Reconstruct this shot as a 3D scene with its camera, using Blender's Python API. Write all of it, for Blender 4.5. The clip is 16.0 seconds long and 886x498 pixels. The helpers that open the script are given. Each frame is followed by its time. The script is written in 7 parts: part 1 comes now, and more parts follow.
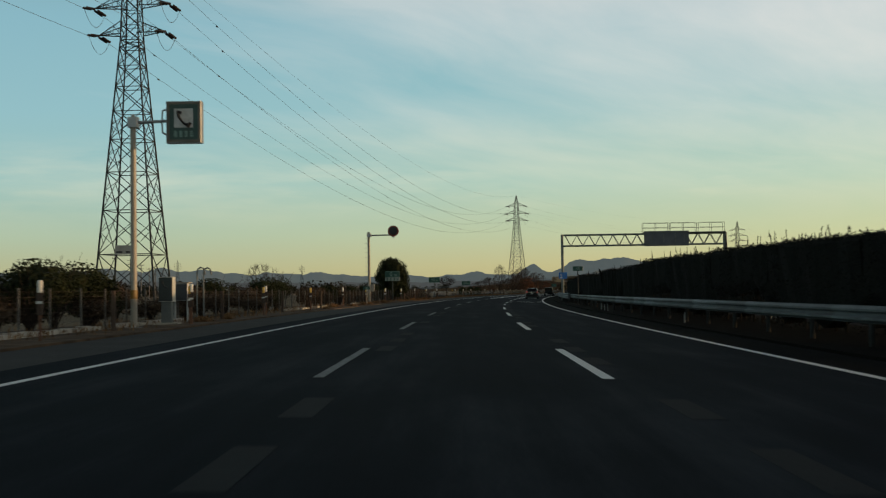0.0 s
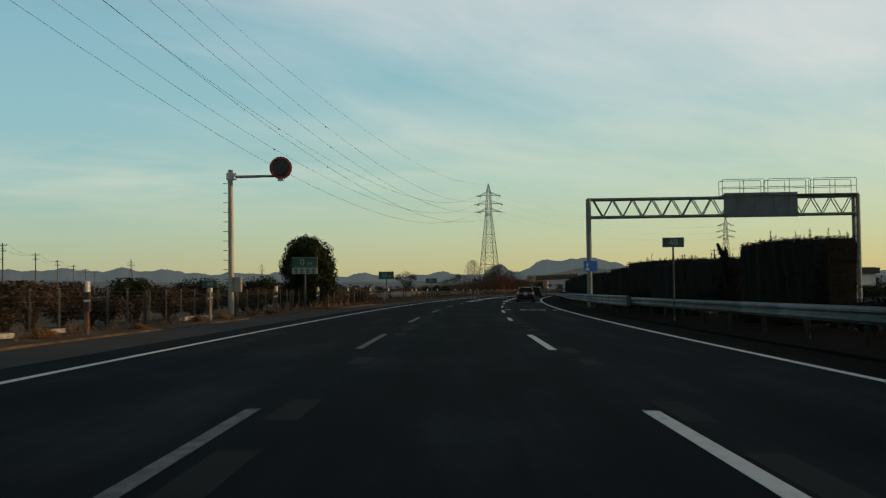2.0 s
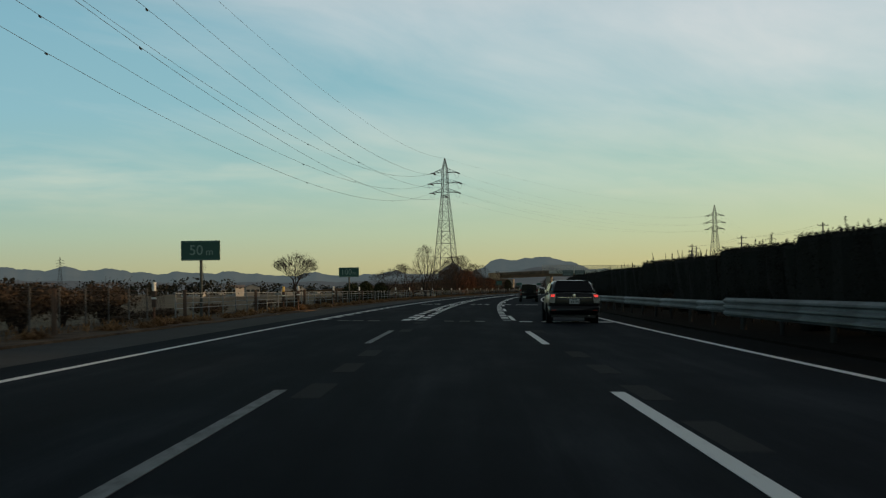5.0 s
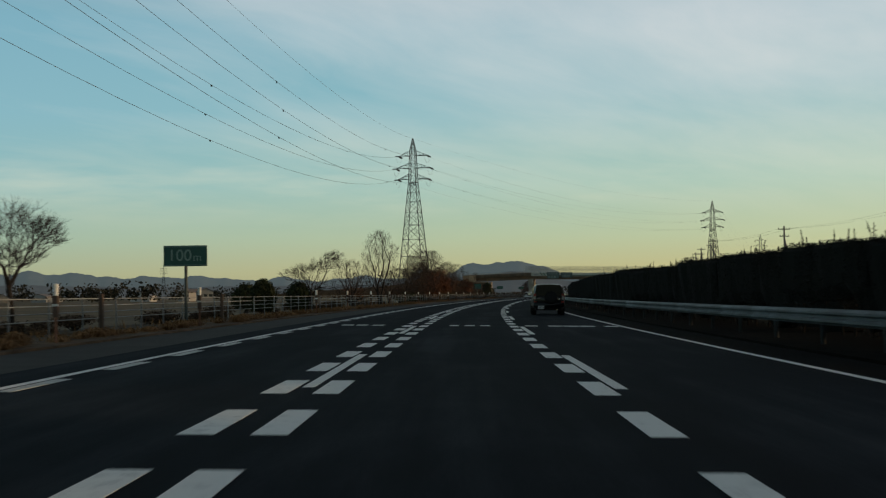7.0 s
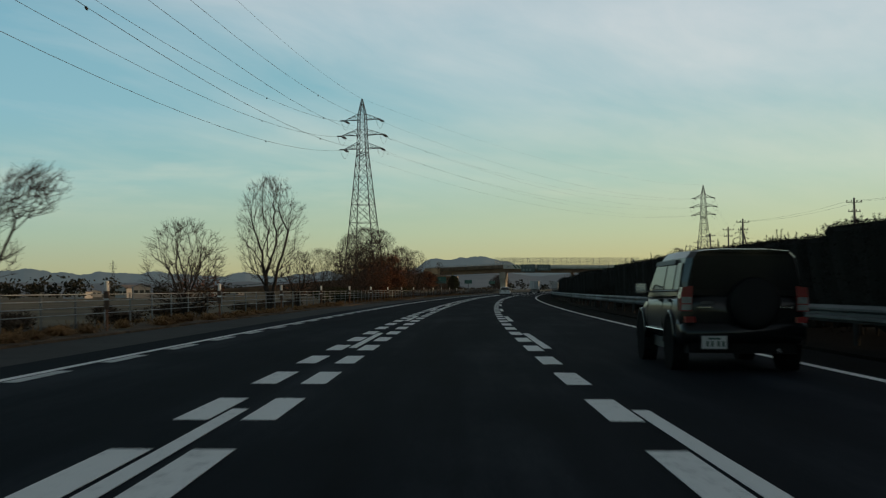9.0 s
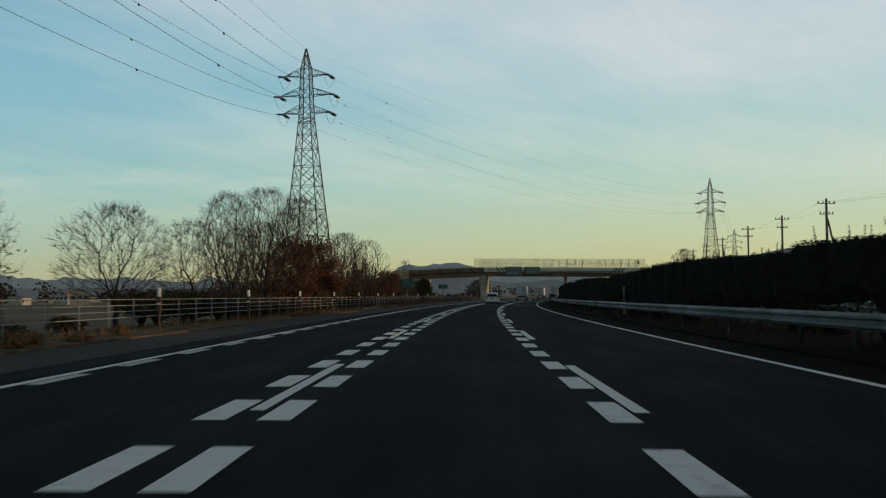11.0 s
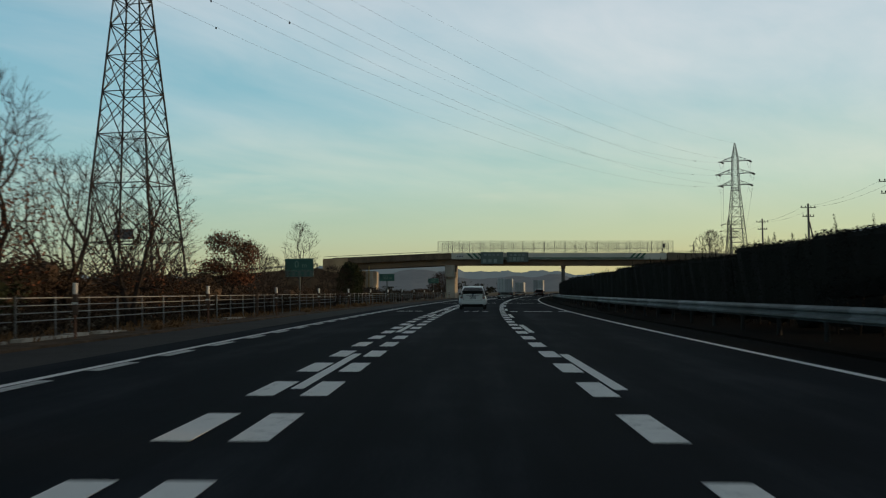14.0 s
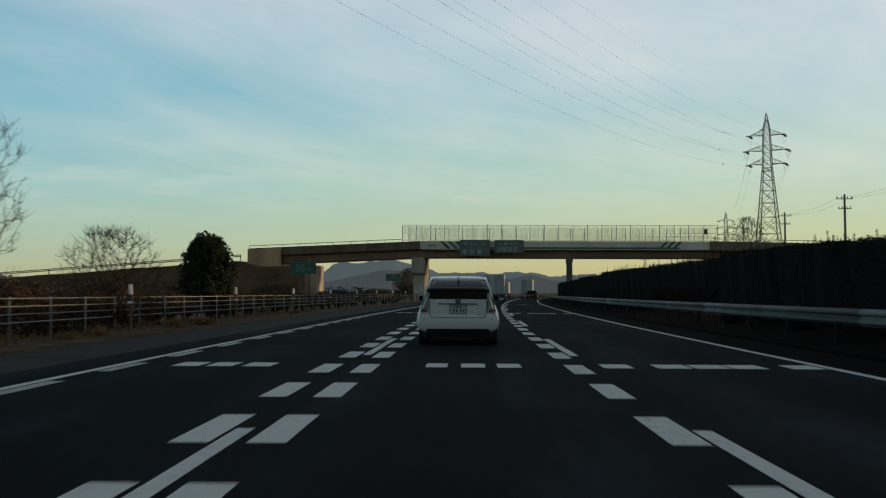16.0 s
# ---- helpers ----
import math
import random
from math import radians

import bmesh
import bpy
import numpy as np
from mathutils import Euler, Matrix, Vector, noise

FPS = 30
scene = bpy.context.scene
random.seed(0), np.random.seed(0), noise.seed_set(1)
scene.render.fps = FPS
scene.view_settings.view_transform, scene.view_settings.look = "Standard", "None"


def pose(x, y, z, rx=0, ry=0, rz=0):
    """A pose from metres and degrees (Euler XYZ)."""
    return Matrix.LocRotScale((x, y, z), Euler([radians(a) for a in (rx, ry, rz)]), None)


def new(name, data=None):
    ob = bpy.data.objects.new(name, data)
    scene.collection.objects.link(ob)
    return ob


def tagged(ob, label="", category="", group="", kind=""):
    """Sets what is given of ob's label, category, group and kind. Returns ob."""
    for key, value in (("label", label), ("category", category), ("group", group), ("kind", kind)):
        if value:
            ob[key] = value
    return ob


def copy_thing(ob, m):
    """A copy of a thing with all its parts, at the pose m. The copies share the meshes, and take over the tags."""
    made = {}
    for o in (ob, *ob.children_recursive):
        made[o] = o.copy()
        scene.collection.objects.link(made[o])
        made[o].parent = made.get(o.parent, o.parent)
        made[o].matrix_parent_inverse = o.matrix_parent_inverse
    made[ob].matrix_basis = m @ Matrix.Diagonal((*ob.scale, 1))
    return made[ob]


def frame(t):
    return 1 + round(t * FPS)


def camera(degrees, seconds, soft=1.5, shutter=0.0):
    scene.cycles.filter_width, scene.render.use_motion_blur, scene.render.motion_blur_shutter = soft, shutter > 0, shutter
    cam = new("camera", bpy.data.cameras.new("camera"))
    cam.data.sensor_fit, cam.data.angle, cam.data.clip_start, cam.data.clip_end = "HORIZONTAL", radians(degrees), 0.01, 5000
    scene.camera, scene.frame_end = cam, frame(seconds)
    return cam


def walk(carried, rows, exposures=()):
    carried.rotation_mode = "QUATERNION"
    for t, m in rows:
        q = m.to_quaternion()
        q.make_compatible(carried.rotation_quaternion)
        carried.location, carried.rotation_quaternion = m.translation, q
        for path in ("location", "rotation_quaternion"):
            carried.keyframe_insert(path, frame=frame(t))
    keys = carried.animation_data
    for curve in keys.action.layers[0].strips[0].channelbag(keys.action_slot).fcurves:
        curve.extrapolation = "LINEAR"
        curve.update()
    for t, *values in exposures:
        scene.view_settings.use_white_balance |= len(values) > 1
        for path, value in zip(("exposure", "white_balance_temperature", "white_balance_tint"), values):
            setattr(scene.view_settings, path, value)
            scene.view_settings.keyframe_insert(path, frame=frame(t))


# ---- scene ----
# ---- camera and walk ----
cam = camera(38.86, 16.0, soft=1.2, shutter=0.2)
EYE = 1.087
BOUNCE = {3.5: 0.085, 4: -0.02, 13.5: 0.03}     # the car rises and dips over bumps in the road
WALK = [  # seconds, x, y, heading, pitch, roll
    (0, -0.064, -13.418, 0.790, 1.940, 0.772),
    (0.5, -0.119, -0.310, 0.424, 1.799, 0.900),
    (1, -0.099, 12.723, 0.036, 1.920, 0.643),
    (1.5, 0.053, 25.848, -0.416, 1.852, 0.773),
    (2, 0.254, 38.813, -0.766, 1.932, 0.731),
    (2.5, 0.542, 51.761, -1.190, 1.922, 0.596),
    (3, 0.945, 64.698, -1.512, 1.984, 0.868),
    (3.5, 1.390, 77.574, -1.896, 1.506, 0.621),
    (4, 1.978, 91.358, -2.245, 2.056, 0.774),
    (4.5, 2.560, 104.033, -2.588, 1.924, 0.750),
    (5, 3.227, 116.705, -2.914, 1.893, 0.725),
    (5.5, 3.977, 129.372, -3.223, 1.861, 0.701),
    (6, 4.805, 142.034, -3.515, 1.829, 0.676),
    (6.5, 5.708, 154.691, -3.800, 1.867, 0.652),
    (7, 6.670, 167.530, -4.213, 2.089, 0.738),
    (7.5, 7.751, 180.205, -4.684, 2.059, 0.573),
    (8, 8.971, 193.027, -5.070, 1.873, 0.580),
    (8.5, 10.272, 205.87, -5.574, 2.006, 0.789),
    (9, 11.631, 218.48, -5.902, 1.870, 0.809),
    (9.5, 13.031, 231.209, -6.178, 2.007, 0.778),
    (10, 14.528, 244.029, -6.473, 2.058, 0.747),
    (10.5, 16.115, 256.839, -6.788, 2.109, 0.716),
    (11, 17.795, 269.636, -7.100, 2.161, 0.684),
    (11.5, 19.562, 282.422, -7.371, 2.297, 0.653),
    (12, 21.363, 295.265, -7.734, 2.201, 0.335),
    (12.5, 23.261, 308.007, -8.045, 2.004, 0.460),
    (13, 25.234, 320.845, -8.322, 2.008, 0.702),
    (13.5, 27.299, 333.971, -8.505, 1.79, 0.820),
    (14, 29.346, 346.561, -8.760, 1.990, 0.870),
    (14.5, 31.426, 359.202, -9.123, 2.090, 0.586),
    (15, 33.717, 372.346, -9.382, 2.039, 0.702),
    (15.5, 35.976, 385.141, -9.625, 2.036, 0.648),
    (16, 38.260, 397.859, -9.942, 2.042, 0.739),
]
EXPOSURES = [  # seconds, stops, kelvin, tint
    (0.0, 0.08, 6950, 10), (1.5, 0.08, 6900, 10), (3.0, 0.0, 6800, 9.5), (4.2, 0.02, 6700, 9), (6.5, -0.06, 6480, 8),
    (9.0, -0.06, 6450, 8), (11.5, 0.02, 6420, 9), (16.0, 0.03, 6350, 9.5)]
walk(cam, [(t, pose(x, y, EYE + BOUNCE.get(t, 0.0), 90 + pitch, roll, yaw)) for t, x, y, yaw, pitch, roll in WALK], EXPOSURES)

# ---- world and sun ----
SUN_AZ, SUN_EL = radians(92), radians(4.1)      # clockwise from +y, above the horizon
sun_way = Vector((math.sin(SUN_AZ) * math.cos(SUN_EL), math.cos(SUN_AZ) * math.cos(SUN_EL), math.sin(SUN_EL)))


def link(nt, a, b):
    nt.links.new(a, b)


def ramp_node(nt, stops, fac):
    n = nt.nodes.new("ShaderNodeValToRGB")
    e = n.color_ramp.elements
    while len(e) < len(stops):
        e.new(0.5)
    for el, (p, c) in zip(e, stops):
        el.position = p
        el.color = (*c, 1) if len(c) == 3 else c
    link(nt, fac, n.inputs["Fac"])
    return n.outputs["Color"]


def math_node(nt, op, a, b=None, clamp=False):
    n = nt.nodes.new("ShaderNodeMath")
    n.operation, n.use_clamp = op, clamp
    for i, v in enumerate((a, b)):
        if v is None:
            continue
        if isinstance(v, (int, float)):
            n.inputs[i].default_value = v
        else:
            link(nt, v, n.inputs[i])
    return n.outputs[0]


def mix_node(nt, fac, a, b, mode="MIX"):
    n = nt.nodes.new("ShaderNodeMix")
    n.data_type, n.blend_type = "RGBA", mode
    for i, v in ((0, fac), (6, a), (7, b)):
        if isinstance(v, (int, float)):
            n.inputs[i].default_value = v
        elif isinstance(v, tuple):
            n.inputs[i].default_value = (*v, 1)
        else:
            link(nt, v, n.inputs[i])
    return n.outputs[2]


def noise_node(nt, vec, scale, detail=4.0, rough=0.55, out="Fac"):
    n = nt.nodes.new("ShaderNodeTexNoise")
    n.inputs["Scale"].default_value, n.inputs["Detail"].default_value, n.inputs["Roughness"].default_value = scale, detail, rough
    if vec is not None:
        link(nt, vec, n.inputs["Vector"])
    return n.outputs[out]


def build_world():
    w = bpy.data.worlds.new("sky")
    scene.world = w
    w.use_nodes = True
    nt = w.node_tree
    nt.nodes.clear()
    out = nt.nodes.new("ShaderNodeOutputWorld")
    bg = nt.nodes.new("ShaderNodeBackground")
    tc = nt.nodes.new("ShaderNodeTexCoord")
    sep = nt.nodes.new("ShaderNodeSeparateXYZ")
    link(nt, tc.outputs["Generated"], sep.inputs[0])
    x, y, z = sep.outputs
    sky = nt.nodes.new("ShaderNodeTexSky")
    sky.sky_type, sky.sun_disc = "NISHITA", False
    sky.sun_elevation, sky.sun_rotation = SUN_EL, SUN_AZ
    sky.dust_density, sky.air_density = 2.0, 1.0
    zc = math_node(nt, "MAXIMUM", z, 0.0)
    high = ramp_node(nt, [(0.0, (0.415, 0.385, 0.225)), (0.02, (0.45, 0.46, 0.285)), (0.045, (0.415, 0.52, 0.395)),
                          (0.085, (0.325, 0.525, 0.52)), (0.14, (0.275, 0.50, 0.575)), (0.21, (0.235, 0.455, 0.56)), (0.40, (0.120, 0.168, 0.205)),
                          (1.0, (0.074, 0.089, 0.106))], zc)
    # brighter and warmer towards the right of the road
    side = math_node(nt, "MULTIPLY", math_node(nt, "ADD", x, 0.28), 1.5, True)
    low = ramp_node(nt, [(0.0, (1, 1, 1)), (0.06, (0.9, 0.9, 0.9)), (0.16, (0.3, 0.3, 0.3)), (0.4, (0.0, 0.0, 0.0))], zc)
    base = mix_node(nt, math_node(nt, "MULTIPLY", side, low), mix_node(nt, 1.0, high, (0.98, 1.02, 1.03), "MULTIPLY"), mix_node(nt, 1.0, high, (1.38, 1.21, 0.95), "MULTIPLY"))
    # the glow of the low sun spreads along the horizon far to the right
    far_right = math_node(nt, "MULTIPLY", math_node(nt, "SUBTRACT", x, 0.60), 3.0, True)
    glow = math_node(nt, "MULTIPLY", far_right, ramp_node(nt, [(0.0, (1, 1, 1)), (0.12, (0.6, 0.6, 0.6)), (0.35, (0.0, 0.0, 0.0))], zc))
    base = mix_node(nt, glow, base, (1.75, 0.98, 0.45))
    mixed = mix_node(nt, 0.06, base, mix_node(nt, 1.0, sky.outputs[0], (0.12, 0.12, 0.12), "MULTIPLY"))
    # thin cirrus in a high sheet: directions are laid out on a plane overhead
    zz = math_node(nt, "ADD", zc, 0.10)
    comb = nt.nodes.new("ShaderNodeCombineXYZ")
    link(nt, math_node(nt, "DIVIDE", x, zz), comb.inputs[0])
    link(nt, math_node(nt, "DIVIDE", y, zz), comb.inputs[1])
    spin = nt.nodes.new("ShaderNodeMapping")
    spin.inputs["Rotation"].default_value = (0, 0, radians(-50))
    link(nt, comb.outputs[0], spin.inputs[0])
    warp = noise_node(nt, spin.outputs[0], 0.8, 2.0, 0.5, "Color")
    bent = mix_node(nt, 0.55, spin.outputs[0], warp, "ADD")
    mp = nt.nodes.new("ShaderNodeMapping")
    mp.inputs["Scale"].default_value = (0.40, 0.75, 1.0)
    mp.inputs["Location"].default_value = (3.1, 0.35, 0.0)
    link(nt, bent, mp.inputs[0])
    broad = noise_node(nt, mp.outputs[0], 1.0, 3.0, 0.5)
    mp2 = nt.nodes.new("ShaderNodeMapping")
    mp2.inputs["Scale"].default_value = (0.7, 1.9, 1.0)
    link(nt, bent, mp2.inputs[0])
    fine = noise_node(nt, mp2.outputs[0], 1.7, 7.0, 0.58)
    # the veil thickens upwards and towards the right of the road
    dens = math_node(nt, "ADD", math_node(nt, "MULTIPLY", x, 0.95), math_node(nt, "MULTIPLY", zc, 1.7))
    dens = math_node(nt, "ADD", dens, math_node(nt, "MULTIPLY", broad, 1.15))
    dens = math_node(nt, "ADD", dens, math_node(nt, "MULTIPLY", fine, 0.66))
    dens = math_node(nt, "SUBTRACT", dens, 0.62)
    cover = ramp_node(nt, [(0.22, (0, 0, 0)), (0.42, (0.22, 0.22, 0.22)), (0.95, (0.92, 0.92, 0.92))], dens)
    cover = math_node(nt, "MULTIPLY", cover, ramp_node(nt, [(0.03, (0, 0, 0)), (0.10, (0.70, 0.70, 0.70)), (0.2, (0.9, 0.9, 0.9)), (1, (0.7, 0.7, 0.7))], zc))
    # a low band of thin level streaks
    flat_way = nt.nodes.new("ShaderNodeCombineXYZ")
    link(nt, math_node(nt, "MULTIPLY", x, 4.2), flat_way.inputs[0])
    link(nt, math_node(nt, "MULTIPLY", z, 26.0), flat_way.inputs[1])
    level = noise_node(nt, flat_way.outputs[0], 1.6, 5.0, 0.55)
    level = ramp_node(nt, [(0.40, (0, 0, 0)), (0.85, (0.62, 0.62, 0.62))], level)
    level = math_node(nt, "MULTIPLY", level, ramp_node(nt, [(0.045, (0, 0, 0)), (0.078, (1, 1, 1)), (0.098, (1, 1, 1)), (0.125, (0, 0, 0))], zc))
    cover = math_node(nt, "MAXIMUM", cover, level)
    cloud = ramp_node(nt, [(0.03, (0.64, 0.62, 0.38)), (0.09, (0.73, 0.745, 0.60)), (0.16, (0.715, 0.738, 0.725)), (0.24, (0.675, 0.70, 0.73)), (0.4, (0.15, 0.175, 0.19)), (1.0, (0.092, 0.102, 0.116))], zc)
    col = mix_node(nt, cover, mixed, cloud)
    link(nt, col, bg.inputs["Color"])
    bg.inputs["Strength"].default_value = 1.0
    link(nt, bg.outputs[0], out.inputs[0])


build_world()
sun_data = bpy.data.lights.new("sun", "SUN")
sun_data.energy, sun_data.angle, sun_data.color = 2.05, radians(0.6), (1.0, 0.66, 0.34)
sun = new("sun", sun_data)
sun.matrix_world = Matrix.Translation((60, -60, 60)) @ (-sun_way).to_track_quat("-Z", "Y").to_matrix().to_4x4()

# ---- materials ----
MATS = {}


def mat(name, col, col2=None, rough=0.6, metal=0.0, scale=3.0, fine=40.0, bump=0.15, spec=0.5, stretch=(1, 1, 1), island=False, vary=0.25, emit=None):
    """A surface with variation at two scales and fine relief, in object space."""
    if name in MATS:
        return MATS[name]
    m = bpy.data.materials.new(name)
    MATS[name] = m
    m.use_nodes = True
    nt = m.node_tree
    b = nt.nodes["Principled BSDF"]
    col2 = col2 or tuple(c * 0.6 for c in col)
    tc = nt.nodes.new("ShaderNodeTexCoord")
    mp = nt.nodes.new("ShaderNodeMapping")
    mp.inputs["Scale"].default_value = stretch
    link(nt, tc.outputs["Object"], mp.inputs[0])
    big = noise_node(nt, mp.outputs[0], scale, 3.0)
    small = noise_node(nt, mp.outputs[0], fine, 3.0, 0.6)
    f = math_node(nt, "ADD", math_node(nt, "MULTIPLY", big, 0.65), math_node(nt, "MULTIPLY", small, 0.35))
    f = ramp_node(nt, [(0.36, (0, 0, 0)), (0.64, (1, 1, 1))], f)
    c = mix_node(nt, f, col2, col)
    if island:
        g = nt.nodes.new("ShaderNodeNewGeometry")
        r = g.outputs["Random Per Island"]
    else:
        g = nt.nodes.new("ShaderNodeObjectInfo")
        r = g.outputs["Random"]
    v = math_node(nt, "ADD", math_node(nt, "MULTIPLY", r, 2 * vary), 1.0 - vary)
    cv = nt.nodes.new("ShaderNodeCombineColor")
    for i in range(3):
        link(nt, v, cv.inputs[i])
    c = mix_node(nt, 1.0, c, cv.outputs[0], "MULTIPLY")
    link(nt, c, b.inputs["Base Color"])
    b.inputs["Roughness"].default_value, b.inputs["Metallic"].default_value = rough, metal
    b.inputs["Specular IOR Level"].default_value = spec
    if bump:
        bn = nt.nodes.new("ShaderNodeBump")
        bn.inputs["Strength"].default_value, bn.inputs["Distance"].default_value = bump, 0.02
        link(nt, small, bn.inputs["Height"])
        link(nt, bn.outputs[0], b.inputs["Normal"])
    if emit:
        b.inputs["Emission Color"].default_value = (*emit[0], 1)
        b.inputs["Emission Strength"].default_value = emit[1]
    return m


def asphalt_mat():
    """Dark asphalt with wheel tracks worn along the lanes, long patches and grain."""
    m = bpy.data.materials.new("asphalt")
    m.use_nodes = True
    nt = m.node_tree
    b = nt.nodes["Principled BSDF"]
    uv = nt.nodes.new("ShaderNodeUVMap")
    uv.uv_map = "lane"
    mp = nt.nodes.new("ShaderNodeMapping")
    mp.inputs["Scale"].default_value = (0.9, 0.035, 1)
    link(nt, uv.outputs[0], mp.inputs[0])
    streak = noise_node(nt, mp.outputs[0], 1.0, 4.0, 0.6)
    mp2 = nt.nodes.new("ShaderNodeMapping")
    mp2.inputs["Scale"].default_value = (0.55, 0.16, 1)
    link(nt, uv.outputs[0], mp2.inputs[0])
    patch = noise_node(nt, mp2.outputs[0], 1.0, 5.0, 0.62)
    grain = noise_node(nt, uv.outputs[0], 28.0, 2.0, 0.7)
    f = math_node(nt, "ADD", math_node(nt, "MULTIPLY", streak, 0.44), math_node(nt, "ADD", math_node(nt, "MULTIPLY", patch, 0.36), math_node(nt, "MULTIPLY", grain, 0.2)))
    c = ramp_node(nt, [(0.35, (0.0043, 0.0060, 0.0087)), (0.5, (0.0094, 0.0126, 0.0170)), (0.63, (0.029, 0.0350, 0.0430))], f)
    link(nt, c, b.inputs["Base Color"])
    b.inputs["Roughness"].default_value = 0.9
    b.inputs["Specular IOR Level"].default_value = 0.03
    bn = nt.nodes.new("ShaderNodeBump")
    bn.inputs["Strength"].default_value, bn.inputs["Distance"].default_value = 0.4, 0.01
    link(nt, grain, bn.inputs["Height"])
    link(nt, bn.outputs[0], b.inputs["Normal"])
    MATS["asphalt"] = m
    return m


def paint_mat(name, col, wear):
    """Road paint worn through to the asphalt in flecks."""
    m = bpy.data.materials.new(name)
    m.use_nodes = True
    nt = m.node_tree
    b = nt.nodes["Principled BSDF"]
    tc = nt.nodes.new("ShaderNodeTexCoord")
    oi = nt.nodes.new("ShaderNodeObjectInfo")
    add = nt.nodes.new("ShaderNodeVectorMath")
    add.operation = "ADD"
    link(nt, tc.outputs["Object"], add.inputs[0])
    sc = math_node(nt, "MULTIPLY", oi.outputs["Random"], 40.0)
    cb = nt.nodes.new("ShaderNodeCombineXYZ")
    link(nt, sc, cb.inputs[0])
    link(nt, sc, cb.inputs[1])
    link(nt, cb.outputs[0], add.inputs[1])
    n1 = noise_node(nt, add.outputs[0], 5.0, 6.0, 0.75)
    n2 = noise_node(nt, add.outputs[0], 60.0, 2.0, 0.6)
    f = math_node(nt, "ADD", math_node(nt, "MULTIPLY", n1, 0.7), math_node(nt, "MULTIPLY", n2, 0.3))
    f = math_node(nt, "ADD", f, math_node(nt, "MULTIPLY", oi.outputs["Random"], 0.06))
    w = ramp_node(nt, [(0.60 - wear, (0, 0, 0)), (0.72 - wear, (1, 1, 1))], f)
    c = mix_node(nt, w, col, tuple(0.35 * x for x in col))
    link(nt, c, b.inputs["Base Color"])
    b.inputs["Roughness"].default_value = 0.75
    b.inputs["Specular IOR Level"].default_value = 0.3
    MATS[name] = m
    return m


asphalt_mat()
WHITE = paint_mat("road paint", (0.84, 0.83, 0.79), 0.02)
GHOST = paint_mat("nearly vanished road paint", (0.075, 0.076, 0.075), 0.10)
WEATHERED = paint_mat("weathered road paint", (0.56, 0.56, 0.54), 0.06)
WORN = paint_mat("worn road paint", (0.22, 0.23, 0.23), 0.12)
VANISHED = mat("ground-off paint", (0.0185, 0.021, 0.023), (0.0125, 0.0145, 0.0165), 0.9, 0, 2.0, 30, 0.3, 0.1)
M_SHOULDER = mat("shoulder asphalt", (0.040, 0.037, 0.034), (0.024, 0.0225, 0.021), 0.95, 0, 0.6, 30, 0.3, 0.2)
M_GROUND = mat("winter field", (0.15, 0.115, 0.072), (0.085, 0.066, 0.042), 1.0, 0, 0.05, 2.0, 0.3, 0.1)
M_VERGE = mat("dry verge soil", (0.19, 0.13, 0.082), (0.06, 0.042, 0.028), 1.0, 0, 1.2, 14, 0.5, 0.1)
M_LITTER = mat("dark leaf litter", (0.060, 0.042, 0.027), (0.026, 0.019, 0.013), 1.0, 0, 0.9, 12, 0.5, 0.1)
M_GALV = mat("galvanised steel", (0.42, 0.43, 0.43), (0.28, 0.29, 0.30), 0.5, 0.55, 2.0, 30, 0.05)
M_RAIL = mat("guard rail steel", (0.165, 0.185, 0.195), (0.028, 0.031, 0.033), 0.65, 0.05, 0.45, 20, 0.05, vary=0.55)
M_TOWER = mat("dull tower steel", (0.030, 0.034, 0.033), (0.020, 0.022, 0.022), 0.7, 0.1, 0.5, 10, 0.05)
M_GANTRY = mat("dull green-grey painted steel", (0.17, 0.188, 0.182), (0.11, 0.124, 0.12), 0.65, 0.1, 1.5, 25, 0.05)
M_INSUL = mat("brown glazed porcelain", (0.07, 0.05, 0.045), (0.04, 0.03, 0.03), 0.3, 0, 5, 30, 0.0)
M_WIRE = mat("aluminium cable", (0.075, 0.078, 0.082), (0.055, 0.056, 0.058), 0.7, 0.1, 5, 30, 0.0)
M_PIPE = mat("weathered white fence pipe", (0.27, 0.285, 0.285), (0.14, 0.142, 0.135), 0.8, 0, 1.5, 30, 0.1)
M_CREAM = mat("cream painted pole", (0.33, 0.30, 0.25), (0.24, 0.21, 0.17), 0.5, 0.1, 2, 30, 0.05)
M_BEIGE_CONC = mat("weathered concrete", (0.42, 0.38, 0.31), (0.26, 0.23, 0.19), 0.9, 0, 0.5, 12, 0.25, 0.2)
M_GIRDER = mat("brown painted girder", (0.19, 0.105, 0.05), (0.11, 0.065, 0.034), 0.6, 0.0, 0.4, 12, 0.1)
M_FASCIA = mat("cream bridge fascia", (0.56, 0.54, 0.47), (0.42, 0.40, 0.34), 0.8, 0, 0.4, 10, 0.1)
M_SIGNGREEN = mat("green sign face", (0.008, 0.072, 0.050), (0.006, 0.055, 0.040), 0.45, 0, 1.0, 20, 0.0, vary=0.05)
M_SIGNWHITE = mat("white sign lettering", (0.20, 0.29, 0.25), (0.15, 0.22, 0.19), 0.5, 0, 3, 30, 0.0, vary=0.05)
M_SIGNDULL = mat("dull pale sign lettering", (0.12, 0.19, 0.15), (0.09, 0.15, 0.12), 0.5, 0, 3, 30, 0.0, vary=0.05)
M_SIGNBLUE = mat("blue sign face", (0.018, 0.16, 0.48), (0.014, 0.13, 0.41), 0.45, 0, 1.0, 20, 0.0, vary=0.05)
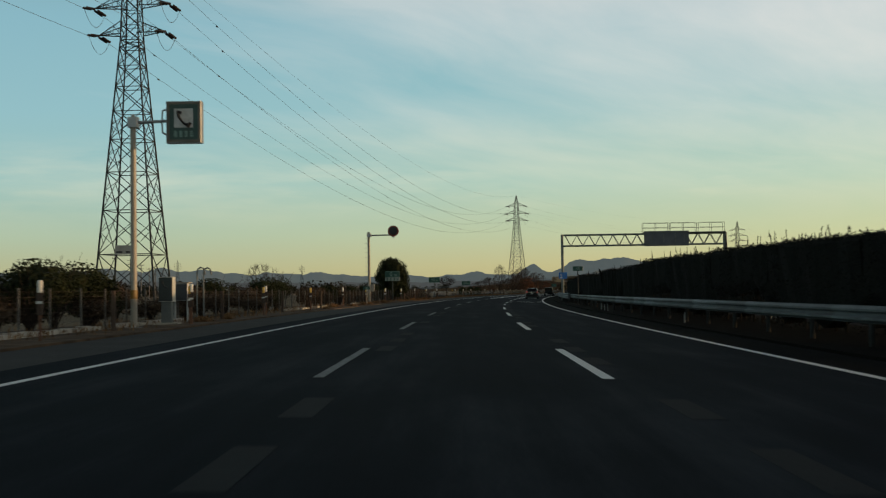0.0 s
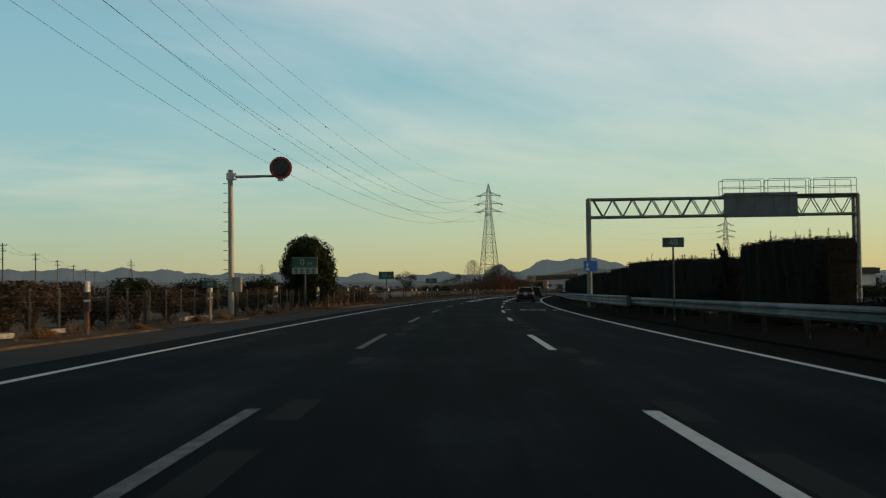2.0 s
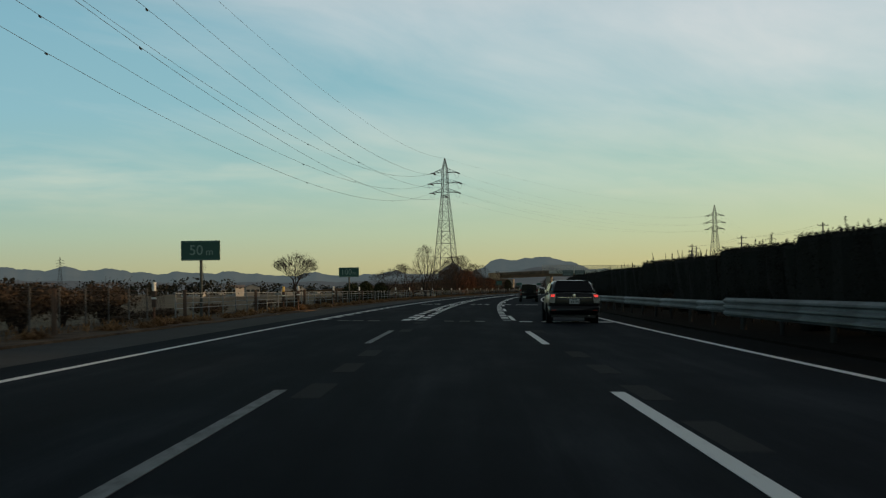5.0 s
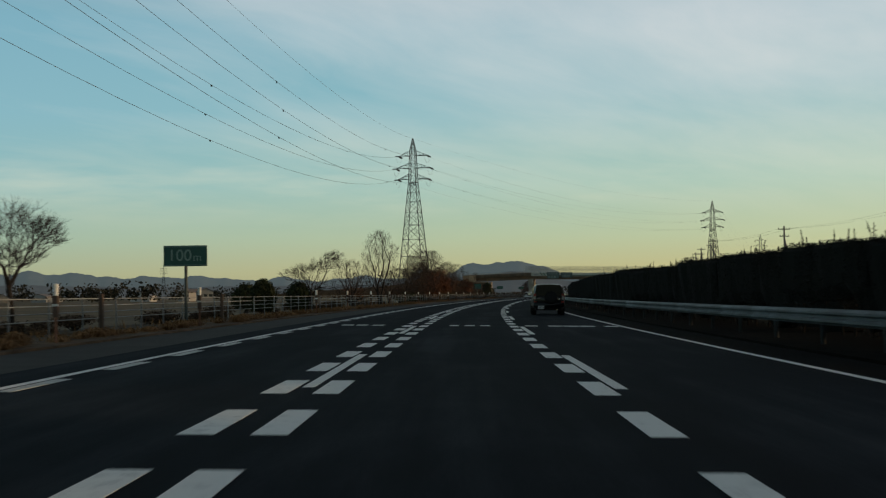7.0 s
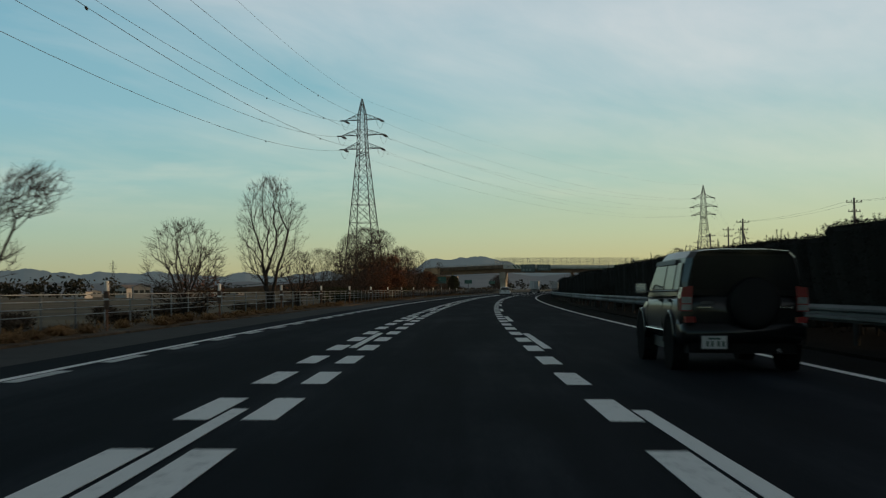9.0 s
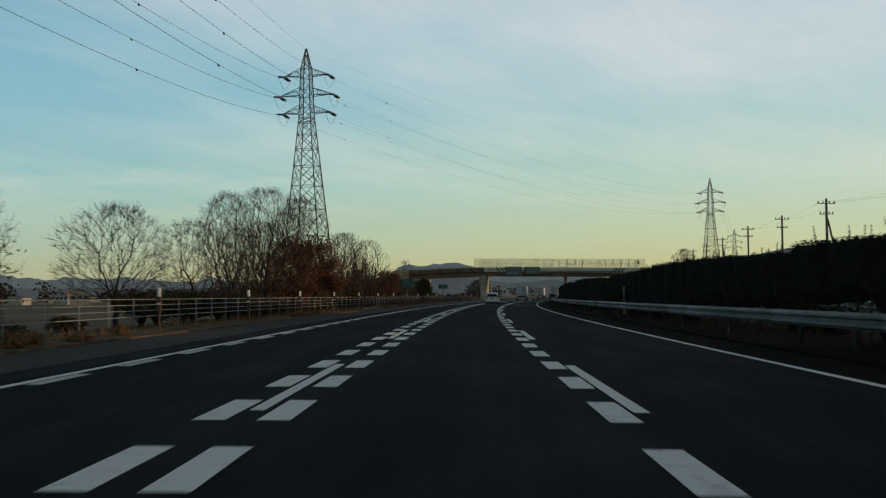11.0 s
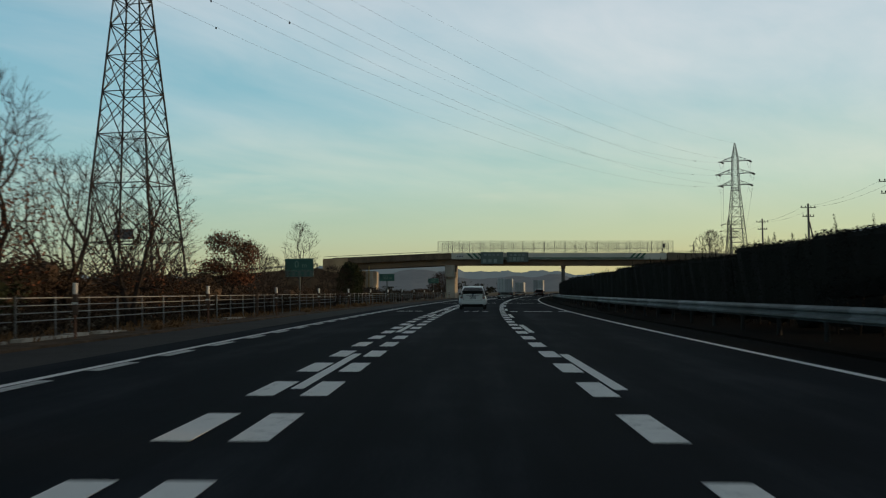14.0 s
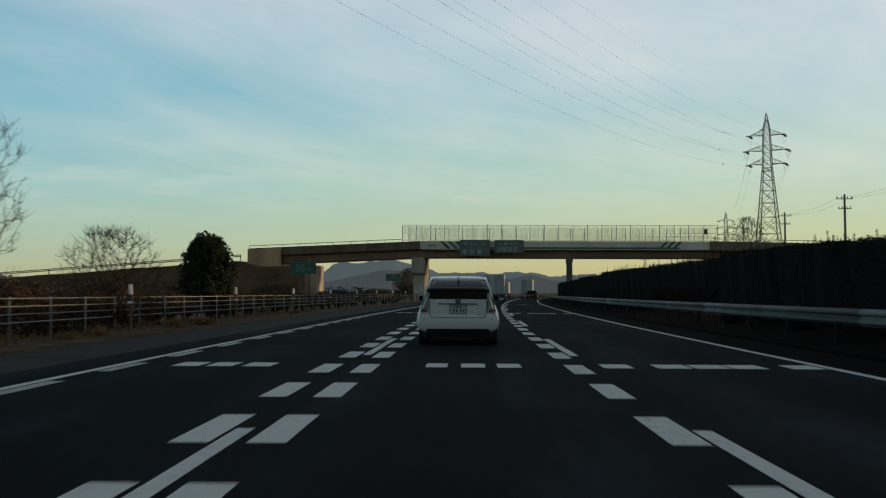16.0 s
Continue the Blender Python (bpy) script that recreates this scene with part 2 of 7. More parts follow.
M_BLACK = mat("black plastic", (0.018, 0.018, 0.019), (0.012, 0.012, 0.012), 0.5, 0, 3, 40, 0.0)
M_PANELBACK = mat("grey sign back", (0.12, 0.13, 0.145), (0.09, 0.10, 0.115), 0.8, 0.0, 1.5, 20, 0.05)
M_STAIN = mat("stained brown concrete", (0.17, 0.125, 0.085), (0.07, 0.052, 0.038), 0.95, 0, 0.7, 9, 0.25, 0.1, stretch=(1, 1, 0.35))
# Stained concrete whose ochre tint also holds the warm sunlight falling on it.
M_ABUT = mat("sunlit ochre stained concrete", (0.36, 0.25, 0.15), (0.20, 0.135, 0.085), 0.95, 0, 0.5, 9, 0.25, 0.1, stretch=(1, 1, 0.35))
M_BARK = mat("grey brown bark", (0.048, 0.039, 0.033), (0.026, 0.021, 0.018), 0.95, 0, 3, 25, 0.6, 0.1)
M_TWIG = mat("dark twigs", (0.042, 0.031, 0.025), (0.025, 0.019, 0.016), 0.95, 0, 3, 25, 0.2, 0.1)
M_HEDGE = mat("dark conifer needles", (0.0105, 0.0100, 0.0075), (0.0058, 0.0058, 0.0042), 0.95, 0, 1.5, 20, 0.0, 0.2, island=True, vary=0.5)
M_EVERGREEN = mat("dark broad evergreen leaves", (0.032, 0.038, 0.016), (0.016, 0.021, 0.009), 0.85, 0, 1.5, 20, 0.0, 0.12, island=True, vary=0.3)
M_BROWNLEAF = mat("withered brown leaves", (0.20, 0.082, 0.040), (0.085, 0.037, 0.022), 0.85, 0, 1.2, 20, 0.0, 0.1, island=True, vary=0.5)
M_SCRUB = mat("dark winter scrub", (0.095, 0.066, 0.045), (0.048, 0.035, 0.024), 0.95, 0, 1.0, 20, 0.0, 0.1, island=True, vary=0.5)
M_STRAW = mat("dry straw grass", (0.30, 0.165, 0.072), (0.12, 0.068, 0.032), 0.95, 0, 1.0, 20, 0.0, 0.1, island=True, vary=0.4)


# ---- building helpers ----
class Geo:
    """Gathers the corners and faces of one mesh."""

    def __init__(self):
        self.v, self.f = [], []

    def add(self, vs, fs):
        n = len(self.v)
        self.v += [tuple(p) for p in vs]
        self.f += [tuple(i + n for i in q) for q in fs]
        return self

    def box(self, lo, hi, m=None, bevel=0.0):
        (x0, y0, z0), (x1, y1, z1) = lo, hi
        if bevel > 0:
            b = min(bevel, (x1 - x0) / 2.1, (y1 - y0) / 2.1)
            ring = [(x0 + b, y0), (x1 - b, y0), (x1, y0 + b), (x1, y1 - b), (x1 - b, y1), (x0 + b, y1), (x0, y1 - b), (x0, y0 + b)]
            vs = [(x, y, z0) for x, y in ring] + [(x, y, z1) for x, y in ring]
            fs = [tuple(range(7, -1, -1)), tuple(range(8, 16))] + [(i, (i + 1) % 8, 8 + (i + 1) % 8, 8 + i) for i in range(8)]
        else:
            vs = [(x, y, z) for z in (z0, z1) for y in (y0, y1) for x in (x0, x1)]
            fs = [(0, 2, 3, 1), (4, 5, 7, 6), (0, 1, 5, 4), (2, 6, 7, 3), (0, 4, 6, 2), (1, 3, 7, 5)]
        if m is not None:
            vs = [m @ Vector(p) for p in vs]
        return self.add(vs, fs)

    def tube(self, a, b, r0, r1=None, n=6, caps=True):
        a, b = Vector(a), Vector(b)
        r1 = r0 if r1 is None else r1
        d = (b - a)
        if d.length < 1e-6:
            return self
        d.normalize()
        u = d.orthogonal().normalized()
        w = d.cross(u)
        vs = []
        for c, r in ((a, r0), (b, r1)):
            for i in range(n):
                t = 2 * math.pi * i / n
                vs.append(c + (u * math.cos(t) + w * math.sin(t)) * r)
        fs = [(i, (i + 1) % n, n + (i + 1) % n, n + i) for i in range(n)]
        if caps:
            fs += [tuple(range(n - 1, -1, -1)), tuple(range(n, 2 * n))]
        return self.add(vs, fs)

    def path(self, pts, r, n=6):
        """A tube along a line of points."""
        pts = [Vector(p) for p in pts]
        vs, k = [], len(pts)
        up = Vector((0, 0, 1))
        for i, p in enumerate(pts):
            d = (pts[min(i + 1, k - 1)] - pts[max(i - 1, 0)]).normalized()
            u = d.cross(up)
            u = u.normalized() if u.length > 1e-3 else Vector((1, 0, 0))
            w = u.cross(d)
            rr = r[i] if isinstance(r, (list, tuple)) else r
            for j in range(n):
                t = 2 * math.pi * j / n
                vs.append(p + (u * math.cos(t) + w * math.sin(t)) * rr)
        fs = [(i * n + j, i * n + (j + 1) % n, (i + 1) * n + (j + 1) % n, (i + 1) * n + j) for i in range(k - 1) for j in range(n)]
        fs += [tuple(range(n - 1, -1, -1)), tuple((k - 1) * n + j for j in range(n))]
        return self.add(vs, fs)

    def lathe(self, prof, n=16, m=None):
        """Rings (radius, height) round z."""
        vs = [(r * math.cos(2 * math.pi * j / n), r * math.sin(2 * math.pi * j / n), z) for r, z in prof for j in range(n)]
        k = len(prof)
        fs = [(i * n + j, i * n + (j + 1) % n, (i + 1) * n + (j + 1) % n, (i + 1) * n + j) for i in range(k - 1) for j in range(n)]
        fs += [tuple(range(n - 1, -1, -1)), tuple((k - 1) * n + j for j in range(n))]
        if m is not None:
            vs = [m @ Vector(p) for p in vs]
        return self.add(vs, fs)

    def extrude(self, ring, a, b, axis=1):
        """A closed outline carried from a to b along an axis."""
        n = len(ring)
        vs = []
        for t in (a, b):
            for p, q in ring:
                vs.append({0: (t, p, q), 1: (p, t, q), 2: (p, q, t)}[axis])
        fs = [(i, (i + 1) % n, n + (i + 1) % n, n + i) for i in range(n)]
        fs += [tuple(range(n - 1, -1, -1)), tuple(range(n, 2 * n))]
        return self.add(vs, fs)

    def mesh(self, name, material, smooth=False):
        me = bpy.data.meshes.new(name)
        me.from_pydata(self.v, [], self.f)
        me.materials.append(material)
        if smooth:
            me.polygons.foreach_set("use_smooth", [True] * len(me.polygons))
        me.update()
        bm = bmesh.new()
        bm.from_mesh(me)
        bmesh.ops.recalc_face_normals(bm, faces=bm.faces[:]) if len(bm.faces) < 4000 else None
        bm.to_mesh(me)
        bm.free()
        return me


def part(name, geo, material, parent, label="", smooth=False, m=None):
    me = geo if isinstance(geo, bpy.types.Mesh) else geo.mesh(name, material, smooth)
    ob = new(name, me)
    ob.parent = parent
    if m is not None:
        ob.matrix_basis = m
    return tagged(ob, label)


def thing(name, m, label, category, group="", kind=""):
    ob = new(name)
    ob.empty_display_size = 0.3
    ob.matrix_basis = m
    return tagged(ob, label, category, group, kind)


def solid(name, geo, material, label, category="", group="", kind="", m=None, smooth=False):
    ob = new(name, geo.mesh(name, material, smooth))
    if m is not None:
        ob.matrix_basis = m
    return tagged(ob, label, category, group, kind)


def lettering(body, size, material, parent, m, name="lettering", extrude=0.004):
    cu = bpy.data.curves.new("text", "FONT")
    cu.body, cu.size, cu.extrude, cu.align_x, cu.align_y = body, size, extrude, "CENTER", "CENTER"
    tmp = bpy.data.objects.new("text", cu)
    scene.collection.objects.link(tmp)
    me = bpy.data.meshes.new_from_object(tmp.evaluated_get(bpy.context.evaluated_depsgraph_get()))
    bpy.data.objects.remove(tmp)
    me.materials.clear()
    me.materials.append(material)
    return part(name, me, material, parent, "", m=m)


# ---- the line of the road: station s along it, offset d to the right ----
BEND = [-0.4085, -0.4135, -0.5789, -0.467, -0.4555, -0.576, -0.3, -0.454, -0.3525, -0.3413]   # per km, every 60 m from s = -40
_S = np.arange(-400.0, 2601.0, 2.0)
_K = np.interp(_S, [-40 + 60 * i for i in range(len(BEND))], BEND) / 1000
_K[_S > 900] = 0.0
_T = np.concatenate([[0], np.cumsum((_K[1:] + _K[:-1]))])
_T -= np.interp(0, _S, _T)
_M = (_T[1:] + _T[:-1]) / 2
_X = np.concatenate([[0], np.cumsum(-np.sin(_M) * 2)])
_Y = np.concatenate([[0], np.cumsum(np.cos(_M) * 2)])
_X -= np.interp(0, _S, _X)
_Y -= np.interp(0, _S, _Y)


def head(s):
    return float(np.interp(s, _S, _T))


BANK = radians(1.0)     # the road leans into its right-hand bend


def rp(s, d, z=0.0):
    t = head(s)
    lean = -math.tan(BANK) * max(-60.0, min(60.0, d))
    return Vector((float(np.interp(s, _S, _X)) + d * math.cos(t), float(np.interp(s, _S, _Y)) + d * math.sin(t), z + lean))


def at(s, d, z=0.0, turn=0.0):
    """A pose whose +y runs along the road and +x to its right."""
    return Matrix.Translation(rp(s, d, z)) @ Matrix.Rotation(head(s) + radians(turn), 4, "Z")


def lay(s, d, z=0.0, turn=0.0):
    """The same pose, leaning with the road."""
    return at(s, d, z, turn) @ Matrix.Rotation(BANK, 4, "Y")


def ribbon(name, s0, s1, ds, cross, material, label, category="", uv=False):
    """A strip along the road with a cross-section of (offset, height)."""
    n = int(round((s1 - s0) / ds))
    vs, fs, uvs = [], [], []
    k = len(cross)
    for i in range(n + 1):
        s = s0 + (s1 - s0) * i / n
        for d, z in cross:
            vs.append(rp(s, d, z))
            uvs.append((d, s))
    for i in range(n):
        for j in range(k - 1):
            fs.append((i * k + j, i * k + j + 1, (i + 1) * k + j + 1, (i + 1) * k + j))
    me = bpy.data.meshes.new(name)
    me.from_pydata([tuple(v) for v in vs], [], fs)
    if uv:
        lay = me.uv_layers.new(name="lane")
        for lp in me.loops:
            lay.data[lp.index].uv = uvs[lp.vertex_index]
    me.materials.append(material)
    ob = new(name, me)
    return tagged(ob, label, category, "", "structure")

# ---- ground and road ----
def build_ground():
    vs, fs = [], []
    xs = [-4900, -2500, -1200, -600, -300, -150, 0, 150, 300, 600, 1200, 2500, 4900]
    ys = [-1500, -600, -200, 0, 200, 400, 600, 900, 1400, 2200, 3400, 4990]
    for y in ys:
        for x in xs:
            vs.append((x, y, -0.35 if abs(x) > 200 else -0.8))
    w = len(xs)
    for j in range(len(ys) - 1):
        for i in range(w - 1):
            fs.append((j * w + i, j * w + i + 1, (j + 1) * w + i + 1, (j + 1) * w + i))
    g = Geo()
    g.add(vs, fs)
    solid("ground", g, M_GROUND, "flat brown winter farmland round the expressway", "ground", kind="structure")


build_ground()
S0, S1 = -80.0, 1000.0
EDGE_L, DASH_L, DASH_R, EDGE_R = -5.24, -1.855, 1.766, 5.28
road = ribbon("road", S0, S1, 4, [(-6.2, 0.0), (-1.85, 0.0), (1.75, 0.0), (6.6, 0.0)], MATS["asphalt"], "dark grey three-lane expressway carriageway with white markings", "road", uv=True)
ribbon("pavement", S0, S1, 4, [(-8.2, -0.02), (-6.2, 0.0)], M_SHOULDER, "grey asphalt hard shoulder beside the expressway", "shoulder")
ribbon("verge_back", S0, S1, 4, [(-30.0, -1.6), (-15.0, -0.35), (-11.0, -0.07)], M_LITTER, "dark leaf-littered slope behind the fence", "verge")
ribbon("verge_left", S0, S1, 4, [(-11.0, -0.07), (-9.2, 0.02), (-8.2, 0.03), (-8.19, -0.03)], M_VERGE, "dry brown earth verge beside the hard shoulder", "verge")
# This strip is coloured darker than the lanes.
ribbon("pavement_inner", S0, S1, 4, [(5.46, 0.003), (6.6, 0.003)], mat("dark inner surfacing", (0.0062, 0.0062, 0.0062), (0.0035, 0.0035, 0.0035), 0.95, 0, 0.5, 30, 0.3, 0.02), "dark strip of asphalt beside the median", "shoulder")
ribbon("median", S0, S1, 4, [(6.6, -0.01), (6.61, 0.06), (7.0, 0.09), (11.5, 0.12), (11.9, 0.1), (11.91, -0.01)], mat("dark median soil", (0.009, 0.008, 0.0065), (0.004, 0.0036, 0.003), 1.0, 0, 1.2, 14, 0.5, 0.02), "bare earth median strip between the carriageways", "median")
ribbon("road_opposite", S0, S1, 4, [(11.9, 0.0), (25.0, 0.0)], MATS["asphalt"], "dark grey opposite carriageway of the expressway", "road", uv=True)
ribbon("verge_right", S0, S1, 4, [(25.0, 0.0), (26.0, 0.04), (30.0, -0.2), (40.0, -0.6)], M_VERGE, "dry brown earth verge of the opposite carriageway", "verge")


def marks():
    """White road markings: each dash, block and bar a piece of the road."""
    def flat(w, l, material, name):
        g = Geo()
        g.box((-w / 2, 0, 0.0), (w / 2, l, 0.005))
        return g.mesh(name, material)
    dash_r, dash_l = flat(0.15, 8.0, WHITE, "lane_dash"), flat(0.13, 8.0, WORN, "lane_dash")
    dash_l2 = flat(0.14, 8.0, WHITE, "lane_dash")
    for k in range(-3, 42):
        s = 10.3 + 20 * k - 8
        part("lane_dash", dash_r if k != 4 else flat(0.15, 5.1, WHITE, "lane_dash"), None, road, m=lay(s if k != 4 else 85.3, DASH_R, 0.003))
        part("lane_dash", dash_l if s < 150 else dash_l2, None, road, m=lay(s, DASH_L, 0.003))
    block = flat(0.285, 2.05, WHITE, "marking_block")
    wornblock = flat(0.285, 2.05, WORN, "marking_block")
    rnd = random.Random(4)
    for k in range(-1, 117):
        s = 165.35 + 4 * k
        for d in (-2.12, -1.555, 1.5):
            part("marking_block", wornblock if k == -1 and d > -2 else block, None, road, m=lay(s, d, 0.004))
    # joined blocks along the left edge line
    g = Geo()
    for k in range(-1, 117):
        m = lay(165.35 + 4 * k, -5.05, 0.004)
        g.box((-0.09, 0, 0), (0.09, 2.05, 0.005), m)
    ob = part("edge_blocks", g, WEATHERED, road)
    ob["kind"] = "stuff"
    # ghosts of blocks that were ground off
    ghost = flat(0.30, 2.0, VANISHED, "ground_off_block")
    for k in range(-4, 40):
        for d in (-1.5, 2.05):
            if rnd.random() < 0.7:
                part("ground_off_block", ghost, None, road, m=lay(5.35 + 4 * k, d, -0.002))
    full = [(-4.44, -4.05), (-3.93, -3.56), (-3.40, -2.99), (-0.71, -0.39), (-0.19, 0.17), (0.35, 0.70), (1.91, 2.34), (2.70, 3.19), (3.25, 3.74), (3.80, 4.29), (4.66, 5.12)]
    for s, worn in ((111.9, 6), (160.7, 6), (211.4, 0), (419.2, 0), (469.2, 0), (519.2, 0)):
        rows = full
        if s == 111.9:
            rows = full[:6] + [(1.90, 2.28), (2.76, 3.17), (3.28, 3.74), (3.82, 4.28), (4.66, 5.12)]
        for i, (a, b) in enumerate(rows):
            paint = WHITE if i >= worn else WORN if i == worn - 1 and s > 112 else VANISHED if s == 111.9 else GHOST
            bar = flat(b - a, 0.95, paint, "distance_bar")
            part("distance_bar", bar, None, road, m=lay(s - 0.5, (a + b) / 2, 0.004))
    for name, d, w in (("edge_line_left", EDGE_L - 0.03, 0.14), ("edge_line_right", EDGE_R, 0.16), ("far_edge_line", 12.9, 0.2), ("far_edge_line_b", 23.6, 0.2)):
        ob = ribbon("edge_line", S0, S1, 4, [(d - w / 2, 0.004), (d + w / 2, 0.004)], WHITE, "")
        ob.parent = road
        for key in ("kind",):
            del ob[key]


marks()


# ---- guard rail of the median ----
def guard_rail():
    """Two-wave beams along the median, and a taller three-wave stretch that shields the gantry column."""
    def beam_mesh(waves, height):
        n = waves * 4
        prof = [(0.0, -height / 2)] + [(0.043 - 0.043 * math.cos(2 * math.pi * waves * (i + 0.5) / n), -height / 2 + height * (i + 0.5) / n) for i in range(n)] + [(0.0, height / 2)]
        ring = [(-x, z) for x, z in prof] + [(-x + 0.006, z) for x, z in reversed(prof)]
        return Geo().extrude(ring, -0.02, 4.02).mesh("rail_beam", M_RAIL)
    two, three = beam_mesh(2, 0.33), beam_mesh(3, 0.50)
    dark = mat("dark rail post steel", (0.03, 0.031, 0.031), (0.018, 0.0185, 0.0185), 0.8, 0, 3, 30, 0)
    post = Geo().lathe([(0.057, -0.75), (0.057, 0.12), (0.05, 0.15), (0.0, 0.16)], 10).mesh("rail_post", dark, True)
    end = Geo().extrude([(-0.09, -0.25), (-0.09, 0.25), (0.10, 0.20), (0.10, -0.20)], -0.10, -0.02).mesh("end_piece", M_RAIL)
    for lo, hi, d, z, beam, label in ((-40, 96, 7.45, 0.685, two, "corrugated grey steel guard rail along the median"),
                                      (95.5, 149.5, 7.26, 0.67, three, "tall three-wave steel guard rail shielding the gantry column"),
                                      (148, 640, 7.32, 0.665, two, "long corrugated grey steel guard rail along the median")):
        rail = thing("guard_rail", at(lo, d, 0), label, "guard rail", "median guard rails")
        inv = at(lo, d, 0).inverted()
        s = lo
        while s < hi - 1:
            part("rail_beam", beam, None, rail, m=inv @ at(s, d, z))
            part("rail_post", post, None, rail, m=inv @ at(s + 2, d + 0.07, z))
            s += 4
        if beam is three:
            part("end_piece", end, None, rail, m=inv @ at(lo, d, z))


guard_rail()


def far_rail():
    beam = Geo().extrude([(-0.03, -0.15), (0.03, -0.05), (-0.03, 0.0), (0.03, 0.05), (-0.03, 0.15), (0.05, 0.1), (0.05, -0.1)], 0, 12.02).mesh("rail_beam", M_RAIL)
    post = Geo().lathe([(0.057, -0.55), (0.057, 0.17), (0.0, 0.2)], 8).mesh("rail_post", M_RAIL)
    for d in (11.2, 25.6):
        rail = thing("guard_rail", at(-40, d, 0), "grey steel guard rail of the opposite carriageway", "guard rail", "opposite guard rails")
        inv = at(-40, d, 0).inverted()
        for k in range(56):
            s = -40 + 12 * k
            part("rail_beam", beam, None, rail, m=inv @ at(s, d, 0.68))
            part("rail_post", post, None, rail, m=inv @ at(s + 2, d + 0.1, 0.66))


far_rail()


def median_stubs():
    stub = None
    for s in (27.9, 53.2, 55.0, 57.0):
        if stub is None:
            stub = thing("median_stub", at(s, 7.1, 0.1), "small white reflector stub beside the median rail", "marker post", "median reflector stubs")
            part("post", Geo().lathe([(0.03, -0.1), (0.03, 0.22), (0.0, 0.24)], 8), M_PIPE, stub)
            part("reflector", Geo().box((-0.025, -0.03, 0.22), (0.025, 0.0, 0.33), None, 0.01), M_PIPE, stub)
        else:
            copy_thing(stub, at(s, 7.1, 0.1))


median_stubs()


# ---- far hills ----
def ridge(name, dist, peaks, base, haze, label, seed, az0, az1, rough):
    rnd = random.Random(seed)
    n = 700
    vs, fs = [], []
    ph = [rnd.random() * 9 for _ in range(4)]
    for i in range(n + 1):
        az = az0 + (az1 - az0) * i / n
        e = base
        for a, h, w in peaks:
            e += h * math.exp(-((az - a) / w) ** 2)
        e += rough * (math.sin(az * 2.3 + ph[0]) + 0.6 * math.sin(az * 5.1 + ph[1]) + 0.3 * math.sin(az * 11.7 + ph[2]) + 0.2 * math.sin(az * 27 + ph[3]) + 0.16 * math.sin(az * 61 + ph[0]) + 0.28 * rnd.uniform(-1, 1) - 0.9 * abs(math.sin(az * 1.35 + ph[2])) + 0.5)
        h = dist * math.tan(radians(max(e, 0.05)))
        for k, (f, dd) in enumerate(((0.0, -0.10), (0.45, -0.05), (0.8, -0.015), (1.0, 0.0), (0.0, 0.05))):
            r = dist * (1 + dd)
            vs.append((r * math.sin(radians(az)), 200 + r * math.cos(radians(az)), h * f - 3 * (f == 0)))
    for i in range(n):
        for k in range(4):
            fs.append((i * 5 + k, (i + 1) * 5 + k, (i + 1) * 5 + k + 1, i * 5 + k + 1))
    solid(name, Geo().add(vs, fs), haze, label, "hills", kind="structure", smooth=True)


# Distance haze is put into both hill materials as a faint bluish emission.
M_HILL_FAR = mat("far hills with haze glow", (0.07, 0.075, 0.075), (0.05, 0.055, 0.055), 1.0, 0, 0.003, 0.03, 0, 0, vary=0.0, emit=((0.066, 0.084, 0.089), 1.0))
M_HILL = mat("wooded hills with haze glow", (0.07, 0.07, 0.065), (0.04, 0.042, 0.04), 1.0, 0, 0.006, 0.04, 0, 0, vary=0.0, emit=((0.046, 0.053, 0.057), 1.0))
ridge("backdrop_hills_far", 4300, [(-12.3, 0.10, 0.35), (-13.9, 0.09, 0.4), (-6.5, 0.07, 0.5), (-3.0, 0.09, 0.6), (3.5, 0.60, 0.5), (0.9, 0.25, 0.6), (7.4, 0.75, 1.3), (5.6, 0.58, 0.95), (9.0, 0.33, 0.9), (12.0, 0.2, 2.5), (-12.3, 0.1, 0.5), (-7, 0.13, 0.7), (-9, 0.08, 0.6), (-17, 0.28, 6.0), (-28, 0.3, 7.0), (-14, 0.2, 11.0)], 0.72, M_HILL_FAR, "low hazy blue-grey wooded hills with haze glow on the horizon", 3, -40, 44, 0.045)
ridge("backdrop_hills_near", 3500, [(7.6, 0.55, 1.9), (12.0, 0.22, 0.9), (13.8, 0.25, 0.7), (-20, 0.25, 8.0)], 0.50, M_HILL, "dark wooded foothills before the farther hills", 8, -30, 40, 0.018)

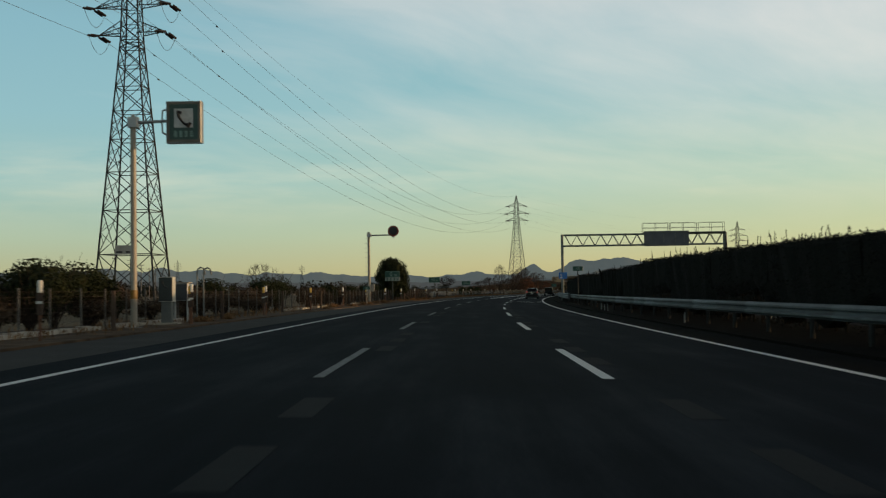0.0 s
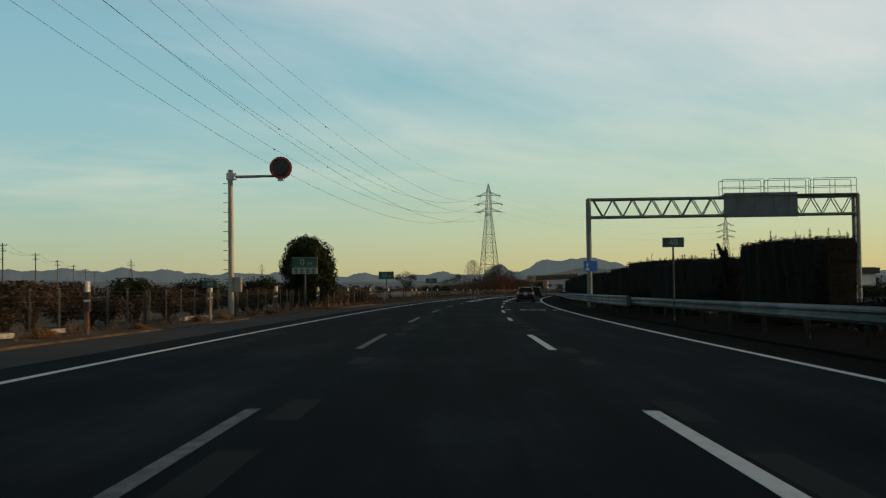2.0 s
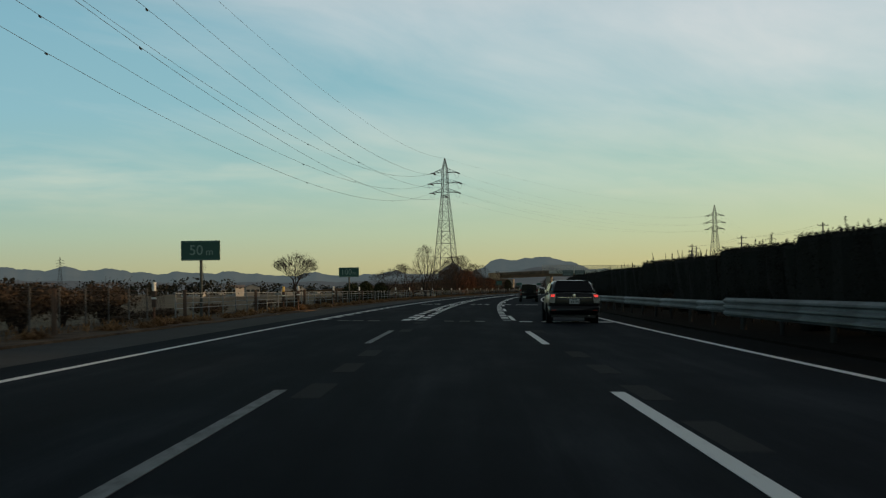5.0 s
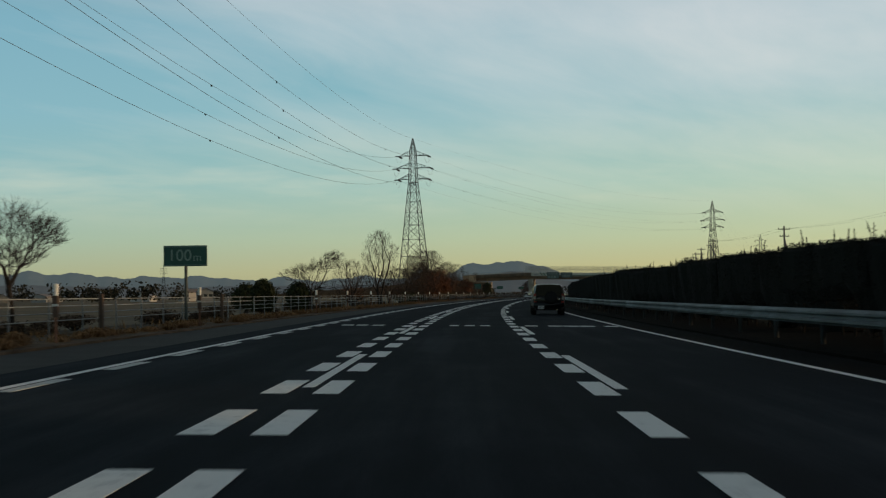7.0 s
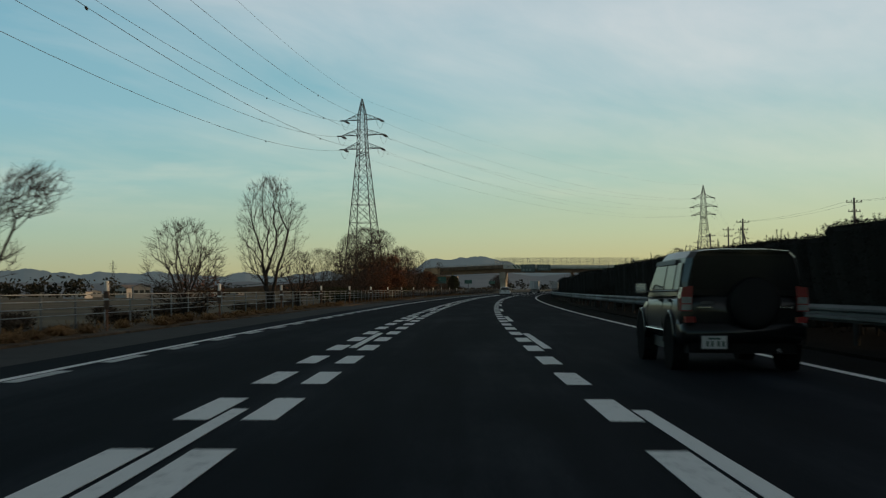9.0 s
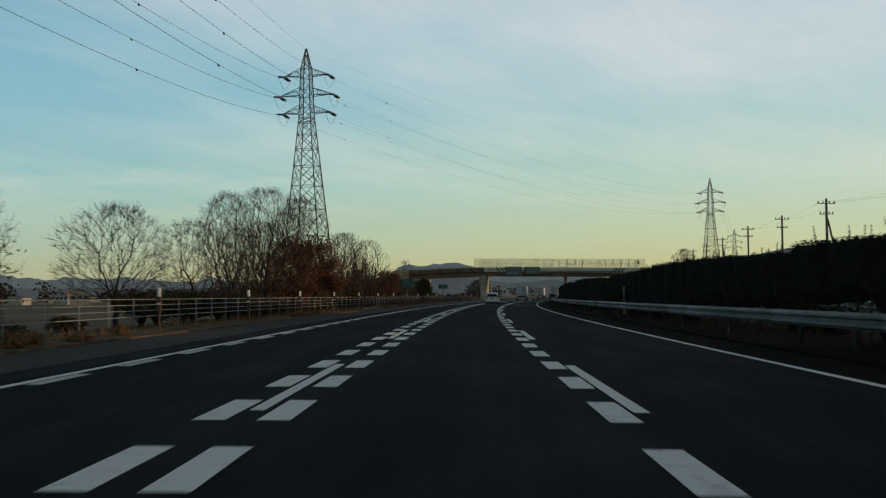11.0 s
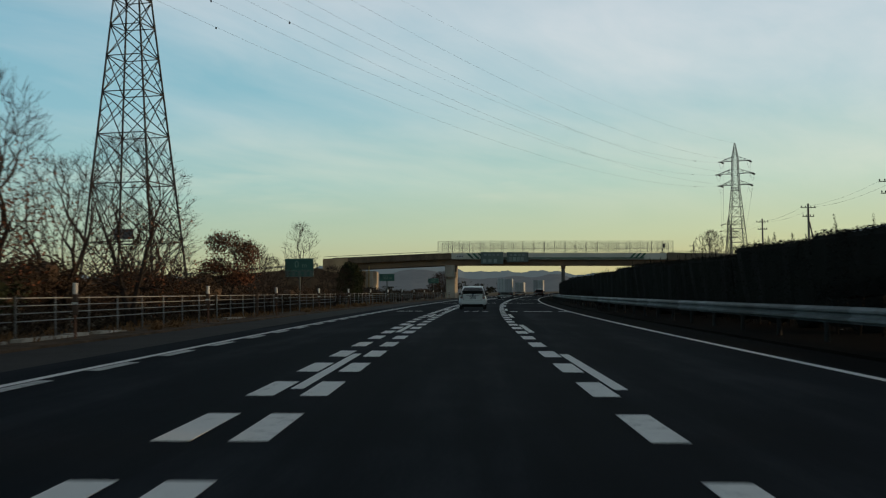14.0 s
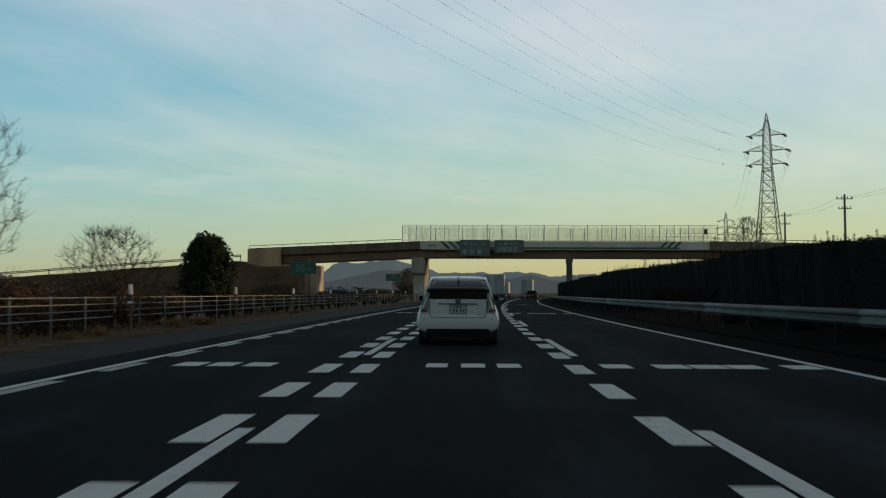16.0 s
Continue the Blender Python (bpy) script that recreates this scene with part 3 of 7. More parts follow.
# ---- lattice towers and their lines ----
def lattice_tower(where, height, base_w, waist_z, waist_w, arms, label, twist=0.0):
    """Four legs tapering to a waist, a narrow head with three pairs of arms, and a peak; the body may stand twisted under its arms."""
    t = thing("transmission_tower", where, label, "transmission tower", "transmission towers")
    head_z = arms[-1][0] + 1.0

    def w(z):
        if z <= waist_z:
            return base_w + (waist_w - base_w) * z / waist_z
        if z <= head_z:
            return waist_w + (waist_w * 0.72 - waist_w) * (z - waist_z) / (head_z - waist_z)
        return max(0.12, waist_w * 0.72 * (1 - (z - head_z) / (height - head_z)))
    cs = [(-1, -1), (1, -1), (1, 1), (-1, 1)]

    def corner(i, z):
        return Matrix.Rotation(radians(twist), 4, "Z") @ Vector((cs[i % 4][0] * w(z) / 2, cs[i % 4][1] * w(z) / 2, z))
    for i in range(4):
        g = Geo()
        for a, b in ((0, waist_z), (waist_z, head_z), (head_z, height)):
            g.tube(corner(i, a), corner(i, b), 0.095 if a == 0 else 0.07, 0.07, 4)
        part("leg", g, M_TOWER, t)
    # panels get shorter as the body narrows
    zs, z = [0.0], 0.0
    while z < waist_z - 0.5:
        z = min(waist_z, z + max(1.5, w(z) * 0.82))
        zs.append(z)
    k = max(3, int((head_z - waist_z) / 1.3))
    zs += [waist_z + (head_z - waist_z) * j / k for j in range(1, k + 1)]
    zs += [head_z + (height - head_z) * j / 3 for j in (1, 2)]
    for side in range(4):
        g = Geo()
        for a, b in zip(zs, zs[1:]):
            p, q, r, s = corner(side, a), corner(side + 1, a), corner(side + 1, b), corner(side, b)
            rad = 0.05 if a < waist_z else 0.038
            g.tube(p, r, rad, None, 3, False)
            g.tube(q, s, rad, None, 3, False)
            g.tube(s, r, rad, None, 3, False)
            if w(a) > 3.0:      # secondary struts of the wide panels
                c = (p + q + r + s) / 4
                g.tube((p + s) / 2, (p * 3 + r) / 4, 0.035, None, 3, False)
                g.tube((q + r) / 2, (q * 3 + s) / 4, 0.035, None, 3, False)
                g.tube((p + s) / 2, (s * 3 + q) / 4, 0.035, None, 3, False)
                g.tube((q + r) / 2, (r * 3 + p) / 4, 0.035, None, 3, False)
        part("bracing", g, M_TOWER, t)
    hooks = []
    for z, half in arms:
        for sx in (-1, 1):
            g = Geo()
            tip = Vector((sx * half, 0, z + 0.1))
            for sy in (-1, 1):
                root = Vector((sx * w(z) / 2, sy * w(z) / 2, z))
                up = Vector((sx * w(z + 1.2) / 2, sy * w(z + 1.2) / 2, z + 1.15))
                g.tube(root, tip, 0.06, None, 4)
                g.tube(up, tip, 0.05, None, 4)
                for f in (0.33, 0.66):
                    g.tube(root.lerp(tip, f), up.lerp(tip, f), 0.03, None, 3, False)
                g.tube(root.lerp(tip, 0.0), up.lerp(tip, 0.33), 0.03, None, 3, False)
                g.tube(root.lerp(tip, 0.33), up.lerp(tip, 0.66), 0.03, None, 3, False)
            for f in (0.3, 0.6):
                a = Vector((sx * w(z) / 2, -w(z) / 2, z)).lerp(tip, f)
                b = Vector((sx * w(z) / 2, w(z) / 2, z)).lerp(tip, f)
                g.tube(a, b, 0.03, None, 3, False)
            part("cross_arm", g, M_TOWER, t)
            hooks.append((z, sx, tip))
            # strain strings on both sides with a jumper loop between them
            for sy in (-1, 1):
                h = Geo()
                for dx in (-0.16, 0.16):
                    a = tip + Vector((dx, sy * 0.35, -0.12))
                    prof = []
                    for j in range(9):
                        prof += [(0.05, j * 0.17), (0.13, j * 0.17 + 0.05), (0.05, j * 0.17 + 0.1)]
                    m = Matrix.Translation(a) @ Vector((0, sy, -0.12)).to_track_quat("Z", "X").to_matrix().to_4x4()
                    h.lathe(prof, 7, m)
                part("insulator_string", h, M_INSUL, t)
            j = Geo()
            j.path([tip + Vector((0, 2.0 * f, -0.3 - 1.45 * (1 - f * f))) for f in (-1, -0.75, -0.5, -0.25, 0, 0.25, 0.5, 0.75, 1)], 0.022, 4)
            part("jumper_cable", j, M_WIRE, t)
    for i in range(4):
        c = corner(i, 0)
        part("footing", Geo().lathe([(0.5, -0.6), (0.5, 0.1), (0.35, 0.25)], 10, Matrix.Translation(c)), M_BEIGE_CONC, t)
    return t, hooks


def span(p, q, sag, n=28):
    return [p.lerp(q, i / n) - Vector((0, 0, 4 * sag * (i / n) * (1 - i / n))) for i in range(n + 1)]


ARMS = [(28.1, 3.7), (30.7, 4.2), (33.6, 3.5)]
TOWER_Z0 = -0.35
tower_spots = [  # s, d, height, turn of the arms from across the y axis (clockwise), arms, width of the base
    ("start", -236, -46.0, 36.5, 8.0, ARMS, 6.25),
    ("a", 100, -32.4, 34.2, 12.0, [(25.0, 3.35), (27.55, 3.8), (30.15, 3.2)], 5.65),
    ("b", 442, -26.2, 35.6, 22.0, [(26.55, 3.5), (29.0, 3.97), (31.75, 3.3)], 6.25),
    ("c", 642, 48.3, 35.6, 36.0, [(25.9, 3.4), (28.5, 3.9), (31.4, 3.2)], 6.0),
    ("d", 980, 64.1, 37.6, 10.0, [(27.4, 3.5), (30.3, 4.0), (33.5, 3.3)], 6.4),
    ("e", 1289, 97.7, 40.2, 14.0, [(29.0, 3.6), (32.0, 4.1), (35.4, 3.4)], 6.6),
]
hung = []
for name, s, d, h, turn, arms, wide in tower_spots:
    where = Matrix.Translation(rp(s, d, TOWER_Z0)) @ Matrix.Rotation(radians(-turn), 4, "Z")
    t, hooks = lattice_tower(where, h, wide, arms[0][0] - 0.6, 1.68, arms, "tall grey steel lattice transmission tower with three pairs of arms", 9.0 if name == "a" else 0.0)
    hung.append((where, h, hooks))
    if name == "a":
        board = Matrix.Rotation(radians(turn), 4, "Z")
        p = part("tower_plate", Geo().box((-0.88, -3.0, 4.55), (0.88, -2.96, 5.4), board), mat("white enamel plate", (0.40, 0.40, 0.37), (0.30, 0.30, 0.28), 0.6, 0, 2, 20, 0.0), t, "white notice plate")
        part("character", Geo().box((-0.75, -3.015, 4.72), (-0.2, -3.002, 4.86), board), M_BLACK, p)
        part("character", Geo().box((0.1, -3.015, 4.72), (0.65, -3.002, 4.86), board), M_BLACK, p)
    if name == "b":
        board = Matrix.Rotation(radians(turn), 4, "Z")
        # Grey paints in the unlit look of this plate's face.
        part("tower_plate", Geo().box((-1.2, -3.0, 5.25), (0.2, -2.96, 6.0), board), M_PANELBACK, t, "notice plate in unlit grey")


def strings(a, b, sag, r=0.022, spacers=(0.3, 0.5, 0.7)):
    wa, ha, ka = a
    wb, hb, kb = b
    for (z, sx, tip), (z2, sx2, tip2) in zip(ka, kb):
        p = wa @ (tip + Vector((0, 1.9, -0.4)))
        q = wb @ (tip2 + Vector((0, -1.9, -0.4)))
        pts = span(p, q, sag)
        line = thing("power_line", Matrix.Identity(4), "thin grey overhead power cable between towers", "power line", "overhead power cables")
        part("cable", Geo().path(pts, r, 4), M_WIRE, line)
        for f in spacers:
            c = pts[int(f * 28)]
            part("damper", Geo().tube(c - Vector((0, 0.22, 0.06)), c + Vector((0, 0.22, -0.06)), 0.075, 0.075, 6), M_TOWER, line)
    p, q = wa @ Vector((0, 0, ha)), wb @ Vector((0, 0, hb))
    line = thing("power_line", Matrix.Identity(4), "thin grey earth wire between the tower peaks", "power line", "overhead power cables")
    part("cable", Geo().path(span(p, q, sag * 0.8), r * 0.8, 4), M_WIRE, line)


strings(hung[0], hung[1], 8.0, 0.018)
strings(hung[1], hung[2], 9.9, 0.019, spacers=(0.036, 0.286, 0.536, 0.821))
strings(hung[2], hung[3], 4.5, 0.0085, spacers=(0.1, 0.9))
strings(hung[3], hung[4], 7.0, 0.009, spacers=())
strings(hung[4], hung[5], 7.0, 0.009, spacers=())


# ---- gantry over the opposite carriageway ----
def gantry():
    g0 = thing("sign_gantry", at(120, 7.4, 0.1), "grey steel tube sign gantry spanning the opposite carriageway", "gantry")
    span_x = 17.0
    for x in (0.0, span_x):
        g = Geo()
        for y in (-0.5, 0.5):
            g.tube((x, y, -0.1), (x, y, 6.95), 0.14, 0.13, 12)
        z = 0.5
        while z < 6.4:
            g.tube((x, -0.5, z), (x, 0.5, z + 0.6), 0.03, None, 5)
            g.tube((x, 0.5, z + 0.6), (x, -0.5, z + 1.2), 0.03, None, 5)
            z += 1.2
        g.box((x - 0.3, -0.75, -0.12), (x + 0.3, 0.75, -0.02))
        part("column", g, M_GANTRY, g0)
    for y in (-0.35, 0.35):
        for z in (6.88, 5.74):
            part("chord", Geo().tube((-0.1, y, z), (span_x + 0.1, y, z), 0.085, None, 10), M_GANTRY, g0)
        n = 26
        for i in range(n):
            a, b = 0.3 + (span_x - 0.6) * i / n, 0.3 + (span_x - 0.6) * (i + 1) / n
            lo, hi = (5.74, 6.88) if i % 2 else (6.88, 5.74)
            part("diagonal", Geo().tube((a, y, lo), (b, y, hi), 0.035, None, 6), M_GANTRY, g0)
    for x in (0.3, 8.4, span_x - 0.3):
        for z in (6.88, 5.74):
            part("cross_tie", Geo().tube((x, -0.35, z), (x, 0.35, z), 0.04, None, 6), M_GANTRY, g0)
    # maintenance walkway with hand rails
    x0, x1 = 8.45, span_x
    part("walkway", Geo().box((x0, -0.75, 6.95), (x1, 0.55, 7.02)), M_GANTRY, g0, "grey grating walkway")
    for c in range(3):      # three cages side by side
        a, e = x0 + 2.87 * c, x0 + 2.87 * c + 2.68
        for y in (-0.73, 0.53):
            for z in (7.5, 8.0):
                part("hand_rail", Geo().path([(a, y, z - 0.08), (a + 0.03, y, z - 0.02), (a + 0.1, y, z), (e - 0.1, y, z), (e - 0.03, y, z - 0.02), (e, y, z - 0.08)], 0.02, 6), M_GANTRY, g0)
            for x in (a, (a + e) / 2, e):
                part("baluster", Geo().tube((x, y, 7.0), (x, y, 7.95), 0.02, None, 6), M_GANTRY, g0)
    panel = part("sign_panel", Geo().box((8.55, -0.62, 5.58), (13.2, -0.54, 7.15), None, 0.02), M_PANELBACK, g0, "grey back of a sign board")
    for z in (5.76, 6.98):
        part("batten", Geo().box((8.6, -0.69, z - 0.03), (13.15, -0.622, z + 0.03)), M_GANTRY, panel)
    for x in (9.4, 10.6, 11.8, 12.7):
        part("batten", Geo().box((x - 0.05, -0.75, 5.95), (x + 0.05, -0.692, 6.9)), M_GANTRY, panel)
    # blue plate strapped to the near column
    s = thing("lane_sign", at(119.25, 7.42, 0.1), "blue rectangular lane sign with a white arrow on the gantry column", "road sign")
    part("plate", Geo().box((-0.44, -0.02, 2.28), (0.44, 0.02, 2.95), None, 0.01), M_SIGNBLUE, s)
    white = mat("white reflective sheeting", (0.55, 0.58, 0.60), (0.45, 0.48, 0.50), 0.5, 0, 3, 30, 0, vary=0.03)
    part("arrow", Geo().extrude([(-0.30, 2.68), (-0.235, 2.68), (-0.235, 2.50), (-0.165, 2.50), (-0.165, 2.68), (-0.10, 2.68), (-0.20, 2.86)], -0.03, -0.022), white, s)
    part("marker", Geo().extrude([(-0.34, 2.33), (-0.08, 2.33), (-0.08, 2.50), (-0.30, 2.46)], -0.03, -0.022), white, s)
    for z in (2.72, 2.50):
        part("character", Geo().box((0.10, -0.03, z), (0.16, -0.022, z + 0.10)), mat("pale blue print", (0.10, 0.26, 0.50), None, 0.5, 0, 3, 30, 0), s)
    for z in (2.45, 2.8):
        part("clamp", Geo().box((-0.2, 0.02, z - 0.03), (0.2, 0.14, z + 0.03)), M_GALV, s)


gantry()


# ---- road signs on the verge ----
def distance_sign(s, d, text, lower, w=1.5, h=0.62, top=3.03, label="", ink=None):
    ink = ink or M_SIGNWHITE
    t = thing("distance_sign", at(s, d, 0), label, "road sign", "distance check signs")
    z1 = top
    z0 = top - h
    part("board", Geo().box((-w / 2, -0.02, z0), (w / 2, 0.02, z1), None, 0.01), M_SIGNGREEN, t)
    for x0, x1, a, b in ((-w / 2 + 0.03, w / 2 - 0.03, z1 - 0.05, z1 - 0.03), (-w / 2 + 0.03, w / 2 - 0.03, z0 + 0.03, z0 + 0.05)):
        part("border", Geo().box((x0, -0.027, a), (x1, -0.021, b)), ink, t)
    face = Matrix.Translation((0, -0.03, (z0 + z1) / 2)) @ Matrix.Rotation(radians(90), 4, "X")
    num, unit = text
    lettering(num, 0.56, ink, t, Matrix.Translation((-0.13 - 0.02 * len(num), 0, 0)) @ face)
    lettering(unit, 0.40, ink, t, Matrix.Translation((0.30 + 0.06 * (len(num) - 1), 0, -0.06)) @ face)
    if lower:
        part("sub_board", Geo().box((-w / 2, -0.02, z0 - 0.36), (w / 2, 0.02, z0 - 0.01), None, 0.01), mat("pale sign face", (0.30, 0.33, 0.29), (0.22, 0.25, 0.22), 0.5, 0, 1, 20, 0) if ink == M_SIGNWHITE else mat("dull sign face", (0.05, 0.075, 0.065), (0.04, 0.06, 0.05), 0.5, 0, 1, 20, 0), t)
        for i in range(4):
            x = -0.52 + 0.35 * i
            g = Geo()
            for j in range(3):
                g.box((x - 0.11, -0.027, z0 - 0.30 + 0.09 * j), (x + 0.11, -0.021, z0 - 0.25 + 0.09 * j))
            g.box((x - 0.02, -0.029, z0 - 0.32), (x + 0.02, -0.0215, z0 - 0.05))
            part("character", g, M_SIGNGREEN, t)
    part("post", Geo().tube((0, 0.08, -0.3), (0, 0.08, z1 - 0.05), 0.055, None, 10), mat("dark grey-green sign post", (0.055, 0.068, 0.062), (0.035, 0.044, 0.04), 0.7, 0, 2, 25, 0.05), t)
    for z in (z0 + 0.12, z1 - 0.12):
        part("bracket", Geo().box((-0.35, 0.02, z - 0.025), (0.35, 0.05, z + 0.025)), M_GALV, t)


distance_sign(112, -9.78, ("0", "m"), True, label="green distance sign reading 0 m above a pale plate")
distance_sign(166, -10.46, ("50", "m"), False, 1.55, 0.78, 2.99, label="green distance sign reading 50 m on one post")
distance_sign(211, -9.84, ("100", "m"), False, 1.52, 0.72, 2.74, label="green distance sign reading 100 m on one post")
distance_sign(422, -10.42, ("0", "m"), True, 1.70, 0.72, 3.05, label="green distance sign reading 0 m above a dull plate", ink=M_SIGNDULL)
distance_sign(472, -10.03, ("50", "m"), False, 1.5, 0.72, 2.85, label="green distance sign reading 50 m near the bridge", ink=M_SIGNDULL)
distance_sign(522, -9.2, ("100", "m"), False, 1.45, 0.68, 2.91, label="green distance sign reading 100 m beyond the bridge", ink=M_SIGNDULL)


def kilometre_sign(s, d, top, label, k=1.0):
    t = thing("kilometre_sign", at(s, d, 0), label, "road sign", "kilometre signs")
    part("board", Geo().box((-0.38 * k, -0.015, top - 0.34 * k), (0.38 * k, 0.015, top), None, 0.01), M_SIGNGREEN, t)
    face = Matrix.Translation((0, -0.022, top - 0.175 * k)) @ Matrix.Rotation(radians(90), 4, "X")
    lettering("48", 0.33 * k, M_SIGNWHITE, t, face)
    part("post", Geo().tube((0, 0.06, -0.3), (0, 0.06, top - 0.05), 0.035, None, 8), M_TOWER if top > 2 else M_CREAM, t)


kilometre_sign(83, 7.4, 3.0, "green kilometre sign 48 on a post beside the median rail")
kilometre_sign(81.9, -8.7, 1.40, "small green kilometre sign 48 on a low post", 0.7)


# ---- emergency telephone group ----
def phone_sign():
    t = thing("emergency_phone_sign", at(22.75, -9.62, -0.02), "cream pole with an arm carrying a lit telephone box sign", "road sign")
    part("pole", Geo().lathe([(0.13, -0.1), (0.13, 0.05), (0.095, 0.06), (0.085, 6.1), (0.05, 6.2)], 14), M_CREAM, t)
    part("base_plate", Geo().box((-0.2, -0.2, -0.05), (0.2, 0.2, 0.03)), M_GALV, t)
    part("collar", Geo().box((-0.14, -0.14, 5.82), (0.16, 0.14, 6.12), None, 0.03), M_GALV, t)
    part("arm", Geo().tube((0.0, 0, 5.96), (0.98, 0, 6.0), 0.055, 0.045, 10), M_GALV, t)
    part("hanger", Geo().path([(0.98, 0, 5.6), (0.86, 0, 5.66), (0.84, 0, 6.0), (0.86, 0, 6.3), (0.98, 0, 6.34)], 0.03, 8), M_GALV, t)
    box = part("sign_box", Geo().box((1.0, -0.16, 5.34), (2.03, 0.16, 6.55), None, 0.03), M_GALV, t, "grey metal sign box")
    g = Geo()
    for lo, hi in (((1.03, 5.37), (2.0, 5.43)), ((1.03, 6.46), (2.0, 6.52)), ((1.03, 5.43), (1.1, 6.46)), ((1.93, 5.43), (2.0, 6.46))):
        g.box((lo[0], -0.185, lo[1]), (hi[0], -0.161, hi[1]))
    part("rim", g, mat("grey brown sign rim", (0.17, 0.155, 0.13), (0.11, 0.10, 0.085), 0.5, 0.2, 2, 30, 0.02), box)
    part("green_face", Geo().box((1.1, -0.172, 5.43), (1.93, -0.162, 6.46)), mat("dark green lit face", (0.02, 0.07, 0.06), None, 0.4, 0, 2, 20, 0), box)
    part("white_face", Geo().box((1.24, -0.180, 5.78), (1.79, -0.173, 6.33)), mat("white plastic face", (0.62, 0.63, 0.62), None, 0.35, 0, 2, 20, 0, vary=0), box)
    h = Geo()
    h.path([(1.36, -0.188, 6.22), (1.38, -0.188, 6.1), (1.46, -0.188, 5.97), (1.56, -0.188, 5.88), (1.68, -0.188, 5.85)], [0.05, 0.04, 0.032, 0.04, 0.05], 6)
    h.tube((1.33, -0.188, 6.24), (1.46, -0.188, 6.2), 0.05, None, 6)
    h.tube((1.62, -0.188, 5.80), (1.72, -0.188, 5.92), 0.05, None, 6)
    part("handset_symbol", h, M_BLACK, box)
    for i in range(4):
        g = Geo()
        x = 1.28 + 0.155 * i
        for j in range(3):
            g.box((x - 0.05, -0.18, 5.52 + 0.06 * j), (x + 0.05, -0.173, 5.55 + 0.06 * j))
        g.box((x - 0.01, -0.181, 5.50), (x + 0.01, -0.1735, 5.69))
        part("character", g, mat("pale green print", (0.25, 0.42, 0.38), None, 0.5, 0, 2, 20, 0), box)
    part("reflector_band", Geo().lathe([(0.105, 0.85), (0.105, 1.1)], 12), mat("amber band", (0.34, 0.18, 0.03), None, 0.4, 0, 3, 30, 0), t)

    b = thing("emergency_phone_box", at(26.0, -9.45, 0), "white steel emergency telephone box on a pedestal", "telephone box")
    part("cabinet", Geo().box((-0.23, -0.2, 0.72), (0.23, 0.2, 1.5), None, 0.04), mat("white enamel", (0.6, 0.6, 0.56), (0.5, 0.48, 0.42), 0.4, 0, 2, 25, 0.03), b)
    # The panel's dark tone also carries the shade of a front turned from sun.
    part("door_panel", Geo().box((-0.215, -0.22, 0.74), (0.215, -0.203, 1.48), None, 0.01), mat("shaded grey green panel", (0.035, 0.045, 0.043), None, 0.4, 0, 2, 20, 0), b)
    part("handset_symbol", Geo().path([(-0.09, -0.228, 1.36), (-0.08, -0.228, 1.28), (-0.02, -0.228, 1.20), (0.06, -0.228, 1.16)], [0.03, 0.02, 0.02, 0.03], 6), M_BLACK, b)
    part("pedestal", Geo().box((-0.17, -0.13, 0.0), (0.17, 0.13, 0.72), None, 0.02), M_GANTRY, b)
    part("plinth", Geo().box((-0.4, -0.35, -0.2), (0.4, 0.35, 0.06)), M_BEIGE_CONC, b)

    c = thing("equipment_cabinet", at(30.0, -9.95, 0), "grey steel roadside equipment cabinet on legs", "cabinet")
    part("body", Geo().box((-0.29, -0.22, 0.72), (0.29, 0.22, 1.32), None, 0.02), M_GALV, c)
    # Door grey is deepened for the unlit front of the cabinet.
    part("door", Geo().box((-0.27, -0.24, 0.74), (0.25, -0.223, 1.29)), mat("shaded cabinet door grey", (0.07, 0.078, 0.085), None, 0.5, 0.2, 2, 20, 0), c)
    part("roof", Geo().box((-0.33, -0.27, 1.32), (0.33, 0.27, 1.36)), M_CREAM, c)
    for x in (-0.22, 0.22):
        part("leg", Geo().tube((x, 0, -0.2), (x, 0, 0.76), 0.04, None, 8), M_GALV, c)
    for i, s in enumerate((31.0, 31.6)):
        p = thing("cable_riser", at(s, -9.62 + 0.1 * i, 0), "bent grey cable riser pipe beside the cabinet", "pipe", "cable risers")
        part("pipe", Geo().path([(0, 0, -0.2), (0, 0, 1.7), (0.04, 0, 1.84), (0.14, 0, 1.9), (0.24, 0, 1.84), (0.28, 0, 1.7), (0.28, 0, 1.62)], 0.028, 8), M_GANTRY, p)


phone_sign()


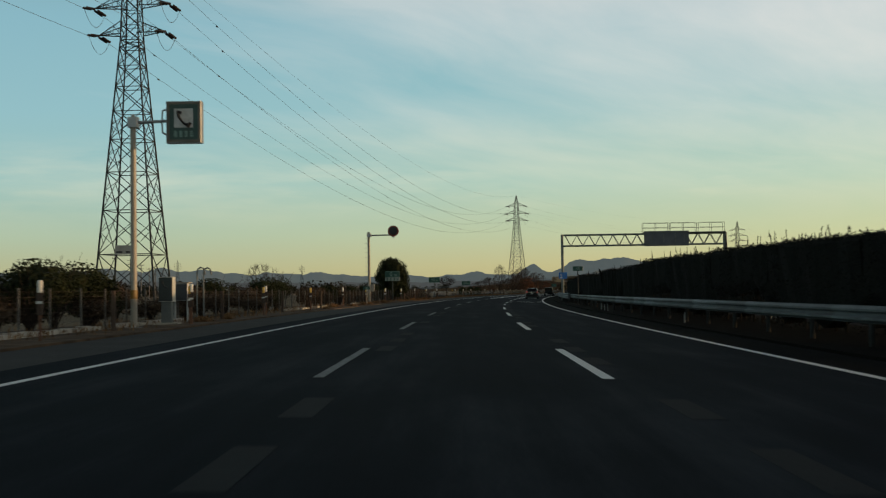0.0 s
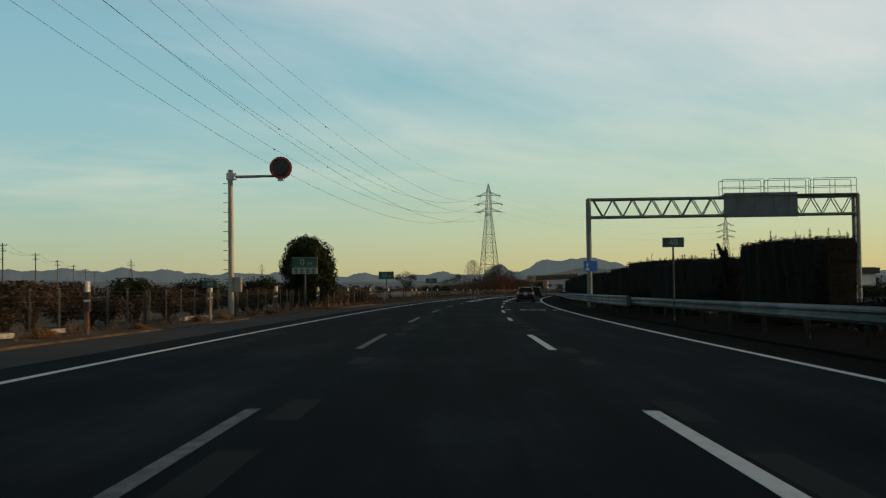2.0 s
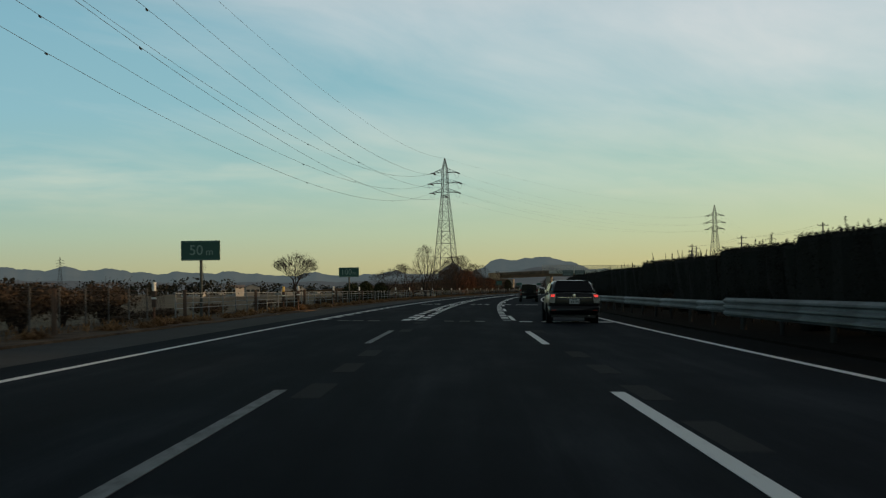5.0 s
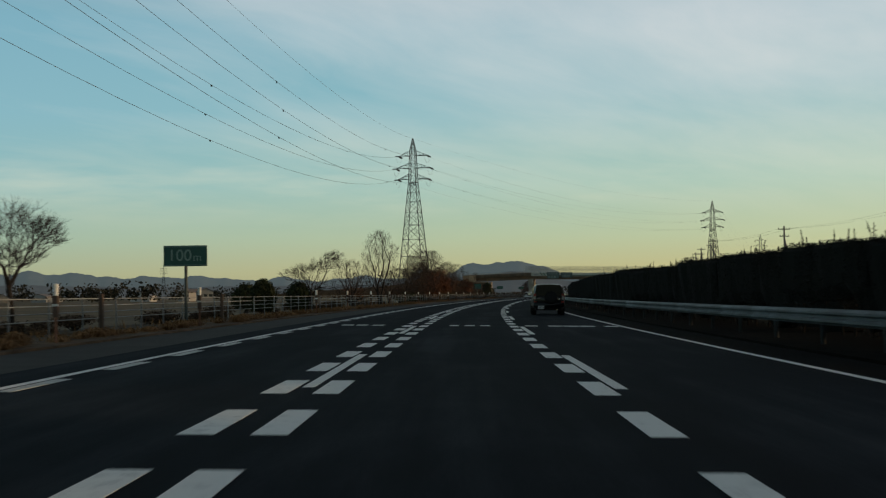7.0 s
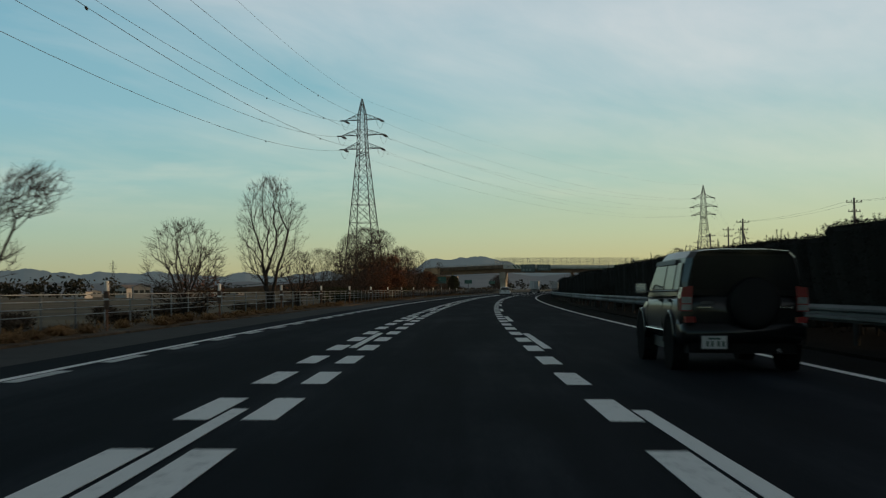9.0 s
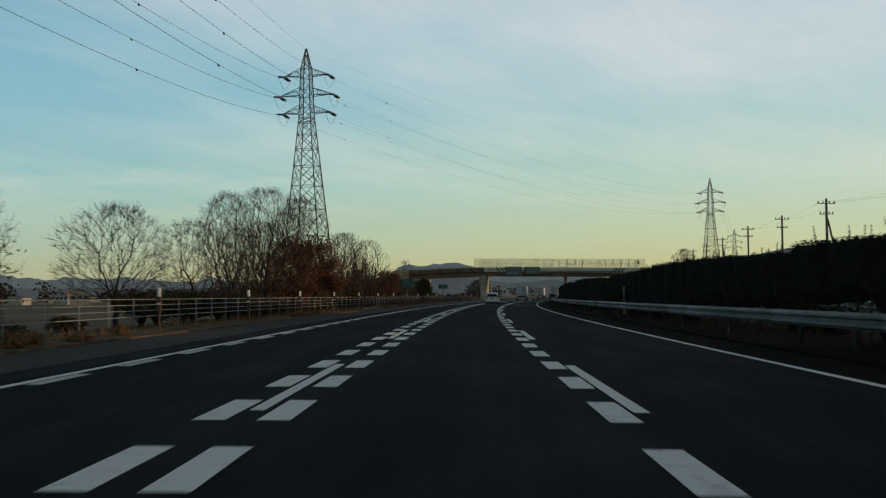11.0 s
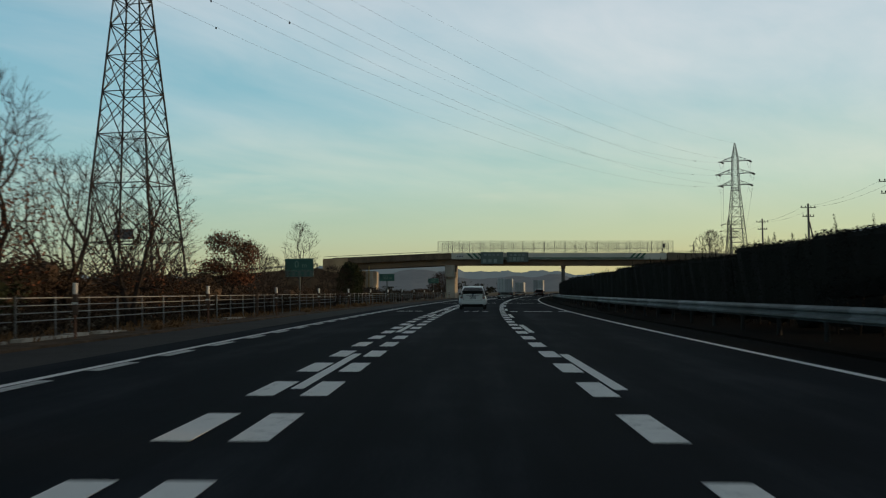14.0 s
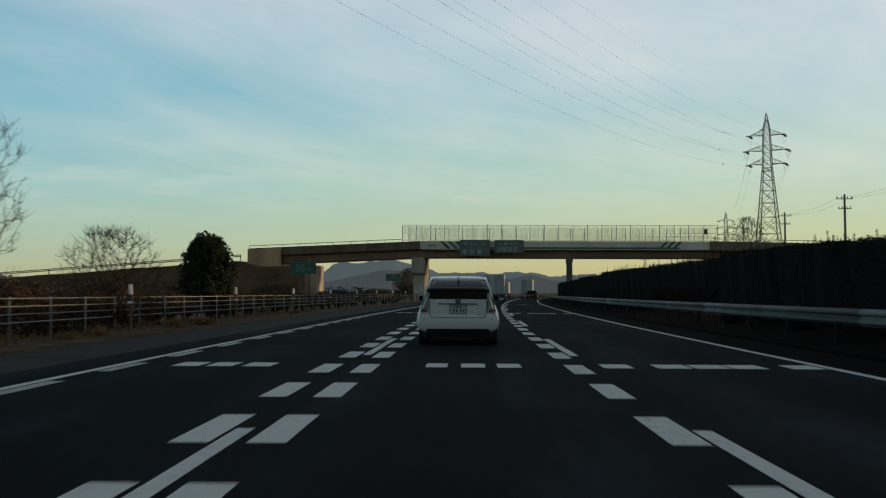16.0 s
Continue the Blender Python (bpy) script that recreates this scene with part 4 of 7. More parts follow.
def disc_lamp():
    t = thing("warning_disc_pole", at(88.3, -9.23, -0.07), "cream pole with an arm holding a round red-rimmed warning disc", "road sign")
    part("pole", Geo().lathe([(0.15, -0.1), (0.15, 0.08), (0.115, 0.09), (0.10, 5.75), (0.10, 5.92)], 14), M_CREAM, t)
    part("collar", Geo().box((-0.14, -0.14, 5.52), (0.22, 0.14, 5.8), None, 0.03), M_GALV, t)
    part("arm", Geo().tube((0.1, 0, 5.64), (2.0, 0, 5.66), 0.06, 0.05, 10), M_GALV, t)
    face = Matrix.Translation((2.02, -0.05, 5.97)) @ Matrix.Rotation(radians(90), 4, "X")
    part("housing", Geo().lathe([(0.40, -0.22), (0.44, -0.1), (0.44, 0.0), (0.42, 0.02)], 32, face), M_BLACK, t)
    part("red_rim", Geo().lathe([(0.445, -0.02), (0.445, 0.05), (0.36, 0.06), (0.35, 0.03)], 32, face), mat("dull red rim", (0.26, 0.05, 0.035), (0.2, 0.04, 0.03), 0.5, 0, 2, 20, 0), t)
    part("dark_lens", Geo().lathe([(0.35, 0.02), (0.30, 0.045), (0.0, 0.05)], 32, face), M_BLACK, t)
    part("bracket", Geo().box((1.9, -0.1, 5.45), (2.14, 0.02, 5.6), None, 0.02), M_GALV, t)
    z = 1.2
    while z < 5.4:
        part("step_bolt", Geo().tube((-0.11, 0, z), (-0.30, 0, z), 0.014, None, 5), M_GALV, t)
        z += 0.38
    part("control_box", Geo().box((0.12, -0.12, 1.08), (0.42, 0.12, 1.66), None, 0.02), M_CREAM, t, "cream control box strapped to the pole")
    part("strap", Geo().box((-0.13, -0.13, 1.3), (0.13, 0.13, 1.36)), M_GALV, t)


disc_lamp()


# ---- overbridge ----
def bridge():
    b = thing("overbridge", lay(556, 0, 0), "cream and brown steel road bridge crossing over the expressway", "bridge")
    W2 = 4.2      # half its width

    def deck_z(x):   # top of the kerb beam along the crossing
        if x > 26:
            return 7.35 - (x - 26) * 0.018
        return 7.35 - max(0.0, (-9 - x)) * 0.045

    def strip(name, x0, x1, y0, y1, zt, zb, material, label="", n=12):
        g = Geo()
        for i in range(n + 1):
            a = x0 + (x1 - x0) * i / n
            g.v += [(a, y0, deck_z(a) + zb), (a, y1, deck_z(a) + zb), (a, y1, deck_z(a) + zt), (a, y0, deck_z(a) + zt)]
        for i in range(n):
            g.f += [(4 * i + j, 4 * i + (j + 1) % 4, 4 * i + 4 + (j + 1) % 4, 4 * i + 4 + j) for j in range(4)]
        g.f += [(3, 2, 1, 0), tuple(4 * n + j for j in range(4))]
        return part(name, g, material, b, label)
    strip("deck", -30, 40, -W2 + 0.3, W2 - 0.3, -0.45, -0.75, M_BEIGE_CONC)
    for y in (-W2, W2 - 0.3):
        strip("kerb_beam", -30.0, -9.02, y, y + 0.3, 0.0, -0.95, M_STAIN, "dark stained concrete kerb beam")
        strip("fascia", -9.0, 25.6, y - 0.02, y + 0.28, 0.0, -1.02, M_FASCIA, "cream painted fascia panel")
        strip("kerb_beam", 25.62, 60.0, y, y + 0.3, 0.05, -1.05, mat("dark stained concrete", (0.16, 0.125, 0.09), (0.10, 0.08, 0.06), 0.9, 0, 0.5, 12, 0.2), "dark stained kerb beam")
    for y in (-2.9, -0.9, 0.9, 2.9):
        strip("girder", -30.0, 9.0, y - 0.18, y + 0.18, -1.0, -1.95, M_GIRDER, "brown painted steel girder")
        strip("girder", 9.02, 58.0, y - 0.18, y + 0.18, -1.05, -1.95, M_GIRDER, "brown painted steel girder")
    green = mat("dark green stripe", (0.03, 0.10, 0.06), (0.02, 0.08, 0.045), 0.6, 0, 1, 20, 0)
    strip("stripe", -1.0, 22.0, -W2 - 0.035, -W2 - 0.021, -0.72, -0.92, green)
    for x in (-6.6, -5.7, -4.8, 20.4, 21.2, 22.0):
        sgn = 1 if x > 0 else -1
        ring = [(x, 7.32), (x + 0.42, 7.32), (x + 0.42 - sgn * 0.9, 6.42), (x - sgn * 0.9, 6.42)]
        part("chevron", Geo().extrude(ring, -W2 - 0.034, -W2 - 0.022), green, b)
    part("plaque", Geo().box((-8.3, -W2 - 0.06, 6.55), (-7.0, -W2 - 0.021, 7.05)), mat("white plaque", (0.6, 0.58, 0.55), None, 0.5, 0, 2, 20, 0), b)
    for i in range(3):
        part("plaque_print", Geo().box((-8.1 + 0.36 * i, -W2 - 0.066, 6.7), (-7.85 + 0.36 * i, -W2 - 0.061, 6.9)), mat("dull grey print", (0.14, 0.13, 0.13), None, 0.5, 0, 2, 20, 0), b)
    # high mesh fences above the carriageways, handrails on the approaches
    mesh_m = mat("fine fence mesh wire", (0.36, 0.35, 0.28), (0.28, 0.27, 0.22), 0.6, 0.3, 2, 20, 0)
    for y in (-W2 + 0.1, W2 - 0.1):
        fence = thing("bridge_fence", lay(556, 0, 0), "tall cream wire mesh fence on the bridge parapet", "fence", "bridge fences")
        n = 22
        x0, x1 = -11.2, 26.6
        post = Geo().box((-0.035, -0.035, -0.05), (0.035, 0.035, 1.98)).mesh("post", M_CREAM)
        for i in range(n + 1):
            x = x0 + (x1 - x0) * i / n
            part("post", post, None, fence, m=Matrix.Translation((x, y, deck_z(x))))
        for z in (0.12, 1.0, 1.95):
            part("rail", Geo().tube((x0, y, 7.33 + z), (x1, y, 7.33 + z), 0.022, None, 5), M_CREAM, fence)
        for i in range(n):
            g = Geo()
            a, c = x0 + (x1 - x0) * i / n, x0 + (x1 - x0) * (i + 1) / n
            k = 16
            for j in range(1, k):
                x = a + (c - a) * j / k
                g.box((x - 0.006, y - 0.004, 7.45), (x + 0.006, y + 0.004, 9.25))
            for j in range(1, 14):
                z = 7.45 + 1.8 * j / 14
                g.box((a, y - 0.005, z - 0.006), (c, y + 0.005, z + 0.006))
            part("mesh_panel", g, mesh_m, fence)
        h = thing("bridge_handrail", lay(556, 0, 0), "low grey steel handrail on the bridge approach", "handrail", "bridge handrails")
        for xa, xb in ((-30.0, -11.3), (26.7, 58.0)):
            m = 9
            for i in range(m):
                a, c = xa + (xb - xa) * i / m, xa + (xb - xa) * (i + 1) / m
                part("rail", Geo().tube((a, y, deck_z(a) + 0.32), (c, y, deck_z(c) + 0.32), 0.04, None, 6), M_CREAM, h)
                part("post", Geo().tube((a, y, deck_z(a) - 0.02), (a, y, deck_z(a) + 0.32), 0.035, None, 6), M_CREAM, h)
    part("junction_box", Geo().box((25.0, -W2 + 0.0, 8.2), (25.35, -W2 + 0.25, 8.85), None, 0.02), M_BLACK, b, "small dark box on the mesh fence")
    # supports
    part("pier", Geo().box((-10.0, -2.6, -0.4), (-8.5, 2.6, 3.5), None, 0.1), M_BEIGE_CONC, b, "pale concrete pier")
    part("pier_cap", Geo().box((-10.1, -3.9, 3.45), (-8.55, 3.9, 5.38), None, 0.1), M_BEIGE_CONC, b, "pale concrete pier head")
    for y in (-2.9, 2.9):
        part("median_column", Geo().tube((9.1, y, -0.2), (9.1, y, 5.0), 0.28, None, 14), mat("dark column", (0.09, 0.085, 0.075), None, 0.7, 0, 1, 15, 0.1), b)
    part("cross_head", Geo().box((8.75, -3.4, 4.9), (9.45, 3.4, 5.42)), M_GIRDER, b)
    part("far_pier", Geo().box((26.5, -2.6, -0.4), (27.6, 2.6, 5.3), None, 0.1), M_BEIGE_CONC, b)
    part("abutment", Geo().box((-30.2, -W2 - 0.1, -0.4), (-23.2, W2 + 0.1, 4.5)), M_ABUT, b, "stained concrete abutment")
    part("wing_wall", Geo().extrude([(-30.1, 6.3), (-26.0, 6.5), (-26.0, 0.0), (-30.1, 0.0)], -W2 - 0.35, -W2 - 0.12), M_ABUT, b, "stained concrete wing wall")
    part("bearing_shelf", Geo().box((-23.19, -3.4, -0.4), (-22.0, 3.4, 4.4), None, 0.05), M_BEIGE_CONC, b)
    # The yellow of this pipe imitates sunlight on it.
    part("downpipe", Geo().tube((-22.6, -3.6, 0), (-22.6, -3.6, 5.3), 0.09, None, 8), mat("pipe in sunlit yellow", (0.42, 0.27, 0.06), None, 0.5, 0, 2, 20, 0), b)
    # two sign boards hung on the near face
    for x0, x1, z0, z1, bars in ((-4.22, -0.55, 5.57, 7.5, 2), (0.0, 3.5, 5.88, 7.48, 3)):
        s = thing("bridge_sign", lay(556, 0, 0), "dark green guide sign hung on the bridge face", "road sign", "bridge guide signs")
        part("board", Geo().box((x0, -W2 - 0.42, z0), (x1, -W2 - 0.36, z1), None, 0.02), mat("dull guide sign", (0.085, 0.115, 0.105), (0.065, 0.09, 0.083), 0.5, 0, 1, 15, 0), s)
        ink = mat("faded sign print", (0.19, 0.225, 0.21), (0.14, 0.17, 0.16), 0.5, 0, 2, 20, 0)
        wide = x1 - x0
        for q in range(4):      # a small upper row and a large lower row
            x = x0 + wide * (0.14 + 0.19 * q)
            part("character", Geo().box((x, -W2 - 0.43, z1 - 0.62), (x + wide * 0.12, -W2 - 0.422, z1 - 0.28)), ink, s)
        for q in range(bars + 1):
            x = x0 + wide * (0.10 + 0.24 * q * 3 / (bars + 1))
            part("character", Geo().box((x, -W2 - 0.43, z0 + 0.22), (x + wide * 0.14, -W2 - 0.422, z0 + 0.78)), ink, s)
        for x in (x0 + 0.5, x1 - 0.5):
            part("hanger", Geo().box((x - 0.06, -W2 - 0.36, z0 + 0.1), (x + 0.06, -W2 - 0.0, z1 - 0.1)), M_GALV, s)
    # earth bank that carries the approach road
    g = Geo()
    n = 30
    for i in range(n + 1):
        x = -23.0 - (i / n) ** 1.0 * 82
        t = min(1.0, i / n)
        top = max(-0.3, 5.0 - max(0, -30 - x) * 0.076) if x < -29 else 4.2
        wob = 0.15 * math.sin(i * 1.7)
        vs = [(x, -W2 - 0.5 - top * 1.7, -0.4), (x, -W2 - 0.5 - top * 0.8 + wob, top * 0.55), (x, -W2 - 0.4, top + wob * 0.3), (x, W2 + 0.4, top), (x, W2 + 0.5 + top * 1.7, -0.4)]
        g.v += [tuple(v) for v in vs]
    for i in range(n):
        for k in range(4):
            g.f.append((i * 5 + k, i * 5 + k + 1, (i + 1) * 5 + k + 1, (i + 1) * 5 + k))
    solid("embankment", g, mat("dry grass bank", (0.125, 0.078, 0.044), (0.06, 0.038, 0.024), 1.0, 0, 0.5, 6, 0.6, 0.1), "brown dry-grass embankment carrying the bridge approach", "embankment", kind="structure", m=lay(556, 0, 0))
    t = thing("guard_rail", lay(556, 0, 0), "pale steel guard rail along the bridge approach road", "guard rail")
    y = -W2 - 0.2
    for i in range(11):
        x = -31 - i * 6.0
        z, za = (5.0 - max(0, -30 - q) * 0.076 for q in (x, x - 6))
        for zz in (0.5, 0.68):
            part("rail", Geo().tube((x - 6, y, za + zz), (x, y, z + zz), 0.06, None, 5), M_RAIL, t)
        part("post", Geo().tube((x, y + 0.1, z - 0.1), (x, y + 0.1, z + 0.7), 0.06, None, 5), M_RAIL, t)


bridge()

# ---- hedge of the median ----
def leaf_quads(g, rnd, pts, size, up=0.3, aspect=1.0):
    """Small leaf-sized faces at the given points, turned at random."""
    for p, n in pts:
        d = Vector((rnd.gauss(0, 1), rnd.gauss(0, 1), rnd.gauss(0, 1) + up))
        if n is not None:
            d += Vector(n) * 1.2
        d.normalize()
        u = d.orthogonal().normalized()
        u.rotate(Matrix.Rotation(rnd.random() * 6.28, 3, d))
        w = d.cross(u)
        a = size * rnd.uniform(0.6, 1.4)
        b = a * aspect
        p = Vector(p)
        k = len(g.v)
        g.v += [tuple(p - u * a), tuple(p + w * b * 0.6), tuple(p + u * a), tuple(p - w * b * 0.6)]
        g.f.append((k, k + 1, k + 2, k + 3))


HEDGE_LEN = 4.0


def hedge_mesh(seed):
    rnd = random.Random(seed)
    L, x0, x1, z0, z1 = HEDGE_LEN, -0.75, 0.75, 0.55, 2.42
    foot_z = (0.05, 0.65, 0.9, 0.3)[seed % 4]      # how far the crowns are bare below
    core, g = Geo(), Geo()
    n = 8
    for i in range(n + 1):
        y = -0.1 + (L + 0.2) * i / n
        j = [rnd.uniform(-0.08, 0.08) for _ in range(8)]
        low = foot_z + rnd.uniform(-0.22, 0.22)
        ring = [(x0 * 0.55 + j[0], low), (x0 * 0.86 + j[2], low + 0.3 + j[1]), (x0 * 0.92 + j[3], 2.25), (x0 * 0.80, z1 - 0.05 + 0.2 * j[4]), (x1 * 0.80, z1 - 0.05 + 0.2 * j[5]), (x1 * 0.92 + j[6], 2.25), (x1 * 0.86 + j[7], low + 0.3), (x1 * 0.55, low)]
        core.v += [(x, y, z) for x, z in ring]
    for i in range(n):
        for k in range(8):
            core.f.append((i * 8 + k, i * 8 + (k + 1) % 8, (i + 1) * 8 + (k + 1) % 8, (i + 1) * 8 + k))
    core.f += [tuple(range(7, -1, -1)), tuple(n * 8 + k for k in range(8))]
    pts = []
    for _ in range(5600):
        y = rnd.uniform(-0.15, L + 0.15)
        r = rnd.random()
        bulge = 0.07 * math.sin(y * 3.1 + seed) + 0.05 * math.sin(y * 7.3 + seed * 2)
        if r < 0.5:
            z = max(z1 * rnd.random() ** 0.7, foot_z + rnd.uniform(-0.45, 0.3))
            pts.append(((x0 + rnd.uniform(-0.06, 0.14) + bulge, y, z), (-1, 0, 0.2)))
        elif r < 0.82:
            pts.append(((rnd.uniform(x0, x1), y, z1 + rnd.uniform(-0.10, 0.035) + 0.4 * bulge), (0, 0, 1)))
        else:
            pts.append(((x1 + rnd.uniform(-0.14, 0.06), y, rnd.uniform(z0, z1)), (1, 0, 0.2)))
    for e in (-0.12, L + 0.12):
        for _ in range(700):
            pts.append(((rnd.uniform(x0, x1), e + rnd.uniform(-0.05, 0.12) * (1 if e > 0 else -1), rnd.uniform(0.0, z1)), (0, 1 if e > 0 else -1, 0)))
    leaf_quads(g, rnd, pts, 0.036, 0.5, 0.8)
    for _ in range(26):     # unclipped upright shoots, thickest at the foot
        x, y = rnd.uniform(x0 * 0.8, x1 * 0.8), rnd.uniform(0, L)
        h = rnd.choice((0.03, 0.05, 0.07, 0.10, 0.16, 0.34)) * rnd.uniform(0.7, 1.3)
        lean = Vector((rnd.gauss(0, 0.10), rnd.gauss(0, 0.14), 1))
        foot = Vector((x, y, z1 - 0.1))
        g.tube(foot, foot + lean * (h + 0.1), 0.012, 0.004, 3, False)
        k = 10 + int(h * 110)
        leaf_quads(g, rnd, [(foot + lean * (h + 0.1) * (q / k) + Vector((rnd.gauss(0, 0.045 * (1 - q / k) + 0.005), rnd.gauss(0, 0.05 * (1 - q / k) + 0.005), 0)), None) for q in range(k)], 0.026, 0.0, 1.0)
    stems = []
    for k in range(5):
        y = 0.4 + 0.8 * k + rnd.uniform(-0.15, 0.15)
        stems.append(Geo().tube((rnd.uniform(-0.15, 0.15), y, -0.1), (rnd.uniform(-0.2, 0.2), y, 1.1), 0.045, 0.03, 5))
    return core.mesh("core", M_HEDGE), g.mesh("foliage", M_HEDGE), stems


def hedges():
    # Stem bark is darkened to stand for the shade under the hedge.
    shade_bark = mat("shade-darkened conifer bark", (0.014, 0.012, 0.010), (0.009, 0.008, 0.007), 0.95, 0, 3, 25, 0.4, 0.1)
    kinds = []
    for i in range(4):
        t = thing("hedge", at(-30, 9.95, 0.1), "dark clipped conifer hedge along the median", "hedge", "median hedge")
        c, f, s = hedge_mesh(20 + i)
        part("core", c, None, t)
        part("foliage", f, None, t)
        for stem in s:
            part("stem", stem, shade_bark, t)
        kinds.append(t)
    rnd = random.Random(11)
    used = [False] * 4
    for a, b in ((-26, 58.9), (73.4, 79.6), (87.0, 117.3), (138.6, 178.8), (183.6, 303.0), (310.0, 349.4), (360.6, 648)):
        rows = max(1, int(round((b - a) / 9.4)))
        length = (b - a) / rows     # clipped blocks, each set askew to the road
        skew = min(1.45, 0.155 * length)
        for r in range(rows):
            low = rnd.uniform(-0.045, 0.045)
            for half in (0, 1):
                i = rnd.randrange(4)
                f = half / 2
                step = length / 2 * 1.02
                hz = 1.0 + low + rnd.uniform(-0.008, 0.008) + 0.02 * (a < 80)
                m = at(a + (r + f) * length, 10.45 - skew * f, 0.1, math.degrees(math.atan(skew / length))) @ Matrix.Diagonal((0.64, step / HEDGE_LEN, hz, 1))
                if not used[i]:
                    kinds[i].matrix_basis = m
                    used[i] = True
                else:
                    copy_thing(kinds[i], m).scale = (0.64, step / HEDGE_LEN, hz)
    # narrow upright shrubs standing in the gaps
    for s, h in ((87.6, 2.4), (139.2, 2.35), (361.2, 2.3), (73.8, 2.35)):
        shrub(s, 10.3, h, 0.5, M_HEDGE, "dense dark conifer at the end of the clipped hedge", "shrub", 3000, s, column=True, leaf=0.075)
    # Low shrubs, partly added to keep the low sun off the left fence.
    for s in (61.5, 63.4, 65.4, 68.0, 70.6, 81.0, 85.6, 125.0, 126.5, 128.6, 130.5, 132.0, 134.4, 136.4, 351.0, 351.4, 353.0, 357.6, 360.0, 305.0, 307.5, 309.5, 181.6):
        shrub(s, 10.3, 1.25 if s > 340 else 0.95 + 0.2 * math.sin(s * 3), 0.95, M_HEDGE, "low dark filler shrub in a gap of the median hedge", "shrub", 900, s + 0.7, leaf=0.07)
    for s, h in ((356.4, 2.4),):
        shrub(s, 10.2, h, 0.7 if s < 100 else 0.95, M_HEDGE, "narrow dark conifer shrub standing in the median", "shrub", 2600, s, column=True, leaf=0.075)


def horned_conifer(s, d):
    """A low conifer out of which two leaning leaders have grown like horns."""
    rnd = random.Random(8)
    t = thing("shrub", at(s, d, 0.1), "dark conifer with two horn-like leaders in the median", "shrub", "shrubs")
    g, st = Geo(), Geo()
    for foot, tip, r0, r1, n in (((0, 0, 0.1), (0.0, 0.0, 1.75), 0.62, 0.42, 3200), ((-0.1, 0, 1.4), (-0.62, 0.1, 2.72), 0.26, 0.05, 900), ((0.12, 0, 1.5), (0.40, 0, 2.25), 0.30, 0.16, 700), ((0.36, 0, 2.2), (0.78, 0.05, 2.62), 0.20, 0.05, 500)):
        a, b = Vector(foot), Vector(tip)
        st.tube(a, b, 0.05, 0.015, 5)
        lump(g, rnd, (a + b) / 2, r0 * 0.6, (b - a).length * 0.42)
        pts = []
        for _ in range(n):
            f = rnd.random()
            v = Vector((rnd.gauss(0, 1), rnd.gauss(0, 1), rnd.gauss(0, 0.4))).normalized()
            pts.append((a.lerp(b, f) + v * (r0 + (r1 - r0) * f) * rnd.random() ** 0.4, v))
        leaf_quads(g, rnd, pts, 0.04, 0.5, 0.8)
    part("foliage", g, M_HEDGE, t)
    part("stemwork", st, M_BARK, t)


def lump(g, rnd, c, rx, rz, n=7):
    """An uneven dark heart that closes the inside of a dense bush."""
    rows = [(0.0, -1.0), (0.75, -0.65), (1.0, 0.0), (0.78, 0.6), (0.0, 1.0)]
    k = len(g.v)
    for f, z in rows:
        for j in range(n):
            a = 6.2832 * j / n
            q = rx * f * rnd.uniform(0.75, 1.1)
            g.v.append((c.x + q * math.cos(a), c.y + q * math.sin(a), max(-0.05, c.z + rz * z * rnd.uniform(0.85, 1.05))))
    for i in range(len(rows) - 1):
        for j in range(n):
            g.f.append((k + i * n + j, k + i * n + (j + 1) % n, k + (i + 1) * n + (j + 1) % n, k + (i + 1) * n + j))


def shrub(s, d, h, r, material, label, category, n, seed, column=False, z0=0.0, twigs=True, leaf=0.06):
    rnd = random.Random(int(seed * 7))
    t = thing(category.replace(" ", "_"), at(s, d, z0), label, category, category + "s")
    lobes = [(Vector((rnd.uniform(-0.45, 0.45) * r, rnd.uniform(-0.45, 0.45) * r, h * rnd.uniform(0.35, 0.78))), rnd.uniform(0.45, 0.75)) for _ in range(6)]
    g, st = Geo(), Geo()
    pts = []
    for _ in range(n):
        if column:
            f = rnd.random()
            rr = r * (1 - 0.6 * f ** 3) * (0.55 + 0.45 * rnd.random())
            a = rnd.random() * 6.283
            pts.append(((rr * math.cos(a), rr * math.sin(a), 0.3 + (h - 0.3) * f), (math.cos(a), math.sin(a), 0.2)))
        else:
            c, q = rnd.choice(lobes)
            v = Vector((rnd.gauss(0, 1), rnd.gauss(0, 1), rnd.gauss(0, 0.8))).normalized() * rnd.random() ** 0.35
            p = c + Vector((v.x * r * q, v.y * r * q, v.z * h * 0.33))
            if p.z < 0.05:
                p.z = rnd.random() * 0.3
            if p.z > h:
                p.z = h
            pts.append((p, v))
    leaf_quads(g, rnd, pts, leaf)
    for k in range(26):
        a = rnd.random() * 6.28
        tip = Vector((math.cos(a) * r * rnd.uniform(0.2, 0.9), math.sin(a) * r * rnd.uniform(0.2, 0.9), h * rnd.uniform(0.6, 1.12 if twigs else 0.9)))
        mid = tip * 0.5 + Vector((0, 0, h * 0.08))
        st.tube((rnd.uniform(-0.08, 0.08), rnd.uniform(-0.08, 0.08), -0.1), mid, 0.02, 0.012, 3, False)
        st.tube(mid, tip, 0.012, 0.004, 3, False)
    if column:
        lump(g, rnd, Vector((0, 0, h * 0.52)), r * 0.72, h * 0.46)
    else:
        for c, q in lobes:
            lump(g, rnd, c, r * q * 0.5, h * 0.17)
    part("foliage", g, material, t)
    part("stemwork", st, M_TWIG, t)
    return t


